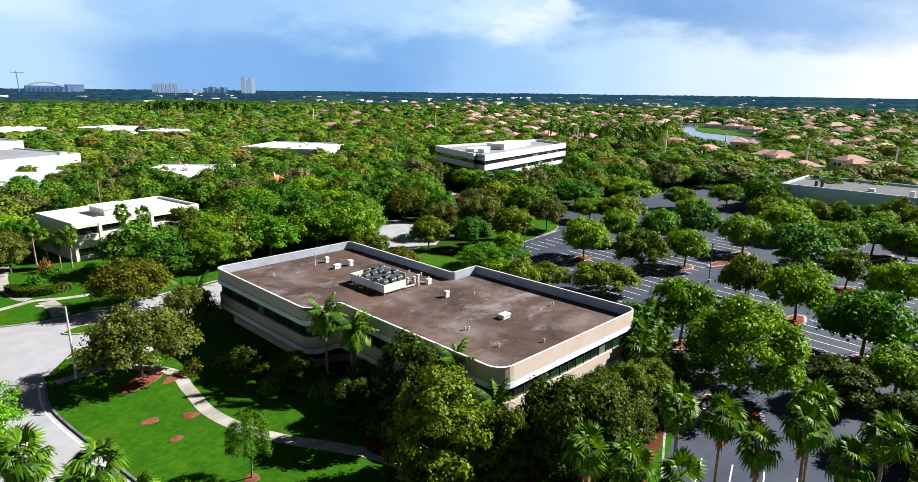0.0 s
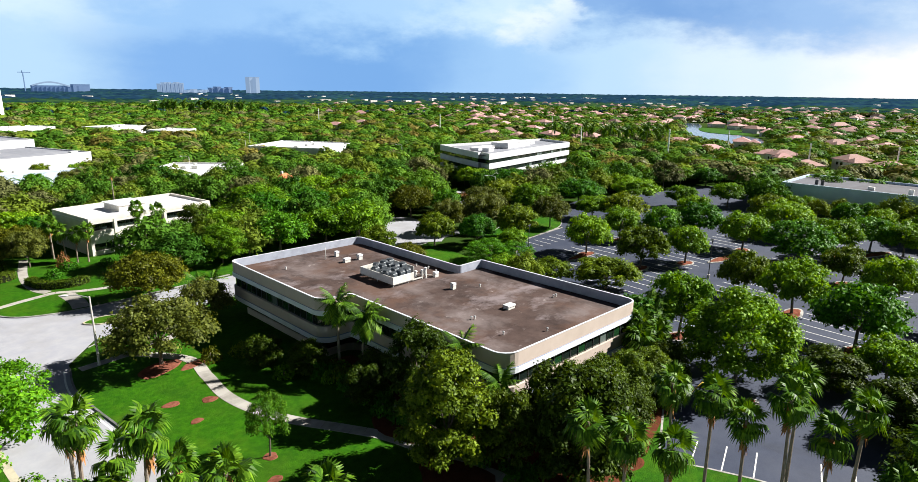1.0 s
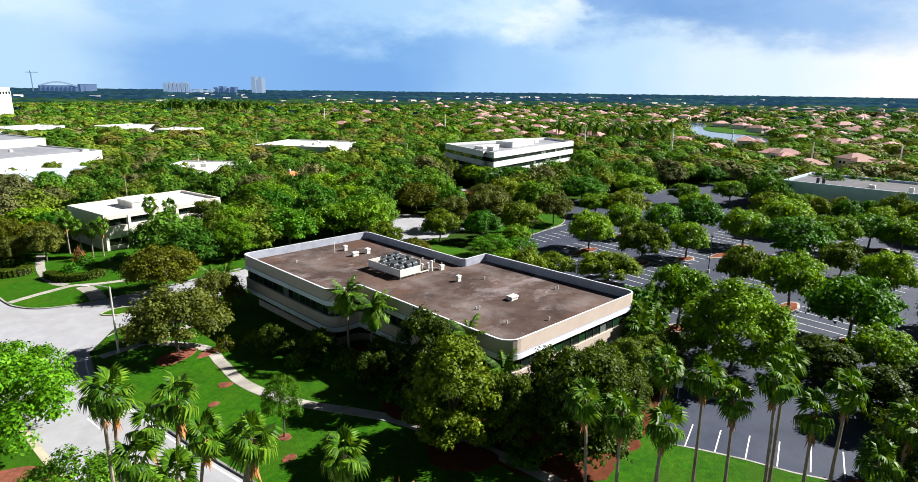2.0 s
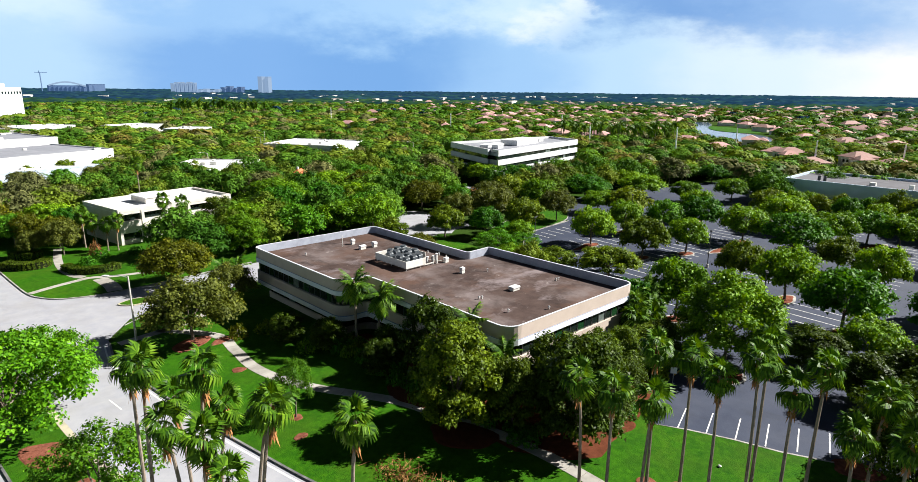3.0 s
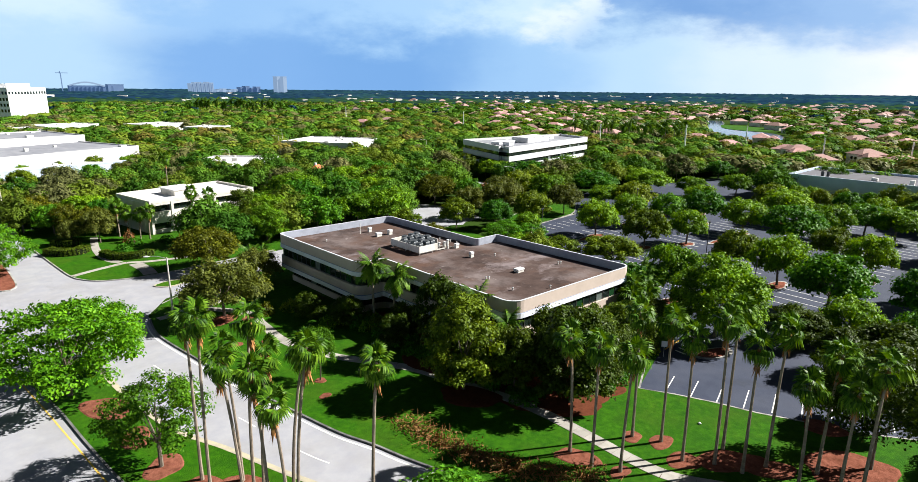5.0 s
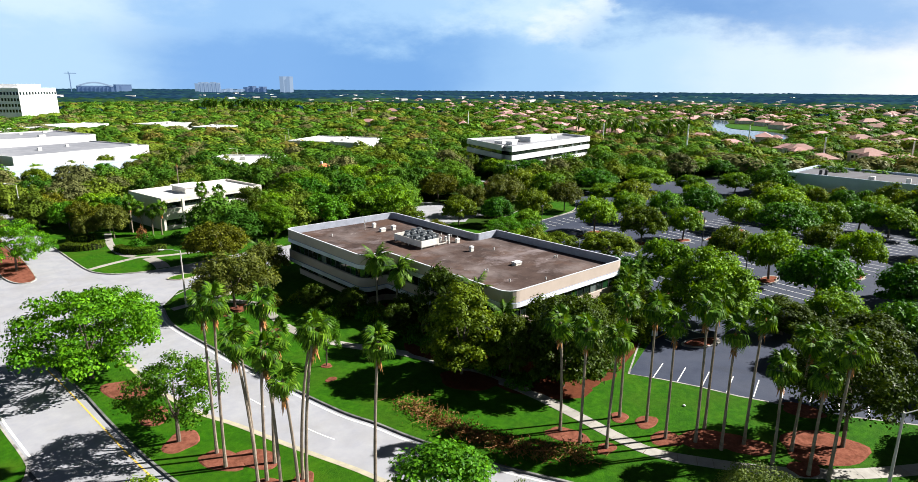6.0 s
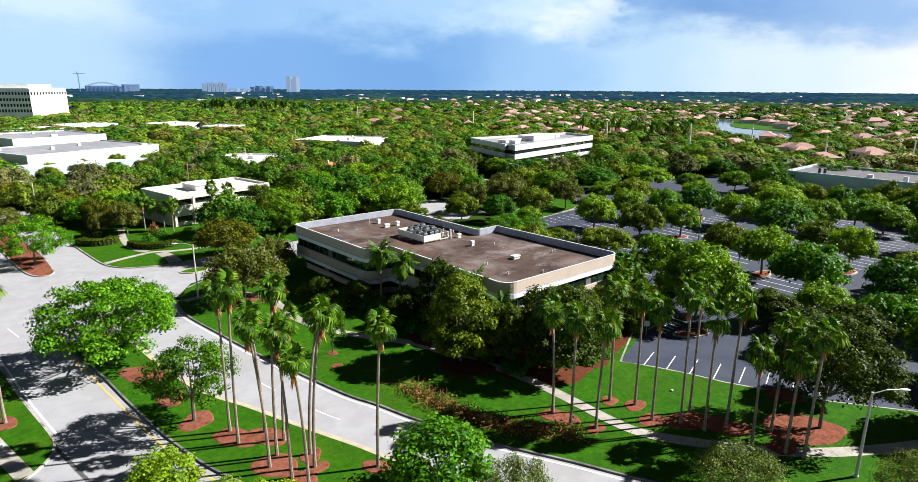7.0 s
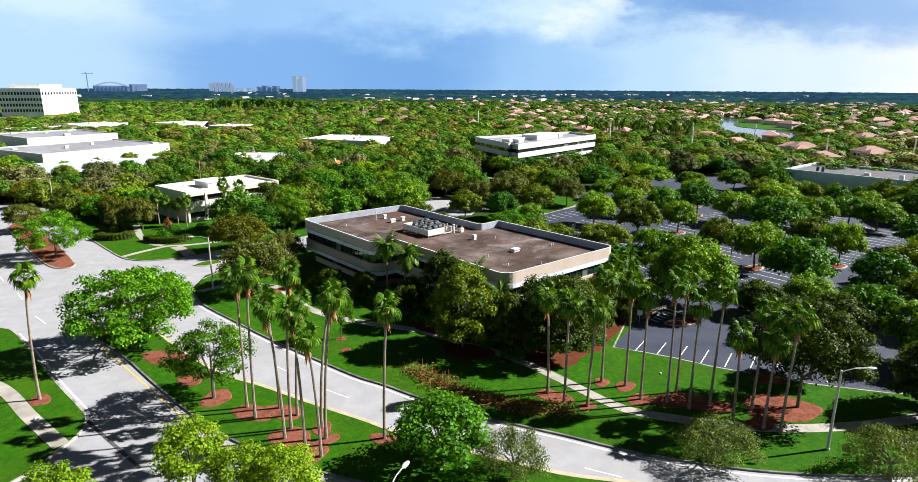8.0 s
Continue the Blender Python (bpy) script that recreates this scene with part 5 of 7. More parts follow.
def house_meshes(lx, ly, h, rh):
    o = 0.6
    bm = bmesh.new()
    b = [bm.verts.new(p) for p in ((-lx / 2 - o, -ly / 2 - o, h), (lx / 2 + o, -ly / 2 - o, h), (lx / 2 + o, ly / 2 + o, h), (-lx / 2 - o, ly / 2 + o, h))]
    e = [bm.verts.new(p) for p in ((-lx / 2 - o, -ly / 2 - o, h + 0.2), (lx / 2 + o, -ly / 2 - o, h + 0.2), (lx / 2 + o, ly / 2 + o, h + 0.2), (-lx / 2 - o, ly / 2 + o, h + 0.2))]
    k = (lx - ly) / 2 + 0.4
    t = [bm.verts.new((-k, 0, h + rh)), bm.verts.new((k, 0, h + rh))]
    bm.faces.new(b[::-1])
    for i in range(4):
        bm.faces.new((b[i], b[(i + 1) % 4], e[(i + 1) % 4], e[i]))
    bm.faces.new((e[0], e[1], t[1], t[0]))
    bm.faces.new((e[1], e[2], t[1]))
    bm.faces.new((e[2], e[3], t[0], t[1]))
    bm.faces.new((e[3], e[0], t[0]))
    bmesh.ops.recalc_face_normals(bm, faces=bm.faces)
    me = bpy.data.meshes.new("roof")
    bm.to_mesh(me)
    bm.free()
    me.materials.append(M["clay"])
    return me


def house_kind(lx, ly, h, rh, wing):
    win = mesh_of("window", *box_data(-0.7, -0.04, 0, 0.7, 0.04, 1.3), "glass_dark")
    return dict(roof=house_meshes(lx, ly, h, rh), wall=mesh_of("wall", *box_data(-lx / 2, -ly / 2, 0, lx / 2, ly / 2, h), "wall_pale"),
                wroof=house_meshes(wing, wing * 0.8, h * 0.9, rh * 0.8), wwall=mesh_of("wall", *box_data(-wing / 2, -wing * 0.4, 0, wing / 2, wing * 0.4, h * 0.9), "wall_pale"),
                lx=lx, ly=ly, h=h, win=win)


HOUSES = [house_kind(13.0, 10.0, 3.5, 2.6, 7), house_kind(14.5, 10.5, 3.9, 2.8, 8), house_kind(12, 9.5, 5.9, 2.5, 7)]


def house(x, y, turn, k):
    d = HOUSES[k]
    ob = thing("house", "pale house with a pinkish clay-tiled hip roof" if k < 2 else "two-storey pale house with a clay-tiled hip roof", "house", "houses of the suburb", pose(x, y, 0, 0, 0, turn))
    wall = part_mesh("wall", d["wall"], ob)
    part_mesh("roof", d["roof"], ob)
    part_mesh("wing_wall", d["wwall"], ob, Matrix.Translation((-d["lx"] * 0.28, -d["ly"] * 0.5 - 1.4, 0)))
    part_mesh("wing_roof", d["wroof"], ob, Matrix.Translation((-d["lx"] * 0.28, -d["ly"] * 0.5 - 1.4, 0)))
    for i in (0.1, 0.35):
        part_mesh("window", d["win"], wall, Matrix.Translation((d["lx"] * i, -d["ly"] / 2 - 0.02, 1.0 if k < 2 else 3.6)))
        part_mesh("window", d["win"], wall, Matrix.Translation((-d["lx"] / 2 - 0.02, d["ly"] * (i - 0.2), 1.0 if k < 2 else 3.6)) @ Matrix.Rotation(math.pi / 2, 4, "Z"))
    return ob


HOUSE_AT = [(299, 80, -42, 1), (274, 38, -50, 2), (258, 26, -45, 0), (274, 10, -40, 2), (271, -4, -42, 1), (280, -20, -40, 1), (402, 36, -42, 1), (428, 64, -42, 0), (402, 10, -30, 0), (297, 208, 15, 1), (537, 69, 20, 1), (615, 147, 60, 1), (650, 172, 10, 1), (660, 98, 30, 1), (575, 236, 0, 1), (625, 45, 20, 0), (592, 54, 10, 1), (500, 78, 70, 0)]
POLES = [(250, 84.5, 16.4), (329, 80, 13), (260, 24.5, 13), (280, -6, 12), (350, 214, 15), (309, 291, 15), (310, 448, 15), (262, 140, 14)]
for a in HOUSE_AT:
    house(*a)
hr = random.Random(5)
house_spots = [(a[0], a[1]) for a in HOUSE_AT]
for i in range(14):
    for j in range(20):
        x, y = 300 + i * 33 + hr.uniform(-7, 7), -40 + j * 31 + hr.uniform(-7, 7)
        if len(house_spots) > 175 or hr.random() < 0.40 or y > 0.80 * x + 20 or y < -40 + (x - 300) * 0.0:
            continue
        if in_poly(x, y, [(p.x, p.y) for p in LAKE]) or any((x - a) ** 2 + (y - b) ** 2 < 430 for a, b in house_spots):
            continue
        if min((x - p.x) ** 2 + (y - p.y) ** 2 for p in LAKE) < 250:
            continue
        house_spots.append((x, y))
        house(x, y, hr.choice((-20, -5, 15, 70, 85, 100)) + hr.uniform(-8, 8), hr.choice((0, 0, 1, 1, 2)))


def far_suburb():
    """Roofs too far off to count."""
    r = random.Random(21)
    bm = bmesh.new()
    bw = bmesh.new()
    for k in range(400):
        a, d = radians(r.uniform(2, 54)), math.sqrt(r.uniform(480 ** 2, 1500 ** 2))
        x, y = -50 + d * math.cos(a), -38 + d * math.sin(a)
        if a > radians(43) and r.random() < 0.75:
            continue
        if in_poly(x, y, [(p.x, p.y) for p in LAKE]) or any((x - p) ** 2 + (y - q) ** 2 < 400 for p, q in house_spots):
            continue
        house_spots.append((x, y))
        lx, ly, h, rh, t = r.uniform(10, 16), r.uniform(8, 11), r.choice((3.4, 3.4, 5.6)), r.uniform(2.4, 3.4), r.uniform(0, 3.1)
        m = Matrix.Translation((x, y, 0)) @ Matrix.Rotation(t, 4, "Z")
        v = [bw.verts.new(m @ Vector(p)) for p in ((-lx / 2, -ly / 2, 0), (lx / 2, -ly / 2, 0), (lx / 2, ly / 2, 0), (-lx / 2, ly / 2, 0), (-lx / 2, -ly / 2, h), (lx / 2, -ly / 2, h), (lx / 2, ly / 2, h), (-lx / 2, ly / 2, h))]
        for q in ((0, 1, 5, 4), (1, 2, 6, 5), (2, 3, 7, 6), (3, 0, 4, 7)):
            bw.faces.new([v[i] for i in q])
        o = 0.6
        e = [bm.verts.new(m @ Vector(p)) for p in ((-lx / 2 - o, -ly / 2 - o, h), (lx / 2 + o, -ly / 2 - o, h), (lx / 2 + o, ly / 2 + o, h), (-lx / 2 - o, ly / 2 + o, h))]
        k2 = max((lx - ly) / 2, 0.3)
        t_ = [bm.verts.new(m @ Vector((-k2, 0, h + rh))), bm.verts.new(m @ Vector((k2, 0, h + rh)))]
        bm.faces.new((e[0], e[1], t_[1], t_[0]))
        bm.faces.new((e[1], e[2], t_[1]))
        bm.faces.new((e[2], e[3], t_[0], t_[1]))
        bm.faces.new((e[3], e[0], t_[0]))
    tagged(part("far_roofs", bm, "clay_far"), "far pinkish and pale roofs of the suburb", "roofs", kind="stuff")
    tagged(part("far_walls", bw, "wall_pale"), "far pale house walls of the suburb", "walls", kind="stuff")


def far_blocks():
    """Pale low buildings scattered over the far plain."""
    r = random.Random(33)
    bm = bmesh.new()
    for k in range(90):
        a, d = radians(r.triangular(2, 84, 30)), math.sqrt(r.uniform(1250 ** 2, 2500 ** 2))
        x, y = -50 + d * math.cos(a), -38 + d * math.sin(a)
        lx, ly, h = r.uniform(9, 26), r.uniform(9, 14), r.uniform(6.0, 9.0)
        n0 = len(bm.verts)
        box(bm, -lx / 2, -ly / 2, 0, lx / 2, ly / 2, h)
        bm.verts.ensure_lookup_table()
        bmesh.ops.transform(bm, matrix=Matrix.Translation((x, y, 0)) @ Matrix.Rotation(r.uniform(-0.6, 0.3), 4, "Z"), verts=bm.verts[n0:])
    tagged(part("far_buildings", bm, "wall_pale"), "far pale low buildings among the woods", "buildings", kind="stuff")


far_blocks()
M["clay_far"] = surf("far_roof_tiles", (0.28, 0.145, 0.13), (0.40, 0.28, 0.25), 0.02, 0.85, 0, island=0.45)
far_suburb()

# ---------------------------------------------------------------- trees of the car park and round the building
LOT_TREES = [(69.3, 29.7, 7.5, 5.4), (67, 16.4, 7.5, 5.6), (76.7, 11, 7, 4.9), (100.5, 16.5, 7.5, 5.8), (96, 5.3, 7.5, 5.8), (63, -4.2, 7, 4.5), (116, 1.7, 8, 7),
             (91, -6.6, 8, 7.4), (59.4, -12.6, 8, 5.5), (82, -16, 6.5, 4.4), (38.2, -2.4, 8.5, 5.2), (49.2, -22.5, 8.4, 6.2), (72.6, -23.9, 8, 4.5), (105, 38, 7, 6.4), (86, 30, 7, 5), (92, 22.5, 7, 5), (112, 22, 7.5, 5.3), (126, 8, 7.5, 5.3), (104, -11, 7.5, 5.3)]
for i, (x, y, h, r) in enumerate(LOT_TREES):
    plant(("park_a", "park_b", "park_a", "park_c")[i % 4], x, y, h * 1.2, r * 1.02, "round-crowned green tree in a car park island", "car park trees")
BACK_TREES = [(136, 49, 8, 8.5), (120, 60.4, 8, 8), (184, 66.7, 7, 6.9), (184.6, 53, 7, 6.6), (186.5, 44, 7, 6), (138, 34.8, 7, 5.3), (148.5, 24.6, 8, 5.7), (209, 41, 7, 6.5),
              (174.5, 20, 7, 5.4), (103, 46.4, 7, 5.4), (119, 85, 9, 9.5), (121.6, 104, 8, 6.6), (150, 60, 7, 6), (161, 66, 7.5, 6.5), (112, 70, 7, 6)]
for i, (x, y, h, r) in enumerate(BACK_TREES):
    plant(("park_a", "park_c", "park_a")[i % 3], x, y, h, r, "green tree at the edge of the car park", "car park edge trees")
STORE_TREES = [(150, 9, 6.5, 2.8), (150.4, 3, 6.0, 3.0), (149.6, -5, 6.4, 3.0), (148.4, -12, 6.2, 3.2), (148, -20, 6.4, 3.2), (147, -28, 6.4, 3.4), (146, -37, 6.4, 3.6), (146, 6, 6.5, 3.5), (142, -1, 6.5, 3.5), (139, -8, 7, 4), (136, -16, 7, 4), (133, -24, 7, 4.5), (114.9, -16.4, 8, 6), (114.8, -22.6, 8, 6), (128, -32, 8, 5), (98, -34, 8, 6), (84, -38, 8, 6), (66, -36, 8.5, 6),
               (55, -34, 8.5, 5.5), (40, -27, 6.4, 4.6), (46, -42, 9, 6), (34, -36, 8.5, 5), (30, -43, 9, 5)]
for i, (x, y, h, r) in enumerate(STORE_TREES):
    plant(("park_c", "park_a", "park_b")[i % 3], x, y, h, r, "leafy green tree beside the car park", "car park edge trees")
plant("dense", 29.0, -12.9, 11.6, 7.2, "large dense olive-green tree beside the car park")
for k, x, y, h, r, lab in (
        ("park_b", 69.9, 48.7, 8.6, 5.4, "olive-green tree on a grass strip"), ("grey", 71.6, 60, 10, 7, "grey-green tree on a grass strip"), ("grey", 85.6, 49.2, 9, 5.3, "thin grey tree on a grass strip"),
        ("grey", 84, 70, 9, 6.4, "grey-green tree behind a grass strip"), ("park_a", 96, 62, 9.5, 6.4, "green tree behind a grass strip"), ("park_b", 97, 74, 9, 6, "olive-green tree behind a grass strip"),
        ("park_c", 58.5, 51.5, 7.4, 4.6, "dark green tree behind the office building"), ("grey", 63, 64, 9, 5.4, "grey-green tree beside a drive"), ("park_a", 61, 43.5, 5, 3.8, "bright green low tree behind the office building"), ("park_c", 77, 77, 8, 5, "dark green tree beside the far drive"), ("park_b", 52, 58.5, 7.8, 4.8, "olive-green tree behind the office building"), ("park_a", 42.5, 73, 10, 6.6, "leafy green tree beside a drive"), ("park_b", 38, 62, 6.5, 4.6, "olive-green low tree behind the office building"),
        ("fresh", 53.5, 37.5, 4.4, 4.4, "bright green low tree behind the office building"), ("park_a", 44, 33, 4.4, 4.0, "bright green low tree behind the office building"), ("ochre", 36.5, 51, 5.0, 3.6, "ochre-green low tree behind the office building"), ("ochre", 71, 85, 9, 7.2, "broad ochre-green tree beside a drive"),
        ("fresh", 49.5, 41, 5, 5.4, "bright green low tree behind the office building"),
        ("park_b", 50.7, 15.5, 6, 6.3, "olive-green low tree behind the office building"), ("park_b", 46.2, 24.5, 5, 4.6, "olive-green low tree behind the office building"),
        ("ochre", -5.8, 68.8, 8.3, 6.5, "ochre-green round tree beside the drive"), ("grey", -15.2, 43.4, 9.3, 7.0, "grey-green spreading tree on a mulch bed"),
        ("grey", -4.5, 53, 7, 4.5, "grey-green tree beside the facade"),
        ("stand", -2.6, 10.0, 11.4, 3.8, "brownish olive tree against the facade"), ("near", -7.0, 2.2, 11.6, 4.9, "large olive-green tree at the building corner"),
        ("shade", 2.2, -4.0, 9.8, 3.9, "dark olive tree at the building corner"), ("shade", -1.0, -8.4, 11.5, 4.8, "dark olive tree beside the footpath"), ("shade", -2.9, -2.0, 8.0, 3.0, "dark olive tree at the building corner"), ("near", 9.5, -4.6, 7.8, 3.2, "olive-green tree before the lit facade"),
        ("park_c", 29.5, 0.5, 8, 3.6, "dark green tree beside the facade"), ("park_c", 28.5, 8, 6.5, 3.2, "dark green tree beside the facade"),
        ("fresh", -38.3, 33.0, 11.3, 8.2, "spreading fresh green tree on the median"), ("fresh", -33.8, 38.0, 9.0, 5.6, "fresh green tree at the tip of the median"),
        ("open", -36.6, 12.3, 9.0, 5.0, "open-crowned green tree on a mulch ring"), ("big", 7.7, -34.9, 12.0, 6.6, "large dark green tree on a mulch ring"),
        ("ochre", -16.5, 117.6, 7.5, 3.6, "thin brownish tree beside the footpath"), ("grey", -18.4, 106.2, 6.0, 2.8, "thin reddish-grey tree beside the footpath"), ("park_c", -9.0, 118.0, 7.5, 3.6, "dark green tree beside the car deck"),
        ("fresh", -34.5, 90.5, 9.5, 6.8, "green tree on the red mulch of the median"), ("open", -17.1, 15.8, 6.8, 2.2, "slender yellowing young tree on a mulch ring"),
        ("broad", -27.0, -14.6, 7.0, 4.8, "dark broad-leaved tree beside the kerb"), ("lime", -45.0, -3.0, 7.5, 3.3, "bright yellow-green tree beside the road"), ("lime", -41.0, -11.0, 6.8, 3.4, "bright yellow-green tree beside the road"),
        ("lime", -43.0, -8.0, 6.5, 2.8, "bright yellow-green tree beside the road"),
        ("lime", -54.6, -3.0, 8.0, 3.0, "yellow-green tree beside the side road"), ("willow", -8.4, -32.4, 4.2, 4.1, "feathery grey-green small tree beside the kerb"),
        ("willow", -24.0, -20.5, 5.0, 3.6, "feathery grey-green small tree beside the kerb"), ("willow", 0.0, -44.6, 5.0, 4.2, "feathery grey-green small tree beside the kerb"),
        ("shade", -4.4, 16.6, 4.8, 2.6, "dark green tree before the shaded facade"), ("shade", -1.2, 18.6, 5.0, 2.6, "dark green tree before the shaded facade"),
        ("shade", 17.8, 99.6, 9.2, 4.6, "dark green tree before the car deck"), ("grey", -13.5, 104, 8.0, 4.0, "thin greyish tree beside the car deck"),
        ("park_a", -4, 214.5, 6.5, 4.2, "green tree beside the white warehouse"), ("park_b", 8, 217, 6.5, 4.4, "green tree beside the white warehouse"), ("park_a", 31, 214, 7.5, 4.6, "green tree beside the white warehouse"), ("grey", 22, 196, 7.0, 4.6, "thin greyish tree before the blue glazing"), ("park_a", -16, 199, 6.5, 4.0, "green tree before the blue glazing"),
        ("park_a", -24, 203, 8.0, 5.2, "green tree before the blue glazing"), ("park_b", -8, 196, 7.0, 4.6, "olive tree before the blue glazing"), ("grey", 2, 199.5, 7.0, 4.6, "thin greyish tree before the blue glazing"),
        ("park_c", 12, 195, 7.0, 4.4, "green tree before the blue glazing"), ("grey", 33, 203, 8.0, 5.0, "thin greyish tree before the blue glazing"), ("park_a", -20, 224, 9.0, 6.0, "green tree beside the white warehouse"),
        ("park_b", 20, 217.5, 7.6, 4.6, "green tree beside the white warehouse"), ("park_b", 44, 222, 9.0, 5.6, "green tree beside the white warehouse"),
        ("shade", -4.2, 27.6, 4.4, 2.6, "dark green tree before the shaded facade"), ("shade", -6.6, 33.6, 4.2, 2.6, "dark green low tree before the shaded facade"),
        ("shade", 10.4, -7.8, 5.0, 2.6, "dark green low tree before the lit facade"), ("shade", 5.4, -8.6, 5.6, 2.8, "dark green low tree on the mulch bed"), ("shade", 6.6, -6.2, 8.0, 3.5, "dark green tree before the lit facade"), ("near", 13.6, -5.8, 7.2, 3.2, "olive-green tree before the lit facade"),
        ("near", 17.5, -6.8, 6.6, 3.0, "dark green tree before the lit facade"), ("shade", 22.4, -6.8, 5.8, 2.8, "dark green tree beside the car park"),
        ("stand", 16.5, -33.8, 8.0, 3.8, "dark green tree behind the mulch ring"), ("shade", 34, -22, 5.6, 4.0, "low dark green tree beside the car park"), ("shade", 29, -33.4, 7.6, 4.8, "dark green tree beside the car park"),
        ("shade", 17, -46, 9, 5, "dark green tree beside the footpath"), ("shade", 27, -29, 6.6, 4.0, "dark green tree beside the car park")):
    plant(k, x, y, h, r, lab)
WEST_TREES = [(-52, 112, 8, 6), (-55, 122, 9, 7), (-51, 131, 8, 6), (-56, 141, 9, 7), (-49, 150, 8, 6), (-42, 172, 9, 7), (-33, 176, 7, 6), (-25, 166, 6.5, 5.5), (-18, 163, 6, 4.5), (-22, 182, 5.5, 5), (-12, 172, 5.5, 5), (-18, 121, 7, 5),
              (-19, 131, 8, 6), (-14, 140, 8, 6), (-34, 122, 7, 4.5), (-52, 160, 9, 7), (-5, 164, 6, 5), (-12, 112, 7, 5), (-10, 126, 8, 6)]
for i, (x, y, h, r) in enumerate(WEST_TREES):
    plant(("grey", "park_c", "ochre", "park_a", "grey")[i % 5], x, y, h, r, "leafy tree beside the boulevard", "boulevard trees")
WOOD_NEAR = [(19.5, 89.5, 9, 6), (31.5, 95, 10.5, 7.0), (34.7, 102.3, 11, 10), (46, 97, 9.5, 7.5), (60.4, 114.8, 10, 9), (68.6, 106.6, 10, 7.6), (36.5, 77.5, 9, 6.9), (25.5, 79, 9, 6.6), (13, 80, 8, 5.5), (48, 83, 8.5, 6),
             (57, 95, 9, 7), (80, 100, 9, 7), (90, 112, 9, 7), (78, 120, 9.5, 8)]
for i, (x, y, h, r) in enumerate(WOOD_NEAR):
    plant(("park_a", "park_c", "dense", "park_c", "park_a", "ochre")[i % 6], x, y, h, r, "tall leafy tree of the grove beside the drive", "grove trees")

# ---------------------------------------------------------------- palms


def fan_frond(seed, droop):
    """One fan leaf on its stalk, pointing along x."""
    r = random.Random(seed)
    v, f = [], []

    def quad(a, b, c, d):
        i = len(v)
        v.extend((a, b, c, d))
        f.append((i, i + 1, i + 2, i + 3))

    L0 = 0.78
    for k in range(3):
        x0, x1 = L0 * k / 3, L0 * (k + 1) / 3
        z0, z1 = -droop * 0.25 * x0 ** 2, -droop * 0.25 * x1 ** 2
        quad((x0, -0.03, z0), (x1, -0.03, z1), (x1, 0.03, z1), (x0, 0.03, z0))
    zc = -droop * 0.25 * L0 ** 2
    n = 15
    for k in range(n):
        a = -1.75 + 3.5 * k / (n - 1) + r.uniform(-0.06, 0.06)
        ln = (1.16 - 0.22 * abs(a) / 1.75) * r.uniform(0.9, 1.06)
        w = 0.105
        c, s = math.cos(a), math.sin(a)
        mx, my, tx, ty = L0 + c * ln * 0.64, s * ln * 0.64, L0 + c * ln * 0.92, s * ln * 0.92
        zm, zt = zc + 0.04 - droop * 0.18 - 0.06 * abs(a), zc - 0.05 - droop * 0.75 - 0.14 * abs(a) - r.uniform(0, 0.2)
        i = len(v)
        v.extend(((L0, 0, zc), (mx - s * w, my + c * w, zm), (mx + s * w, my - c * w, zm + 0.03), (tx, ty, zt)))
        f.extend(((i, i + 2, i + 1), (i + 1, i + 2, i + 3)))
    return v, f


def mixed_mesh(name, v, f, material):
    me = bpy.data.meshes.new(name)
    me.from_pydata(v, [], f)
    me.materials.append(M[material])
    me.update()
    return me


FANS = [mixed_mesh("frond", *fan_frond(20 + i, d), "palm") for i, d in enumerate((0.2, 0.55, 0.95, 1.4))]


def skirt_mesh(seed):
    r = random.Random(seed)
    v, f = [], []
    for k in range(34):
        a, z = r.uniform(0, 6.28), r.uniform(-1.9, 0.0)
        rr, ln = 0.22 + r.uniform(0, 0.25), r.uniform(0.5, 1.1)
        w = r.uniform(0.08, 0.2)
        c, s = math.cos(a), math.sin(a)
        i = len(v)
        v.extend(((c * 0.12 - s * w, s * 0.12 + c * w, z), (c * 0.12 + s * w, s * 0.12 - c * w, z), (c * rr, s * rr, z - ln)))
        f.append((i, i + 1, i + 2))
    return mixed_mesh("dead_leaves", v, f, "skirt")


SKIRTS = [skirt_mesh(31), skirt_mesh(32)]


def palm_trunk(dx, dy, h, r0=0.155, r1=0.10, name="trunk"):
    bm = bmesh.new()
    n = 9
    rings = []
    for k in range(n + 1):
        t = k / n
        w = r0 * 1.35 if k == 0 else (r0 + (r1 - r0) * t) * (1 + 0.03 * (k % 2))
        cx, cy = dx * t * t, dy * t * t
        rings.append([bm.verts.new((cx + w * math.cos(a * math.pi / 4), cy + w * math.sin(a * math.pi / 4), h * t - 0.1)) for a in range(8)])
    for a, b in zip(rings, rings[1:]):
        for i in range(8):
            bm.faces.new((a[i], a[(i + 1) % 8], b[(i + 1) % 8], b[i]))
    bm.faces.new(rings[-1])
    me = bpy.data.meshes.new(name)
    bm.to_mesh(me)
    bm.free()
    me.materials.append(M["palm_bark"])
    return me


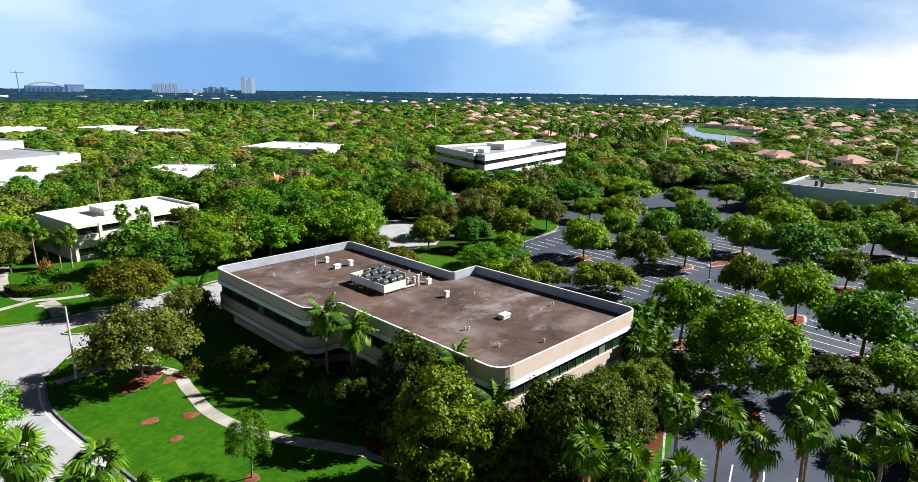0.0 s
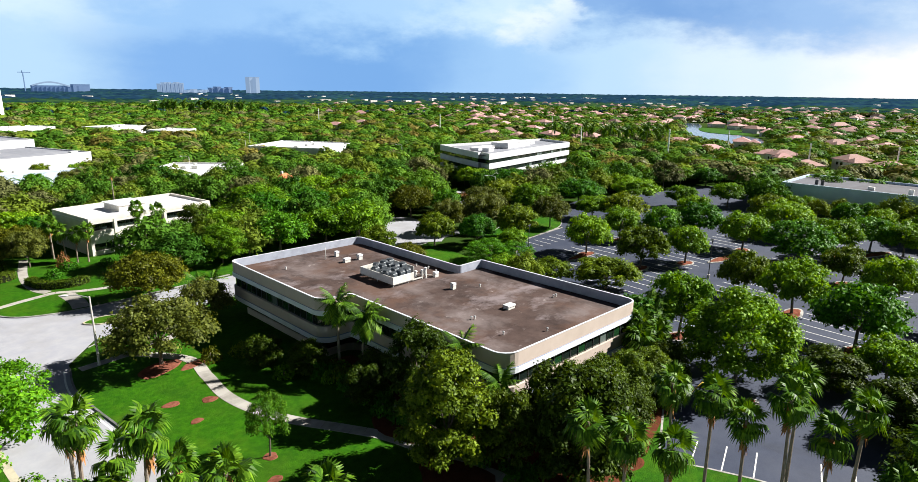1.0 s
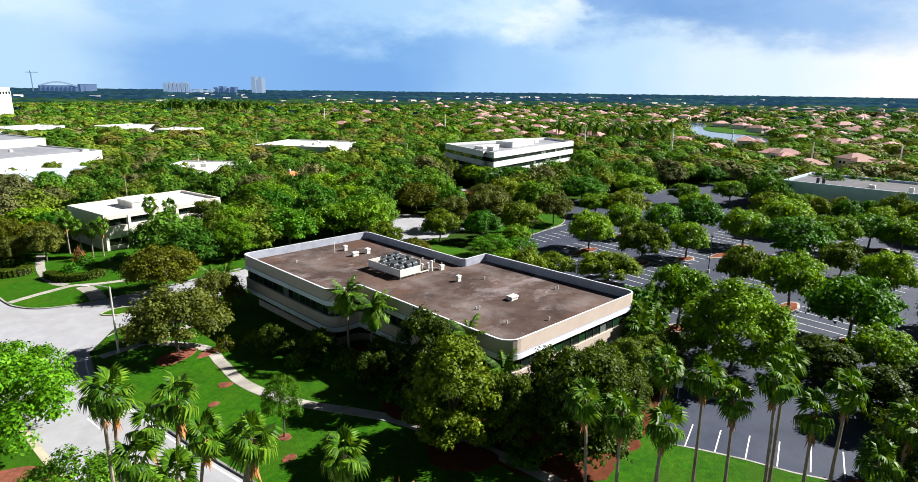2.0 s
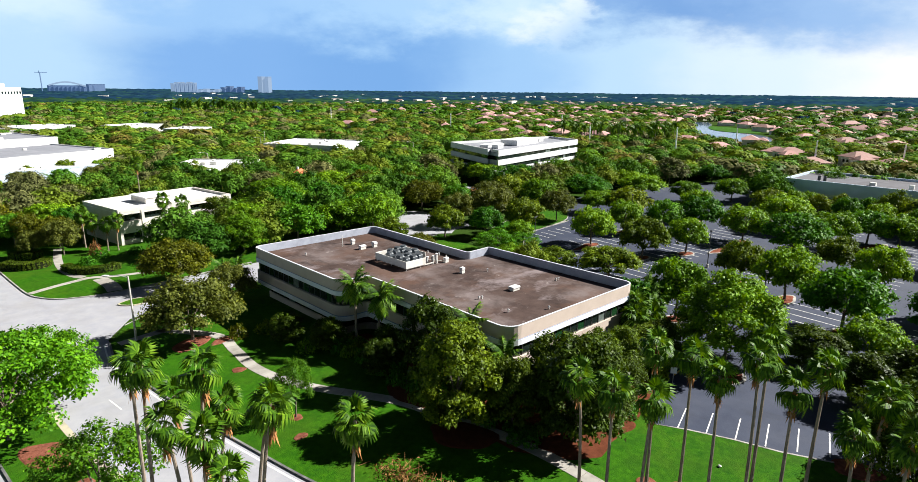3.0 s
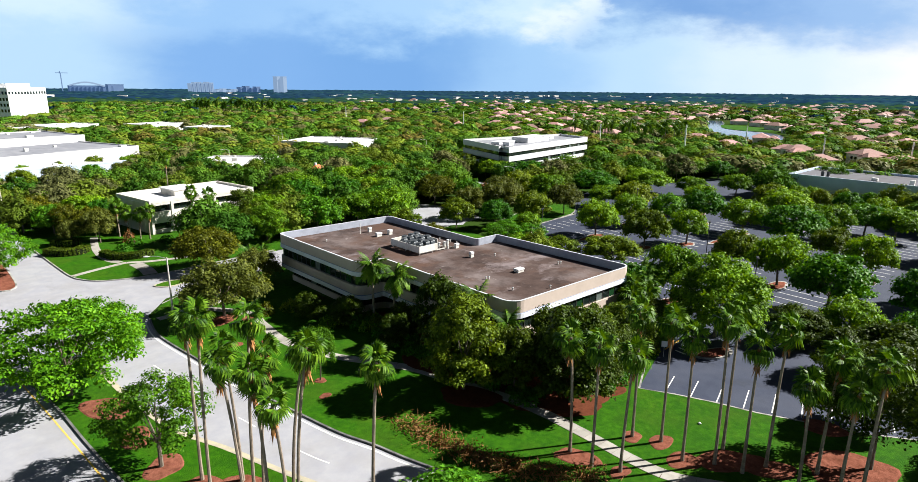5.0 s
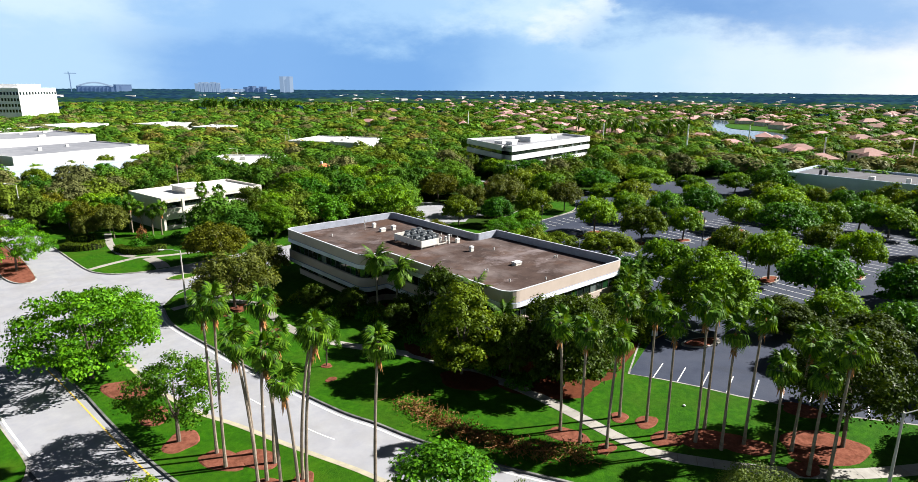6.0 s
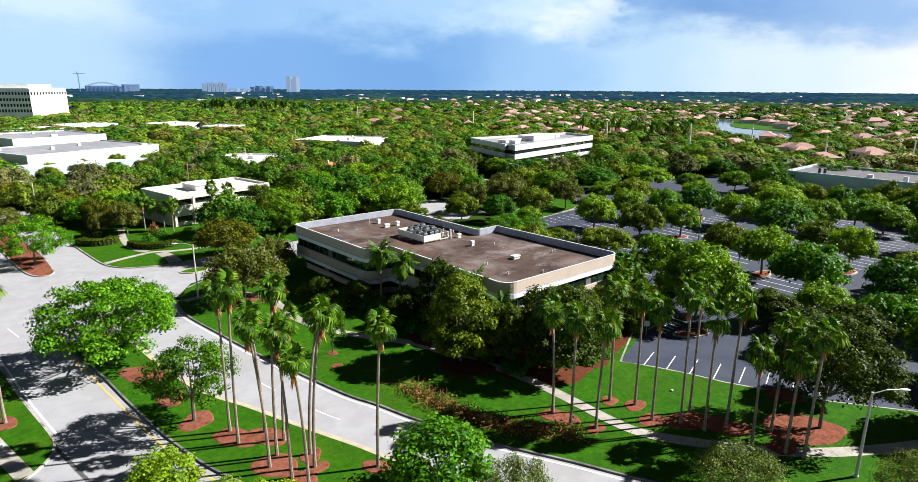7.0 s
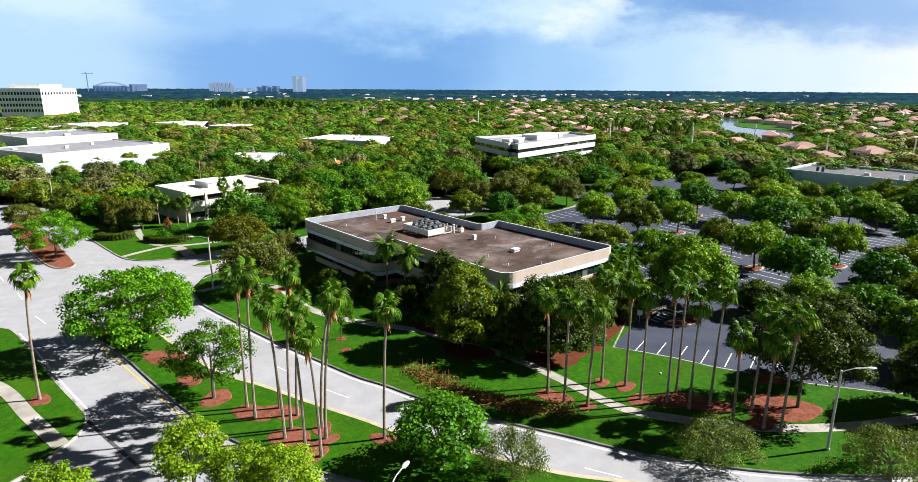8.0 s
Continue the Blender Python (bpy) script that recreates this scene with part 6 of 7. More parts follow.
def fan_palm(x, y, dx, dy, h, label, group, size=0.90, fronds=21):
    ob = thing("fan_palm", label, "palm", group, Matrix.Translation((x, y, Z_LAWN - 0.03)))
    part_mesh("trunk", palm_trunk(dx, dy, h), ob)
    r = random.Random(int(x * 13 + y * 7))
    part_mesh("dead_leaves", SKIRTS[r.randint(0, 1)], ob, Matrix.Translation((dx, dy, h - 0.2)) @ Matrix.Rotation(r.uniform(0, 6), 4, "Z"), "brown hanging dead leaves")
    for k in range(fronds):
        t = k / (fronds - 1)
        pitch = radians(74 - 124 * t + r.uniform(-20, 20))
        m = (Matrix.Translation((dx, dy, h - 0.15 + 0.25 * (1 - t))) @ Matrix.Rotation(k * 2.4 + r.uniform(-0.3, 0.3), 4, "Z") @ Matrix.Rotation(-pitch, 4, "Y")
             @ Matrix.Rotation(r.uniform(-0.5, 0.5), 4, "X") @ Matrix.Scale(size * r.uniform(0.85, 1.12), 4))
        part_mesh("frond", FANS[min(3, int(t * 4))], ob, m)
    return ob


MEDIAN_PALMS = [(-34.9, 7.8, 0.2, 0.4, 14.8), (-35.3, 5.2, 0.3, -0.2, 16.2), (-32.5, 5.1, -0.5, 0.5, 12.9), (-35.1, -0.5, -0.6, 0.9, 14.1), (-33.7, 0.7, 0.5, -0.5, 17.0), (-31.9, 2.5, 0.7, -0.8, 13.0),
                (-34.5, -3.3, -0.4, 0.3, 14.2), (-31.4, -1.4, 1.0, -1.1, 14.1), (-32.2, -3.4, 0.9, -1.0, 15.4), (-34.2, -5.6, -0.5, 0.5, 12.4), (-28.1, -7.5, 0.4, -0.4, 14.2), (-50.4, 25.6, 0.6, -0.6, 14.5)]
for a in MEDIAN_PALMS:
    fan_palm(*a, "tall slender fan palm on the median in red mulch", "median palms", 0.84, 16)
LAWN_PALMS = [(-9.0, -13.4, -0.3, 0.4, 11.9), (-9.6, -16.1, 0.2, 0.1, 12.1), (-8.5, -18.4, 0.5, -0.2, 11.5), (-2.5, -16.5, 0.2, 0.3, 13.2), (-1.4, -19.0, 0.1, 0.1, 12.8), (-3.0, -21.8, 0.2, 0.2, 12.5), (-1.5, -24.2, 0.4, 0.4, 14.1),
              (1.5, -23.9, 0.5, 0.2, 14.1), (-1.0, -26.5, 0.3, 0.1, 12.3), (1.4, -27.8, 0.6, -0.1, 13.6), (-0.0, -30.8, 0.1, 0.3, 9.8), (3.5, -31.5, 0.3, -0.3, 11.8), (0.5, -33.7, 0.3, -0.1, 10.2), (0.9, -35.2, 0.5, -0.1, 12.6)]
for a in LAWN_PALMS:
    fan_palm(*a, "tall slender fan palm on the lawn in red mulch", "lawn palms", 0.92, 17)
for a in ((5.6, 99.5, -0.2, 0.2, 9.6), (8.4, 98.6, 0.4, -0.4, 9.0), (10.5, 126, 0, 0, 15), (-7.5, 103, -0.5, 0.5, 6.5), (-6.2, 101, 0.2, 0.1, 6.0), (-8.6, 107, 0, 0.4, 7.2), (-4.6, 100.0, 0.3, 0, 6.6), (-7.8, 111, 0.3, 0, 6.8)):
    fan_palm(*a, "fan palm before the white car deck", "palms by the car deck", 1.0, 20)


def feather(seed, droop, ln=2.9):
    r = random.Random(seed)
    v, f = [], []
    n = 20

    def at(t):
        return Vector((ln * t * (1 - 0.18 * droop * t), 0, ln * (0.28 * t - droop * 0.75 * t * t)))

    for k in range(n):
        t = 0.1 + 0.9 * k / n
        p, q = at(t), at(min(1, t + 0.9 / n))
        i = len(v)
        v.extend((p + Vector((0, -0.025, 0)), q + Vector((0, -0.02, 0)), q + Vector((0, 0.02, 0)), p + Vector((0, 0.025, 0))))
        f.append((i, i + 1, i + 2, i + 3))
        le = 0.75 * math.sin(math.pi * (0.15 + 0.8 * t)) + 0.15
        for s in (-1, 1):
            i = len(v)
            tip = q + Vector((0.25, s * le * 0.75, -le * r.uniform(0.45, 0.8)))
            v.extend((p, q, tip + Vector((0.05, 0, 0)), p.lerp(tip, 0.5) + Vector((-0.03, 0, 0.08))))
            f.append((i, i + 1, i + 2, i + 3))
    return mixed_mesh("frond", [tuple(p) for p in v], f, "palm")


FEATHERS = [feather(41, 0.5), feather(42, 0.95), feather(43, 1.35)]


def feather_palm(x, y, dx, dy, h, label, size=1.0, fronds=18):
    ob = thing("feather_palm", label, "palm", "feather palms", Matrix.Translation((x, y, Z_LAWN - 0.03)))
    part_mesh("trunk", palm_trunk(dx, dy, h, 0.2, 0.13), ob)
    r = random.Random(int(x * 17 + y * 3))
    for k in range(fronds):
        t = k / (fronds - 1)
        m = (Matrix.Translation((dx, dy, h - 0.1)) @ Matrix.Rotation(k * 2.4 + r.uniform(-0.3, 0.3), 4, "Z") @ Matrix.Rotation(-radians(48 - 110 * t + r.uniform(-12, 12)), 4, "Y") @ Matrix.Scale(size * r.uniform(0.85, 1.1), 4))
        part_mesh("frond", FEATHERS[min(2, int(t * 3))], ob, m)


for a in ((-1.3, 25.2, 0.3, 0.5, 8.9), (-0.8, 21.3, 0.2, -0.3, 8.2)):
    feather_palm(*a, "feathery palm against the office facade", 1.02, 32)
for a in ((-0.5, 58.0, 0, 0, 4.6), (-1.6, 60.2, 0, 0, 4.0), (-1.2, 0.6, 0, 0, 6.8), (1.0, 7.2, 0, 0, 8.0), (29.5, -2.4, -0.3, 0.2, 5.6), (27.6, -3.2, 0, 0.2, 4.6), (31, -0.6, 0, 0, 6.3), (8.5, -5.5, 0, 0, 4.2)):
    feather_palm(*a, "low feathery palm beside the office building", 1.0, 16)
for a in ((23.4, -2.6, 0.1, 0, 4.2), (25.4, -1.8, 0.2, 0.2, 5.6), (26.6, -3.4, 0, 0, 4.4)):
    fan_palm(*a, "bushy fan palm at the corner of the lit facade", "corner palms", 1.35, 24)
# a row of palms and groves far off
pr = random.Random(9)
for k in range(26):
    t = k / 25
    feather_palm(245 + 75 * t + pr.uniform(-3, 3), 650 - 60 * t + pr.uniform(-6, 6), 0, 0, pr.uniform(15, 19), "far tall palm in a row", 2.3, 9)
for k in range(42):
    feather_palm(300 + pr.uniform(-14, 22), 120 + pr.uniform(-8, 60), 0, 0, pr.uniform(10, 15), "tall palm of a grove before the houses", 1.5, 10)
for k in range(16):
    feather_palm(-20 + pr.uniform(-8, 60), 190 + pr.uniform(-8, 12), 0, 0, pr.uniform(4, 7), "palm before the white warehouse", 1.2, 10)

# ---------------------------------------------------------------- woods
# point on the camera path; woods are spread and cleared to suit its view
VIEW_FROM = Vector((-50, -38))
# strips kept treeless so the camera sees houses, lake, poles and low buildings: place, half width, length towards the
# camera, length beyond
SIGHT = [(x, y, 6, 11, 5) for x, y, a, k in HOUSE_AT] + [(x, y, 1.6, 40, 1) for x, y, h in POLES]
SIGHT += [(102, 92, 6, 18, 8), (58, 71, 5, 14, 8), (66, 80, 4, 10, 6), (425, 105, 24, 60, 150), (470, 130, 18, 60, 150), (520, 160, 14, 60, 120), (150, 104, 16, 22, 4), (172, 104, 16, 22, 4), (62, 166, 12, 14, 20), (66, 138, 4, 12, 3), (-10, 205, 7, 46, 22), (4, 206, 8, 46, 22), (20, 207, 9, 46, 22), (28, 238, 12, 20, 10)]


BACK_YARD = [(34, 26), (62, 28), (92, 42), (104, 54), (112, 94), (98, 106), (84, 84), (62, 90), (50, 74), (34, 66)]


def blocked(x, y):
    if in_poly(x, y, BACK_YARD):
        return True
    if in_poly(x, y, ROAD_P) or in_poly(x, y, LOT_P):
        return True
    if -60 < x < 34 and y < 76:
        return True
    if -27 < x < -1 and 70 < y < 122:
        return True
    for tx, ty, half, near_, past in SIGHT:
        d = Vector((VIEW_FROM.x - tx, VIEW_FROM.y - ty))
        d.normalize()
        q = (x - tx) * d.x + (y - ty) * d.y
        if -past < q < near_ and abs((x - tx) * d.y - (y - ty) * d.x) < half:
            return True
    for cx, cy, rr in CLEAR:
        if (x - cx) ** 2 + (y - cy) ** 2 < rr * rr:
            return True
    return False


def grown(poly, d):
    c = Vector((sum(p[0] for p in poly) / len(poly), sum(p[1] for p in poly) / len(poly)))
    return [tuple(Vector(p) + (Vector(p) - c).normalized() * d) for p in poly]


ROAD_P, LOT_P = grown(ROAD, 1), grown(LOT, 3)
CLEAR = [(8, 113, 19), (24, 117, 19), (150, 120, 26), (165, 122, 26), (180, 122, 24), (160, -5, 20), (168, -25, 24), (170, -48, 24), (18, 243, 28), (30, 260, 30), (-8, 250, 20), (14, 212, 10), (26, 214, 9),
         (20, 315, 26), (38, 320, 22), (58, 180, 17), (140, 222, 20), (140, 245, 22), (135, 262, 16), (80, 470, 24), (136, 446, 22), (148, 388, 18), (108, 105, 9), (104, 96, 8), (66, 68, 8), (58, 72, 8), (52, 66, 7)]
CLEAR += [(2, 97, 9), (140, 95, 9), (155, 95, 9), (170, 95, 9), (185, 97, 9), (101, 92, 9)]
CLEAR += [(x, y, 8) for x, y in house_spots]
CLEAR += [(x, y, r * 0.9) for x, y, h, r in LOT_TREES + BACK_TREES + STORE_TREES + WOOD_NEAR + WEST_TREES]
wr = random.Random(77)
taken = {}


def free(x, y, d):
    i, j = int(x // 10), int(y // 10)
    for a in range(i - 1, i + 2):
        for b in range(j - 1, j + 2):
            for px, py in taken.get((a, b), ()):
                if (px - x) ** 2 + (py - y) ** 2 < d * d:
                    return False
    taken.setdefault((i, j), []).append((x, y))
    return True


count = 0
for _ in range(9000):
    a, rr = radians(wr.uniform(-2, 86)), math.sqrt(wr.uniform(105 ** 2, 245 ** 2))
    x, y = VIEW_FROM.x + rr * math.cos(a), VIEW_FROM.y + rr * math.sin(a)
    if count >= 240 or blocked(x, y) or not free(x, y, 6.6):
        continue
    count += 1
    r = wr.choice((4.2, 5.2, 6.2, 7.2, 8.2)) * wr.uniform(0.9, 1.1)
    left = y - VIEW_FROM.y > 1.2 * (x - VIEW_FROM.x)
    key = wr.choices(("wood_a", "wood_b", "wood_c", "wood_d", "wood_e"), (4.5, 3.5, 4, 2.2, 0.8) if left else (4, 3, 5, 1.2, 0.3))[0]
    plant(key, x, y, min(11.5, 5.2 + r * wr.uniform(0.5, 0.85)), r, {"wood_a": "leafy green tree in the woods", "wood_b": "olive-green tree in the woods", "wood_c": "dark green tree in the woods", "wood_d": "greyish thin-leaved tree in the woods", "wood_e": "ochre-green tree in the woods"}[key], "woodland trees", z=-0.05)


def woods(name, rings, label):
    """Far trees as one mesh of many small clumps; each ring: r0, r1, how many, clumps each, crown radius, height, materials."""
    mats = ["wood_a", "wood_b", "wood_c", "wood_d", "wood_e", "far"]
    V, F, K = [], [], []
    base = 0
    r = np.random.default_rng(5)
    for r0, r1, n, cl, cr_, hh, wts, gap in rings:
        k = 0
        tries = 0
        while k < n and tries < n * 6:
            tries += 1
            a, d = radians(r.uniform(-6, 92)), math.sqrt(r.uniform(r0 ** 2, r1 ** 2))
            x, y = VIEW_FROM.x + d * math.cos(a), VIEW_FROM.y + d * math.sin(a)
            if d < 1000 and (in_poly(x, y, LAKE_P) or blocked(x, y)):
                continue
            if gap and noise.noise(Vector((x * 0.006, y * 0.006, 0.3))) > gap:
                continue
            k += 1
            rad, h = cr_ * r.uniform(0.65, 1.3), hh * r.uniform(0.7, 1.15)
            u = r.normal(size=(cl, 3))
            u /= np.linalg.norm(u, axis=1, keepdims=True)
            u[:, 2] = np.abs(u[:, 2])
            c = u * np.array([rad, rad, h * 0.55]) * r.uniform(0.75, 1.05, (cl, 1)) + np.array([x, y, h * 0.42])
            up = 0.45 if d < 1150 else 2.2
            nn = u + r.normal(size=(cl, 3)) * 0.2 + np.array([0, 0, up])
            nn /= np.linalg.norm(nn, axis=1, keepdims=True)
            v, f = leaf_tris(c, nn, r.uniform(0.7, 1.3, cl) * rad * 2.1 / math.sqrt(cl), int(r.integers(1e9)))
            V.append(v)
            F.append(f + base)
            base += len(v)
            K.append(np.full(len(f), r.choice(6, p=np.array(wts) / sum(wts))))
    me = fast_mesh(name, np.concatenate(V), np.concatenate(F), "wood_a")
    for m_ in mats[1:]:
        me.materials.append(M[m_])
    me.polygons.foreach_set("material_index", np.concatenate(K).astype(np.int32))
    me.update()
    return tagged(new(name, me), label, "woods", kind="stuff")


def far_canopy(name, r0, r1, steps, n, h, material, label):
    """Closed tree tops too far off to tell apart: one low, uneven sheet."""
    v, f = [], []
    for i in range(steps + 1):
        d = r0 * (r1 / r0) ** (i / steps)
        for j in range(n + 1):
            a = radians(-8 + 102 * j / n)
            x, y = VIEW_FROM.x + d * math.cos(a), VIEW_FROM.y + d * math.sin(a)
            z = h * (0.70 + 0.6 * noise.noise(Vector((x * 0.006, y * 0.006, 1.7))) + 0.9 * noise.noise(Vector((x * 0.05, y * 0.05, 4.1))))
            v.append((x, y, max(0.2, z if 0 < i else 0.2)))
    for i in range(steps):
        for j in range(n):
            k = i * (n + 1) + j
            f.append((k, k + n + 1, k + n + 2, k + 1))
    me = fast_mesh(name, v, f, material)
    me.polygons.foreach_set("use_smooth", [True] * len(f))
    return tagged(new(name, me), label, "woods", kind="stuff")


LAKE_P = [(p.x, p.y) for p in LAKE]
woods("woods", [(235, 400, 900, 250, 6.0, 7.6, (3, 4, 4, 2.2, 1.2, 0), 0), (400, 700, 1650, 130, 6.8, 6.8, (3, 4, 5, 2.2, 0.8, 0), 0)], "mixed green woods between distant houses")
woods("woods", [(680, 1250, 2600, 48, 8.6, 6.6, (2, 3, 6, 1.6, 0.3, 0.3), 0.42)], "far dark woods of the plain")
far_canopy("distant_woods", 1150, 1620, 26, 620, 6.0, "far_green", "woods beyond the suburb, some haze blue in their colour")
far_canopy("distant_woods", 1500, 5200, 44, 520, 7.5, "far", "woods reaching the horizon, haze blue in their colour")

# ---------------------------------------------------------------- beds, shrubs, lamps


def blob(x, y, rx, ry, seed, turn=0.0, n=22, wob=0.14):
    r = random.Random(seed)
    ph = [r.uniform(0, 6.28) for _ in range(3)]
    out = []
    for k in range(n):
        a = 2 * math.pi * k / n
        q = 1 + wob * (math.sin(2 * a + ph[0]) * 0.6 + math.sin(3 * a + ph[1]) * 0.5 + math.sin(5 * a + ph[2]) * 0.3)
        px, py = rx * q * math.cos(a), ry * q * math.sin(a)
        out.append((x + px * math.cos(turn) - py * math.sin(turn), y + px * math.sin(turn) + py * math.cos(turn)))
    return out


def bed(x, y, rx, ry, seed, turn=0.0, material="mulch", z=Z_LAWN, label="red mulch bed in the grass"):
    """A low mound of mulch."""
    ring = blob(x, y, rx, ry, seed, turn)
    bm = bmesh.new()
    lo = [bm.verts.new((p[0], p[1], z - 0.05)) for p in ring]
    mid_ = [bm.verts.new((x + (p[0] - x) * 0.86, y + (p[1] - y) * 0.86, z + 0.05)) for p in ring]
    c = bm.verts.new((x, y, z + 0.09))
    n = len(ring)
    for i in range(n):
        j = (i + 1) % n
        bm.faces.new((lo[i], lo[j], mid_[j], mid_[i]))
        bm.faces.new((mid_[i], mid_[j], c))
    return tagged(part("mulch_bed", bm, material), label, "mulch bed", kind="structure")


for i, (x, y, rx, ry, t) in enumerate((
        (-35.1, 6.4, 2.6, 1.6, 2.0), (-32.6, 4.2, 2.4, 1.6, 2.0), (-34.6, -0.6, 2.6, 1.8, 2.2), (-34.4, -4.4, 1.9, 1.6, 0.5), (-31.5, -1.6, 1.4, 1.1, 1.0), (-32.2, -3.6, 1.3, 1.0, 0.0), (-28.2, -7.3, 1.6, 1.0, 2.0),
        (-50.4, 25.6, 1.6, 1.2, 1.6), (-36.4, 12.2, 2.2, 1.7, 1.0), (-36.5, 18.9, 2.2, 1.6, 1.0), (-36.5, 27, 2.2, 3.5, 0.2))):
    bed(x, y, rx, ry, 40 + i, t)
for i, (x, y, rx, ry, t) in enumerate((
        (-9.2, -14.4, 2.5, 1.3, -1.3), (-8.5, -18.4, 1.2, 0.9, 0), (-2.5, -16.5, 1.2, 1.0, 0), (-1.4, -19, 1.5, 1.2, 0), (-2.9, -21.9, 1.9, 1.4, -0.8), (0.1, -25.2, 3.6, 1.9, -0.7), (1.3, -28.2, 2.5, 1.6, -0.8),
        (6.3, -33.6, 4.8, 3.0, -0.8), (1.2, -33.2, 1.8, 1.2, -0.7), (-16, 42.2, 2.9, 2.0, 0.2), (-12.6, 40.2, 1.8, 1.0, 0.2), (-15.6, 30.4, 0.9, 0.8, 0), (-18.7, 27.1, 0.7, 0.6, 0), (-19, 32.4, 1.0, 0.7, 0), (-17.1, 15.8, 0.8, 0.7, 0),
        (-18.8, 12.4, 0.8, 0.6, 0), (-7.6, 0.6, 4.2, 2.4, -1.2), (-0.9, -8.4, 4.6, 1.9, -0.6), (3.6, -9.8, 3.0, 1.5, -0.5), (-5.6, 10.4, 4.0, 2.0, 1.4), (12.6, -30.2, 1.6, 2.4, 0.4))):
    # four beds near the building have tree shade put into their mulch colour
    bed(x, y, rx, ry, 70 + i, t, "shade_joint_soil" if i in (16, 17, 18, 19) else "mulch", label="mulch bed under trees, their shade in its colour" if i in (16, 17, 18, 19) else "red mulch bed in the grass")
# broad bed in the shade-darkened mulch, to dim the ground at the corner
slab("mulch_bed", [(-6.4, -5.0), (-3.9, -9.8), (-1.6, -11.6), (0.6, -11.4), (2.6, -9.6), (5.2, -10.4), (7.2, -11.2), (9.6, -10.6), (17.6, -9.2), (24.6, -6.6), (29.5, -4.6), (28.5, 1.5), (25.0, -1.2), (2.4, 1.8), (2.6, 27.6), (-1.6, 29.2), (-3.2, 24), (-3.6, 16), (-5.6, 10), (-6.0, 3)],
     0, Z_LAWN + 0.006, "shade_joint_soil", "mulch under trees round the building, shade in its colour", "mulch bed")
# raised islands of the car park
for i, (x, y, h, r) in enumerate(LOT_TREES):
    ring = blob(x, y, 2.4 if i not in (8, 9) else 3.4, 1.5, 120 + i, -0.15, 24, 0.06)
    isl = slab("island", ring, -0.02, Z_LAWN, "kerb", "raised car park island with a kerb", "island")
    bed(x, y, 2.15 if i not in (8, 9) else 3.1, 1.25, 120 + i, -0.15, "mulch", Z_LAWN + 0.004, "red mulch on a car park island")
for x, y, rx, ry, t in ((86, 6.2, 6, 1.2, -0.2), (67, 29.6, 5, 1.2, -0.1), (23.0, -15.0, 3.2, 1.4, -0.5), (112, -17.6, 6, 1.2, -0.4)):
    ring = blob(x, y, rx, ry, int(x), t, 24, 0.06)
    slab("island", ring, -0.02, Z_LAWN, "kerb", "raised car park island with a kerb", "island")
    bed(x, y, rx * 0.93, ry * 0.85, int(x), t, "mulch", Z_LAWN + 0.004, "red mulch on a car park island")
strip = curve_points([(61, 48), (66, 46.6), (78, 47), (90, 48.5), (103, 58), (96, 64), (74, 58), (60, 54)], 3, closed=True)
slab("lawn", strip, -0.02, Z_LAWN, "lawn", "grass strip beside the car park", "lawn")
kerb(strip, "kerb", True)
# painted bays: rows of lines on both sides of a spine
bay = mesh_of("bay_line", *box_data(-0.06, 0, 0, 0.06, 4.9, 0.006), "white")
row_no = 0
for y0, x0, x1, sides in ((45.6, 64, 88, (-1,)), (31, 58, 118, (-1, 1)), (14.2, 50, 136, (-1, 1)), (-3.4, 44, 134, (-1, 1)), (-19.6, 50, 118, (-1, 1)), (-36, 44, 108, (-1, 1))):
    row = tagged(new("bay_row"), "row of white painted parking bay lines", "road marking", kind="structure")
    k = x0
    while k < x1:
        y = y0 - 0.105 * (k - 66)
        if in_poly(k, y, LOT):
            for s in sides:
                part_mesh("bay_line", bay, row, Matrix.Translation((k, y, Z_ROAD + 0.008)) @ Matrix.Rotation(radians(-8) + (math.pi if s < 0 else 0), 4, "Z"))
        k += 2.74


def shrub_kind(seed, material, rad=1.0, h=1.1, n=420, leaf=0.11):
    r = np.random.default_rng(seed)
    u = r.normal(size=(n, 3))
    u /= np.linalg.norm(u, axis=1, keepdims=True)
    u[:, 2] = np.abs(u[:, 2])
    lump = 1 + 0.22 * np.sin(u[:, :1] * 5 + seed) * np.cos(u[:, 1:2] * 6)
    c = u * np.array([rad, rad, h]) * lump * r.uniform(0.8, 1.04, (n, 1))
    nn = u + r.normal(size=(n, 3)) * 0.5
    nn /= np.linalg.norm(nn, axis=1, keepdims=True)
    return fast_mesh("foliage", *leaf_cards(c, nn, leaf * r.uniform(0.7, 1.4, n), seed), material)


SHRUBS = {"c": shrub_kind(61, "leaf_c"), "a": shrub_kind(62, "leaf_a"), "e": shrub_kind(63, "leaf_e"), "b": shrub_kind(64, "leaf_b"), "r": shrub_kind(65, "dry")}
stem = mesh_of("stem", *box_data(-0.05, -0.05, 0, 0.05, 0.05, 0.7), "bark")


def shrub(k, x, y, r, h, label, group=""):
    ob = thing("shrub", label, "shrub", group, Matrix.LocRotScale((x, y, Z_LAWN - 0.05), Euler((0, 0, rng.uniform(0, 6))), (r, r, h / 1.1)))
    part_mesh("foliage", SHRUBS[k], ob)
    part_mesh("stem", stem, ob)


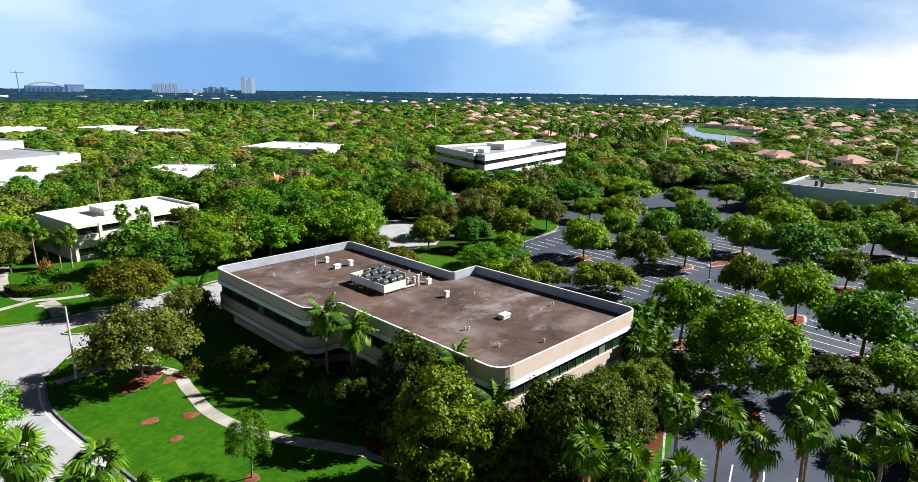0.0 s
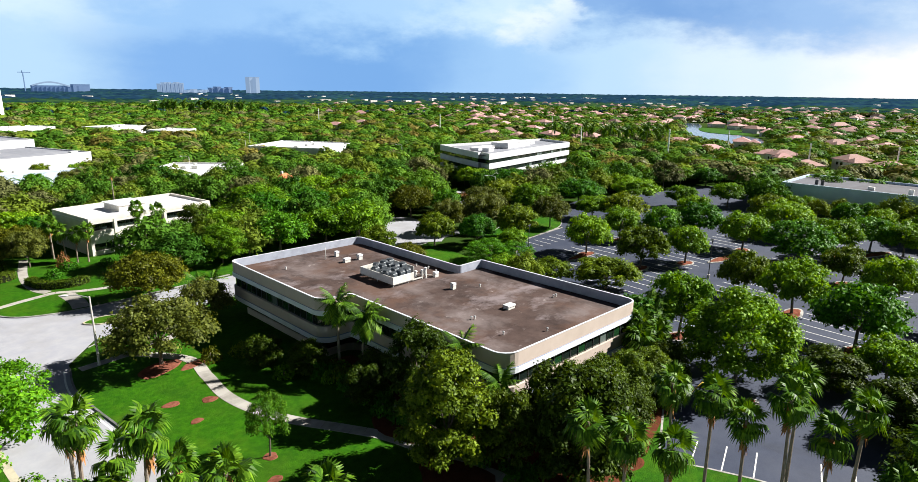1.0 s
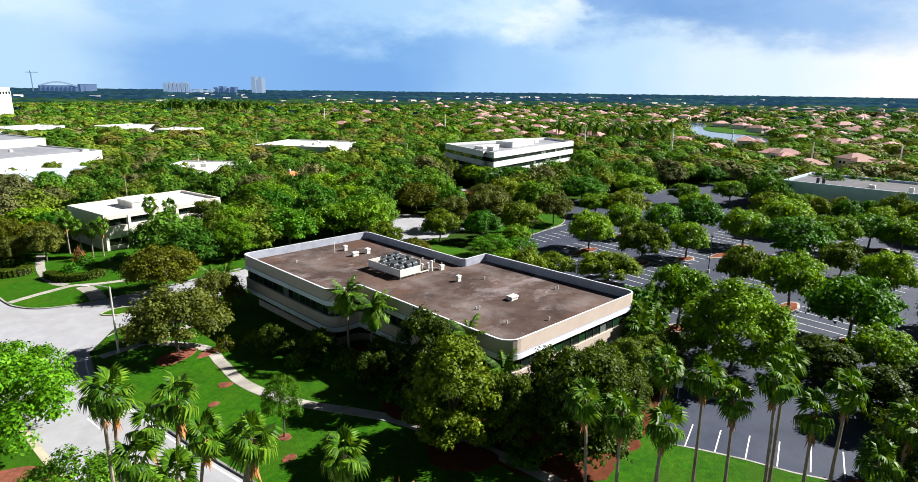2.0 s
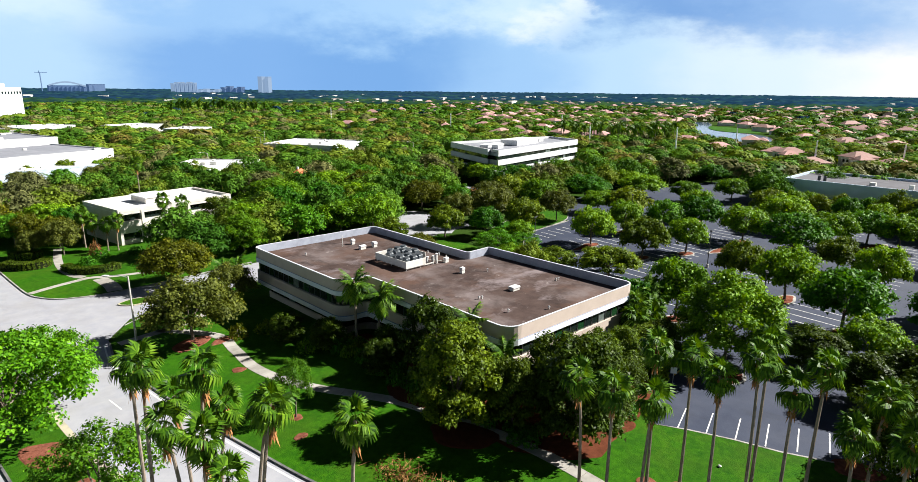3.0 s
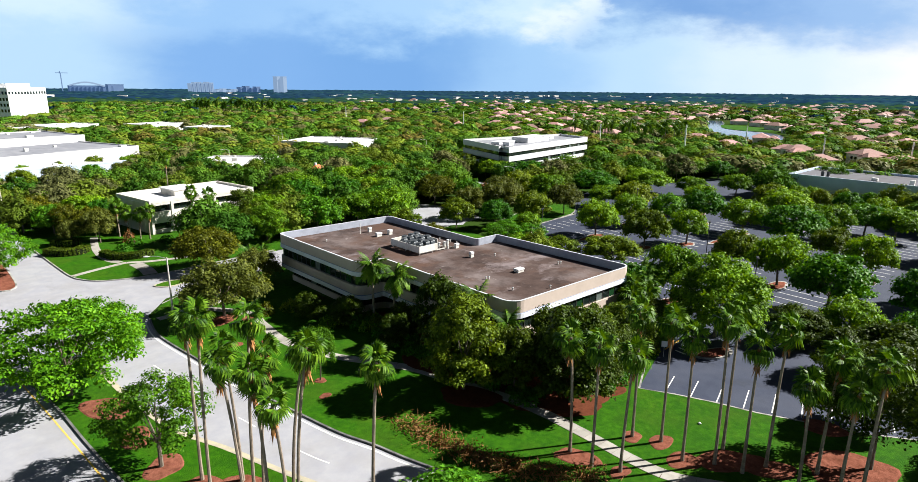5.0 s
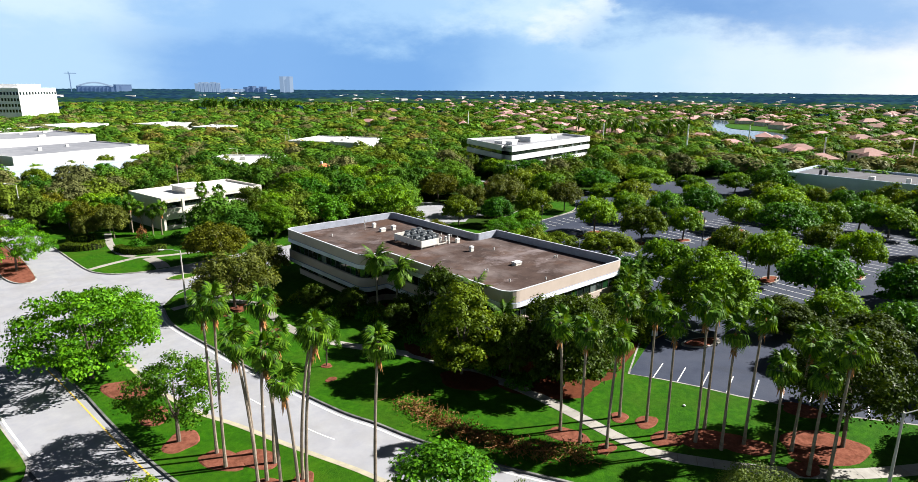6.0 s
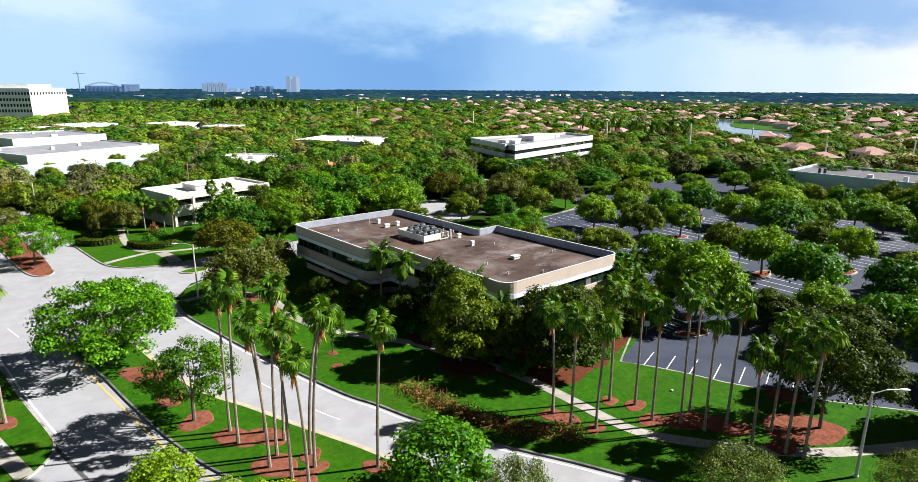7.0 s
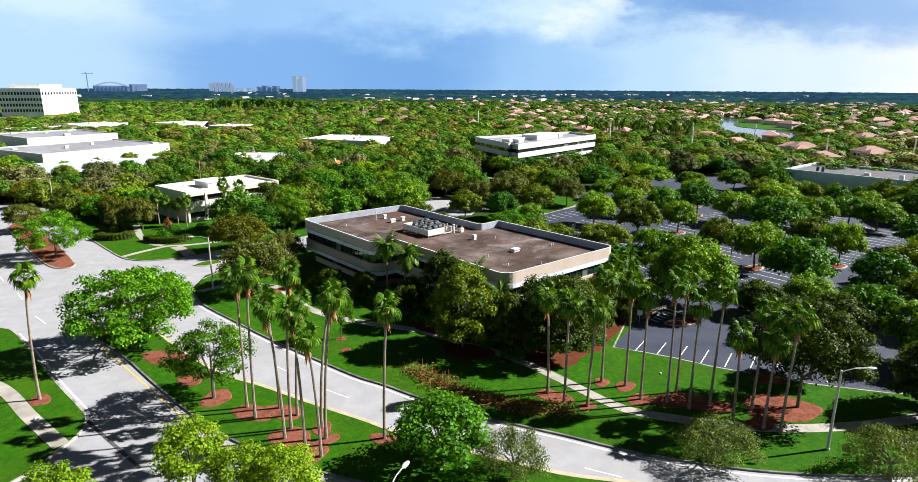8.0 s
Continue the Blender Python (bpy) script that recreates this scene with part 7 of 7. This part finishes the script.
sr = random.Random(3)
for k in range(30):
    y = sr.uniform(-1, 30)
    shrub(sr.choice("ccba"), -2.6 - sr.uniform(0, 3.4) + (1.5 if y < 27 else -1.6), y, sr.uniform(0.8, 1.5), sr.uniform(1.0, 2.2), "dark green shrub before the shaded facade", "facade shrubs")
for k in range(16):
    x = sr.uniform(1, 25)
    shrub(sr.choice("cba"), x, -1.6 - sr.uniform(0, 4.5) - 0.1 * x, sr.uniform(0.8, 1.4), sr.uniform(1.0, 1.9), "green shrub before the lit facade", "facade shrubs")
for k in range(14):
    shrub(sr.choice("cba"), sr.uniform(15, 34), sr.uniform(-9, -4), sr.uniform(0.9, 1.6), sr.uniform(1.0, 2.0), "green shrub at the edge of the car park", "car park shrubs")
for k in range(26):
    t = sr.random()
    shrub("c", -5.2 + 14.5 * t + sr.uniform(-1, 1), -2.2 - 6.4 * min(1, t * 2) + sr.uniform(-1.6, 2.2), sr.uniform(0.7, 1.2), sr.uniform(0.5, 1.0), "dark green undergrowth shrub on shaded mulch", "undergrowth shrubs")
for k in range(22):
    shrub("c", sr.uniform(-4.6, 0.2), sr.uniform(3, 27), sr.uniform(0.9, 1.6), sr.uniform(1.2, 2.6), "dark green undergrowth shrub on shaded mulch", "undergrowth shrubs")
shrub("e", -10.6, 39.6, 1.3, 1.9, "rounded yellow-green shrub on a mulch bed")
shrub("b", -6.8, 38.6, 1.5, 1.6, "clipped green shrub in the shade")
for x, y in ((-4.4, -5.4), (-3.6, -4.2), (-5.0, -4.0)):
    shrub("c", x, y, 1.0, 1.0, "dark low shrub beside the footpath", "path shrubs")


def hedge(pts, width, h, label, seed):
    """A clipped hedge along a line: a dense body of leaves with flat sides and a flat top."""
    line = curve_points(pts, 0.5)
    ob = thing("hedge", label, "hedge", "clipped hedges", Matrix.Translation((0, 0, Z_LAWN)))
    q = np.random.default_rng(seed)
    n = int(len(line) * 130)
    i = q.integers(0, len(line) - 1, n)
    p = np.array([[v.x, v.y] for v in line])
    d = p[i + 1] - p[i]
    d /= np.linalg.norm(d, axis=1, keepdims=True)
    side = np.stack([-d[:, 1], d[:, 0]], 1)
    top = q.uniform(size=n) < 0.5
    u = np.where(top, q.uniform(-1, 1, n), q.choice([-1.0, 1.0], n)) * width / 2
    z = np.where(top, h, q.uniform(0.05, 1, n) * h) + q.normal(size=n) * 0.05
    xy = p[i] + d * q.uniform(0, 0.5, (n, 1)) + side * u[:, None] + q.normal(size=(n, 2)) * 0.05
    nn = np.concatenate([side * np.sign(u)[:, None] * np.where(top, 0.1, 1.0)[:, None], np.where(top, 1.0, 0.2)[:, None]], 1) + q.normal(size=(n, 3)) * 0.35
    nn /= np.linalg.norm(nn, axis=1, keepdims=True)
    part_mesh("foliage", fast_mesh("foliage", *leaf_cards(np.column_stack([xy, z]), nn, q.uniform(0.09, 0.18, n), seed), "leaf_o"), ob)
    part("core", sweep(line, -width / 2 + 0.12, width / 2 - 0.12, 0, h - 0.1), "dark_core", ob, "solid dark core of the hedge")


M["dark_core"] = surf("dark_hedge_core", (0.012, 0.016, 0.008), (0.022, 0.026, 0.012), 2.0, 0.95, 0.5)
hedge([(-16.6, 92.2), (-15.9, 88.2), (-14.2, 86.4), (-11.8, 85.6), (-9.6, 86.4)], 1.7, 1.2, "dark clipped hedge curving beside the footpath", 91)
hedge([(-24.0, 101.5), (-22.2, 98.2), (-19.6, 97.2), (-18.0, 98.6)], 2.2, 1.3, "dark clipped hedge on the lawn", 92)
hedge([(-21.6, 107.5), (-19.0, 104.6), (-17.2, 104.0)], 2.0, 1.5, "dark clipped hedge on the lawn", 93)
for x, y, r, h in ((-12.6, 93.5, 1.6, 1.6), (-9, 97, 1.8, 1.6), (-3, 95, 1.6, 1.4)):
    shrub("c", x, y, r, h, "dark rounded shrub before the car deck", "deck shrubs")
shrub("r", -9, 100, 1.2, 2.6, "reddish shrub before the car deck")
shrub("r", 101.5, 92, 3.0, 2.0, "broad reddish shrub beside the far drive")


M["cut_wood"] = surf("fresh_cut_branches", (0.16, 0.075, 0.030), (0.26, 0.14, 0.06), 3.0, 0.9, 0.5, fine=12)


def twig_heap():
    """Cut branches heaped along the verge."""
    r = random.Random(8)
    bm = bmesh.new()
    line = curve_points([(-16.6, 1.5), (-16.4, -2), (-16.1, -6), (-15.2, -10.5), (-13.4, -14.5), (-11.0, -17.6)], 0.4)
    for k in range(330):
        p = line[r.randrange(len(line))] + Vector((r.gauss(0, 0.8), r.gauss(0, 0.7), Z_LAWN + abs(r.gauss(0, 0.35))))
        d = Vector((r.gauss(0, 1), r.gauss(0, 1), r.uniform(-0.1, 0.5))).normalized() * r.uniform(0.6, 1.7)
        tube(bm, p, p + d, 0.035, 0.012, 3, False)
    tagged(part("branch_heap", bm, "cut_wood"), "heap of cut brown branches on the verge", "branch heap", kind="stuff")
    q = np.random.default_rng(4)
    n = 2600
    idx = q.integers(0, len(line), n)
    c = np.array([[p.x, p.y, 0] for p in line])[idx] + q.normal(size=(n, 3)) * np.array([0.85, 0.85, 0]) + np.array([0, 0, Z_LAWN])
    c[:, 2] += np.abs(q.normal(size=n)) * 0.4
    nn = q.normal(size=(n, 3))
    nn /= np.linalg.norm(nn, axis=1, keepdims=True)
    tagged(new("dead_leaf_heap", fast_mesh("dead_leaf_heap", *leaf_cards(c, nn, q.uniform(0.08, 0.22, n), 3, 0.4), "dry")), "brown dead leaves on cut branches", "leaf heap", kind="stuff")


twig_heap()


def street_lamp(x, y, h, turn, arm=2.4, label="pale concrete street lamp with one arm"):
    ob = thing("street_lamp", label, "street lamp", "street lamps", pose(x, y, 0, 0, 0, turn))
    bm = bmesh.new()
    tube(bm, (0, 0, -0.05), (0, 0, h), 0.16, 0.09, 10)
    part("pole", bm, "pole", ob)
    bm = bmesh.new()
    tube(bm, (0, 0, h - 0.15), (arm * 0.5, 0, h + 0.22), 0.05, 0.045, 6)
    tube(bm, (arm * 0.5, 0, h + 0.22), (arm, 0, h + 0.25), 0.045, 0.04, 6)
    part("arm", bm, "metal", ob)
    bm = bmesh.new()
    bmesh.ops.create_uvsphere(bm, u_segments=12, v_segments=8, radius=1, matrix=Matrix.Translation((arm + 0.35, 0, h + 0.24)) @ Matrix.Diagonal((0.5, 0.2, 0.11, 1)))
    head = part("lamp_head", bm, "wall_white", ob, "white lamp head", True)
    part("lens", boxm(arm + 0.12, -0.11, h + 0.115, arm + 0.62, 0.11, h + 0.135, 0.01), "unit", head)
    bm = bmesh.new()
    tube(bm, (0, 0, -0.02), (0, 0, 0.35), 0.24, 0.2, 10)
    part("base", bm, "pole", ob)


street_lamp(-20.5, 48.9, 9.3, 142)
street_lamp(-22.3, 148, 8.4, 140)
street_lamp(1.1, -39.4, 8.6, -46)
street_lamp(-39.0, -22.0, 8.2, 20, 1.8)
for x, y, t in ((152, 172, 150), (112, 240, 140), (138, 280, 140), (100, 78, 130), (60, 190, 140)):
    street_lamp(x, y, 9.0, t)


def lot_lamp(x, y, h=7.5):
    ob = thing("lot_lamp", "dark pole lamp with two box heads in the car park", "lamp post", "car park lamps", pose(x, y, 0, 0, 0, 20))
    bm = bmesh.new()
    tube(bm, (0, 0, 0), (0, 0, h), 0.09, 0.07, 8)
    part("pole", bm, "dark", ob)
    bm = bmesh.new()
    tube(bm, (0, 0, 0), (0, 0, 0.7), 0.28, 0.28, 10)
    part("footing", bm, "pole", ob)
    for s in (-1, 1):
        part("lamp_head", boxm(s * 0.15, -0.2, h - 0.12, s * 0.75, 0.2, h + 0.08, 0.03), "dark", ob)


for x, y in ((56.5, 36.2), (98, 34), (86.5, -8), (70, 4), (48, -12)):
    lot_lamp(x, y)


def utility_pole(x, y, h):
    ob = thing("utility_pole", "pale concrete power pole with insulators", "power pole", "power poles", pose(x, y, 0, 0, 0, 30))
    bm = bmesh.new()
    tube(bm, (0, 0, -0.1), (0, 0, h), 0.42, 0.3, 8)
    part("pole", bm, "bright_wall", ob)
    for z in (h - 1.8, h - 0.6):
        arm = part("crossarm", boxm(-0.9, -0.07, z, 0.9, 0.07, z + 0.14), "pole", ob)
    for s in (-0.8, 0.8):
        bm = bmesh.new()
        tube(bm, (s, 0, h - 0.455), (s, 0, h - 0.15), 0.07, 0.04, 6)
        part("insulator", bm, "unit", arm)


for x, y, h in POLES:
    utility_pole(x, y, h)
rock = thing("rock", "pale limestone rock on the verge", "rock", at=pose(-51.6, 20.8, Z_LAWN - 0.05))
bm = bmesh.new()
bmesh.ops.create_icosphere(bm, subdivisions=2, radius=0.32)
for w in bm.verts:
    w.co *= 1 + 0.25 * noise.noise(w.co * 2.3)
    w.co.z = max(w.co.z * 0.7 + 0.25, 0)
part("stone", bm, "wall_white", rock)
rock2 = copy_thing(rock, pose(4.5, -20.5, Z_LAWN - 0.05, 0, 0, 40) @ Matrix.Scale(0.55, 4))

M["joint"] = surf("dark_joint_sealant", (0.05, 0.05, 0.055), (0.09, 0.09, 0.095), 1.5, 0.85, 0.3, stain=(0.16, 0.16, 0.17), stain_scale=0.7, stain_amount=0.7)
# yellow and white marks where the car park meets the building's end
def stripe(name, x0, y0, x1, y1, w, material, label, z=Z_ROAD + 0.012):
    a, b = Vector((x0, y0, 0)), Vector((x1, y1, 0))
    d = b - a
    ob = part(name, boxm(0, -w / 2, 0, d.length, w / 2, 0.006), material)
    ob.matrix_world = Matrix.Translation((x0, y0, z)) @ Matrix.Rotation(math.atan2(d.y, d.x), 4, "Z")
    return tagged(ob, label, "road marking", kind="structure")


stripe("yellow_line", 19.9, -9.8, 26.6, -10.0, 0.22, "yellow", "yellow painted line in the car park")
stripe("white_line", 26.6, -10.2, 26.3, -13.5, 0.3, "white", "white painted stop bar in the car park")
for k in range(5):
    stripe("crosswalk_bar", 20.6 + k * 1.15, -10.9, 20.3 + k * 1.15, -12.4, 0.28, "white", "worn white crosswalk bar")


def sign_post(x, y, h, material, label, turn=0):
    ob = thing("sign", label, "sign", "small signs", pose(x, y, 0, 0, 0, turn))
    bm = bmesh.new()
    tube(bm, (0, 0, -0.1), (0, 0, h), 0.04, 0.04, 6)
    part("post", bm, "metal", ob)
    part("plate", boxm(-0.35, -0.07, h - 0.75, 0.35, -0.045, h, 0.01), material, ob)
    part("rim", boxm(-0.38, -0.044, h - 0.78, 0.38, -0.04, h + 0.03), "metal", ob)


for x, y, t in ((56.0, 47.6, -40), (60.2, 44.0, -40), (17.6, -10.6, -60)):
    sign_post(x, y, 2.2, "wall_white", "small white sign on a post", t)

stripe("road_joint", -47.9, 17.4, -46.8, 4.8, 0.35, "joint", "dark sealed joint across the side road")
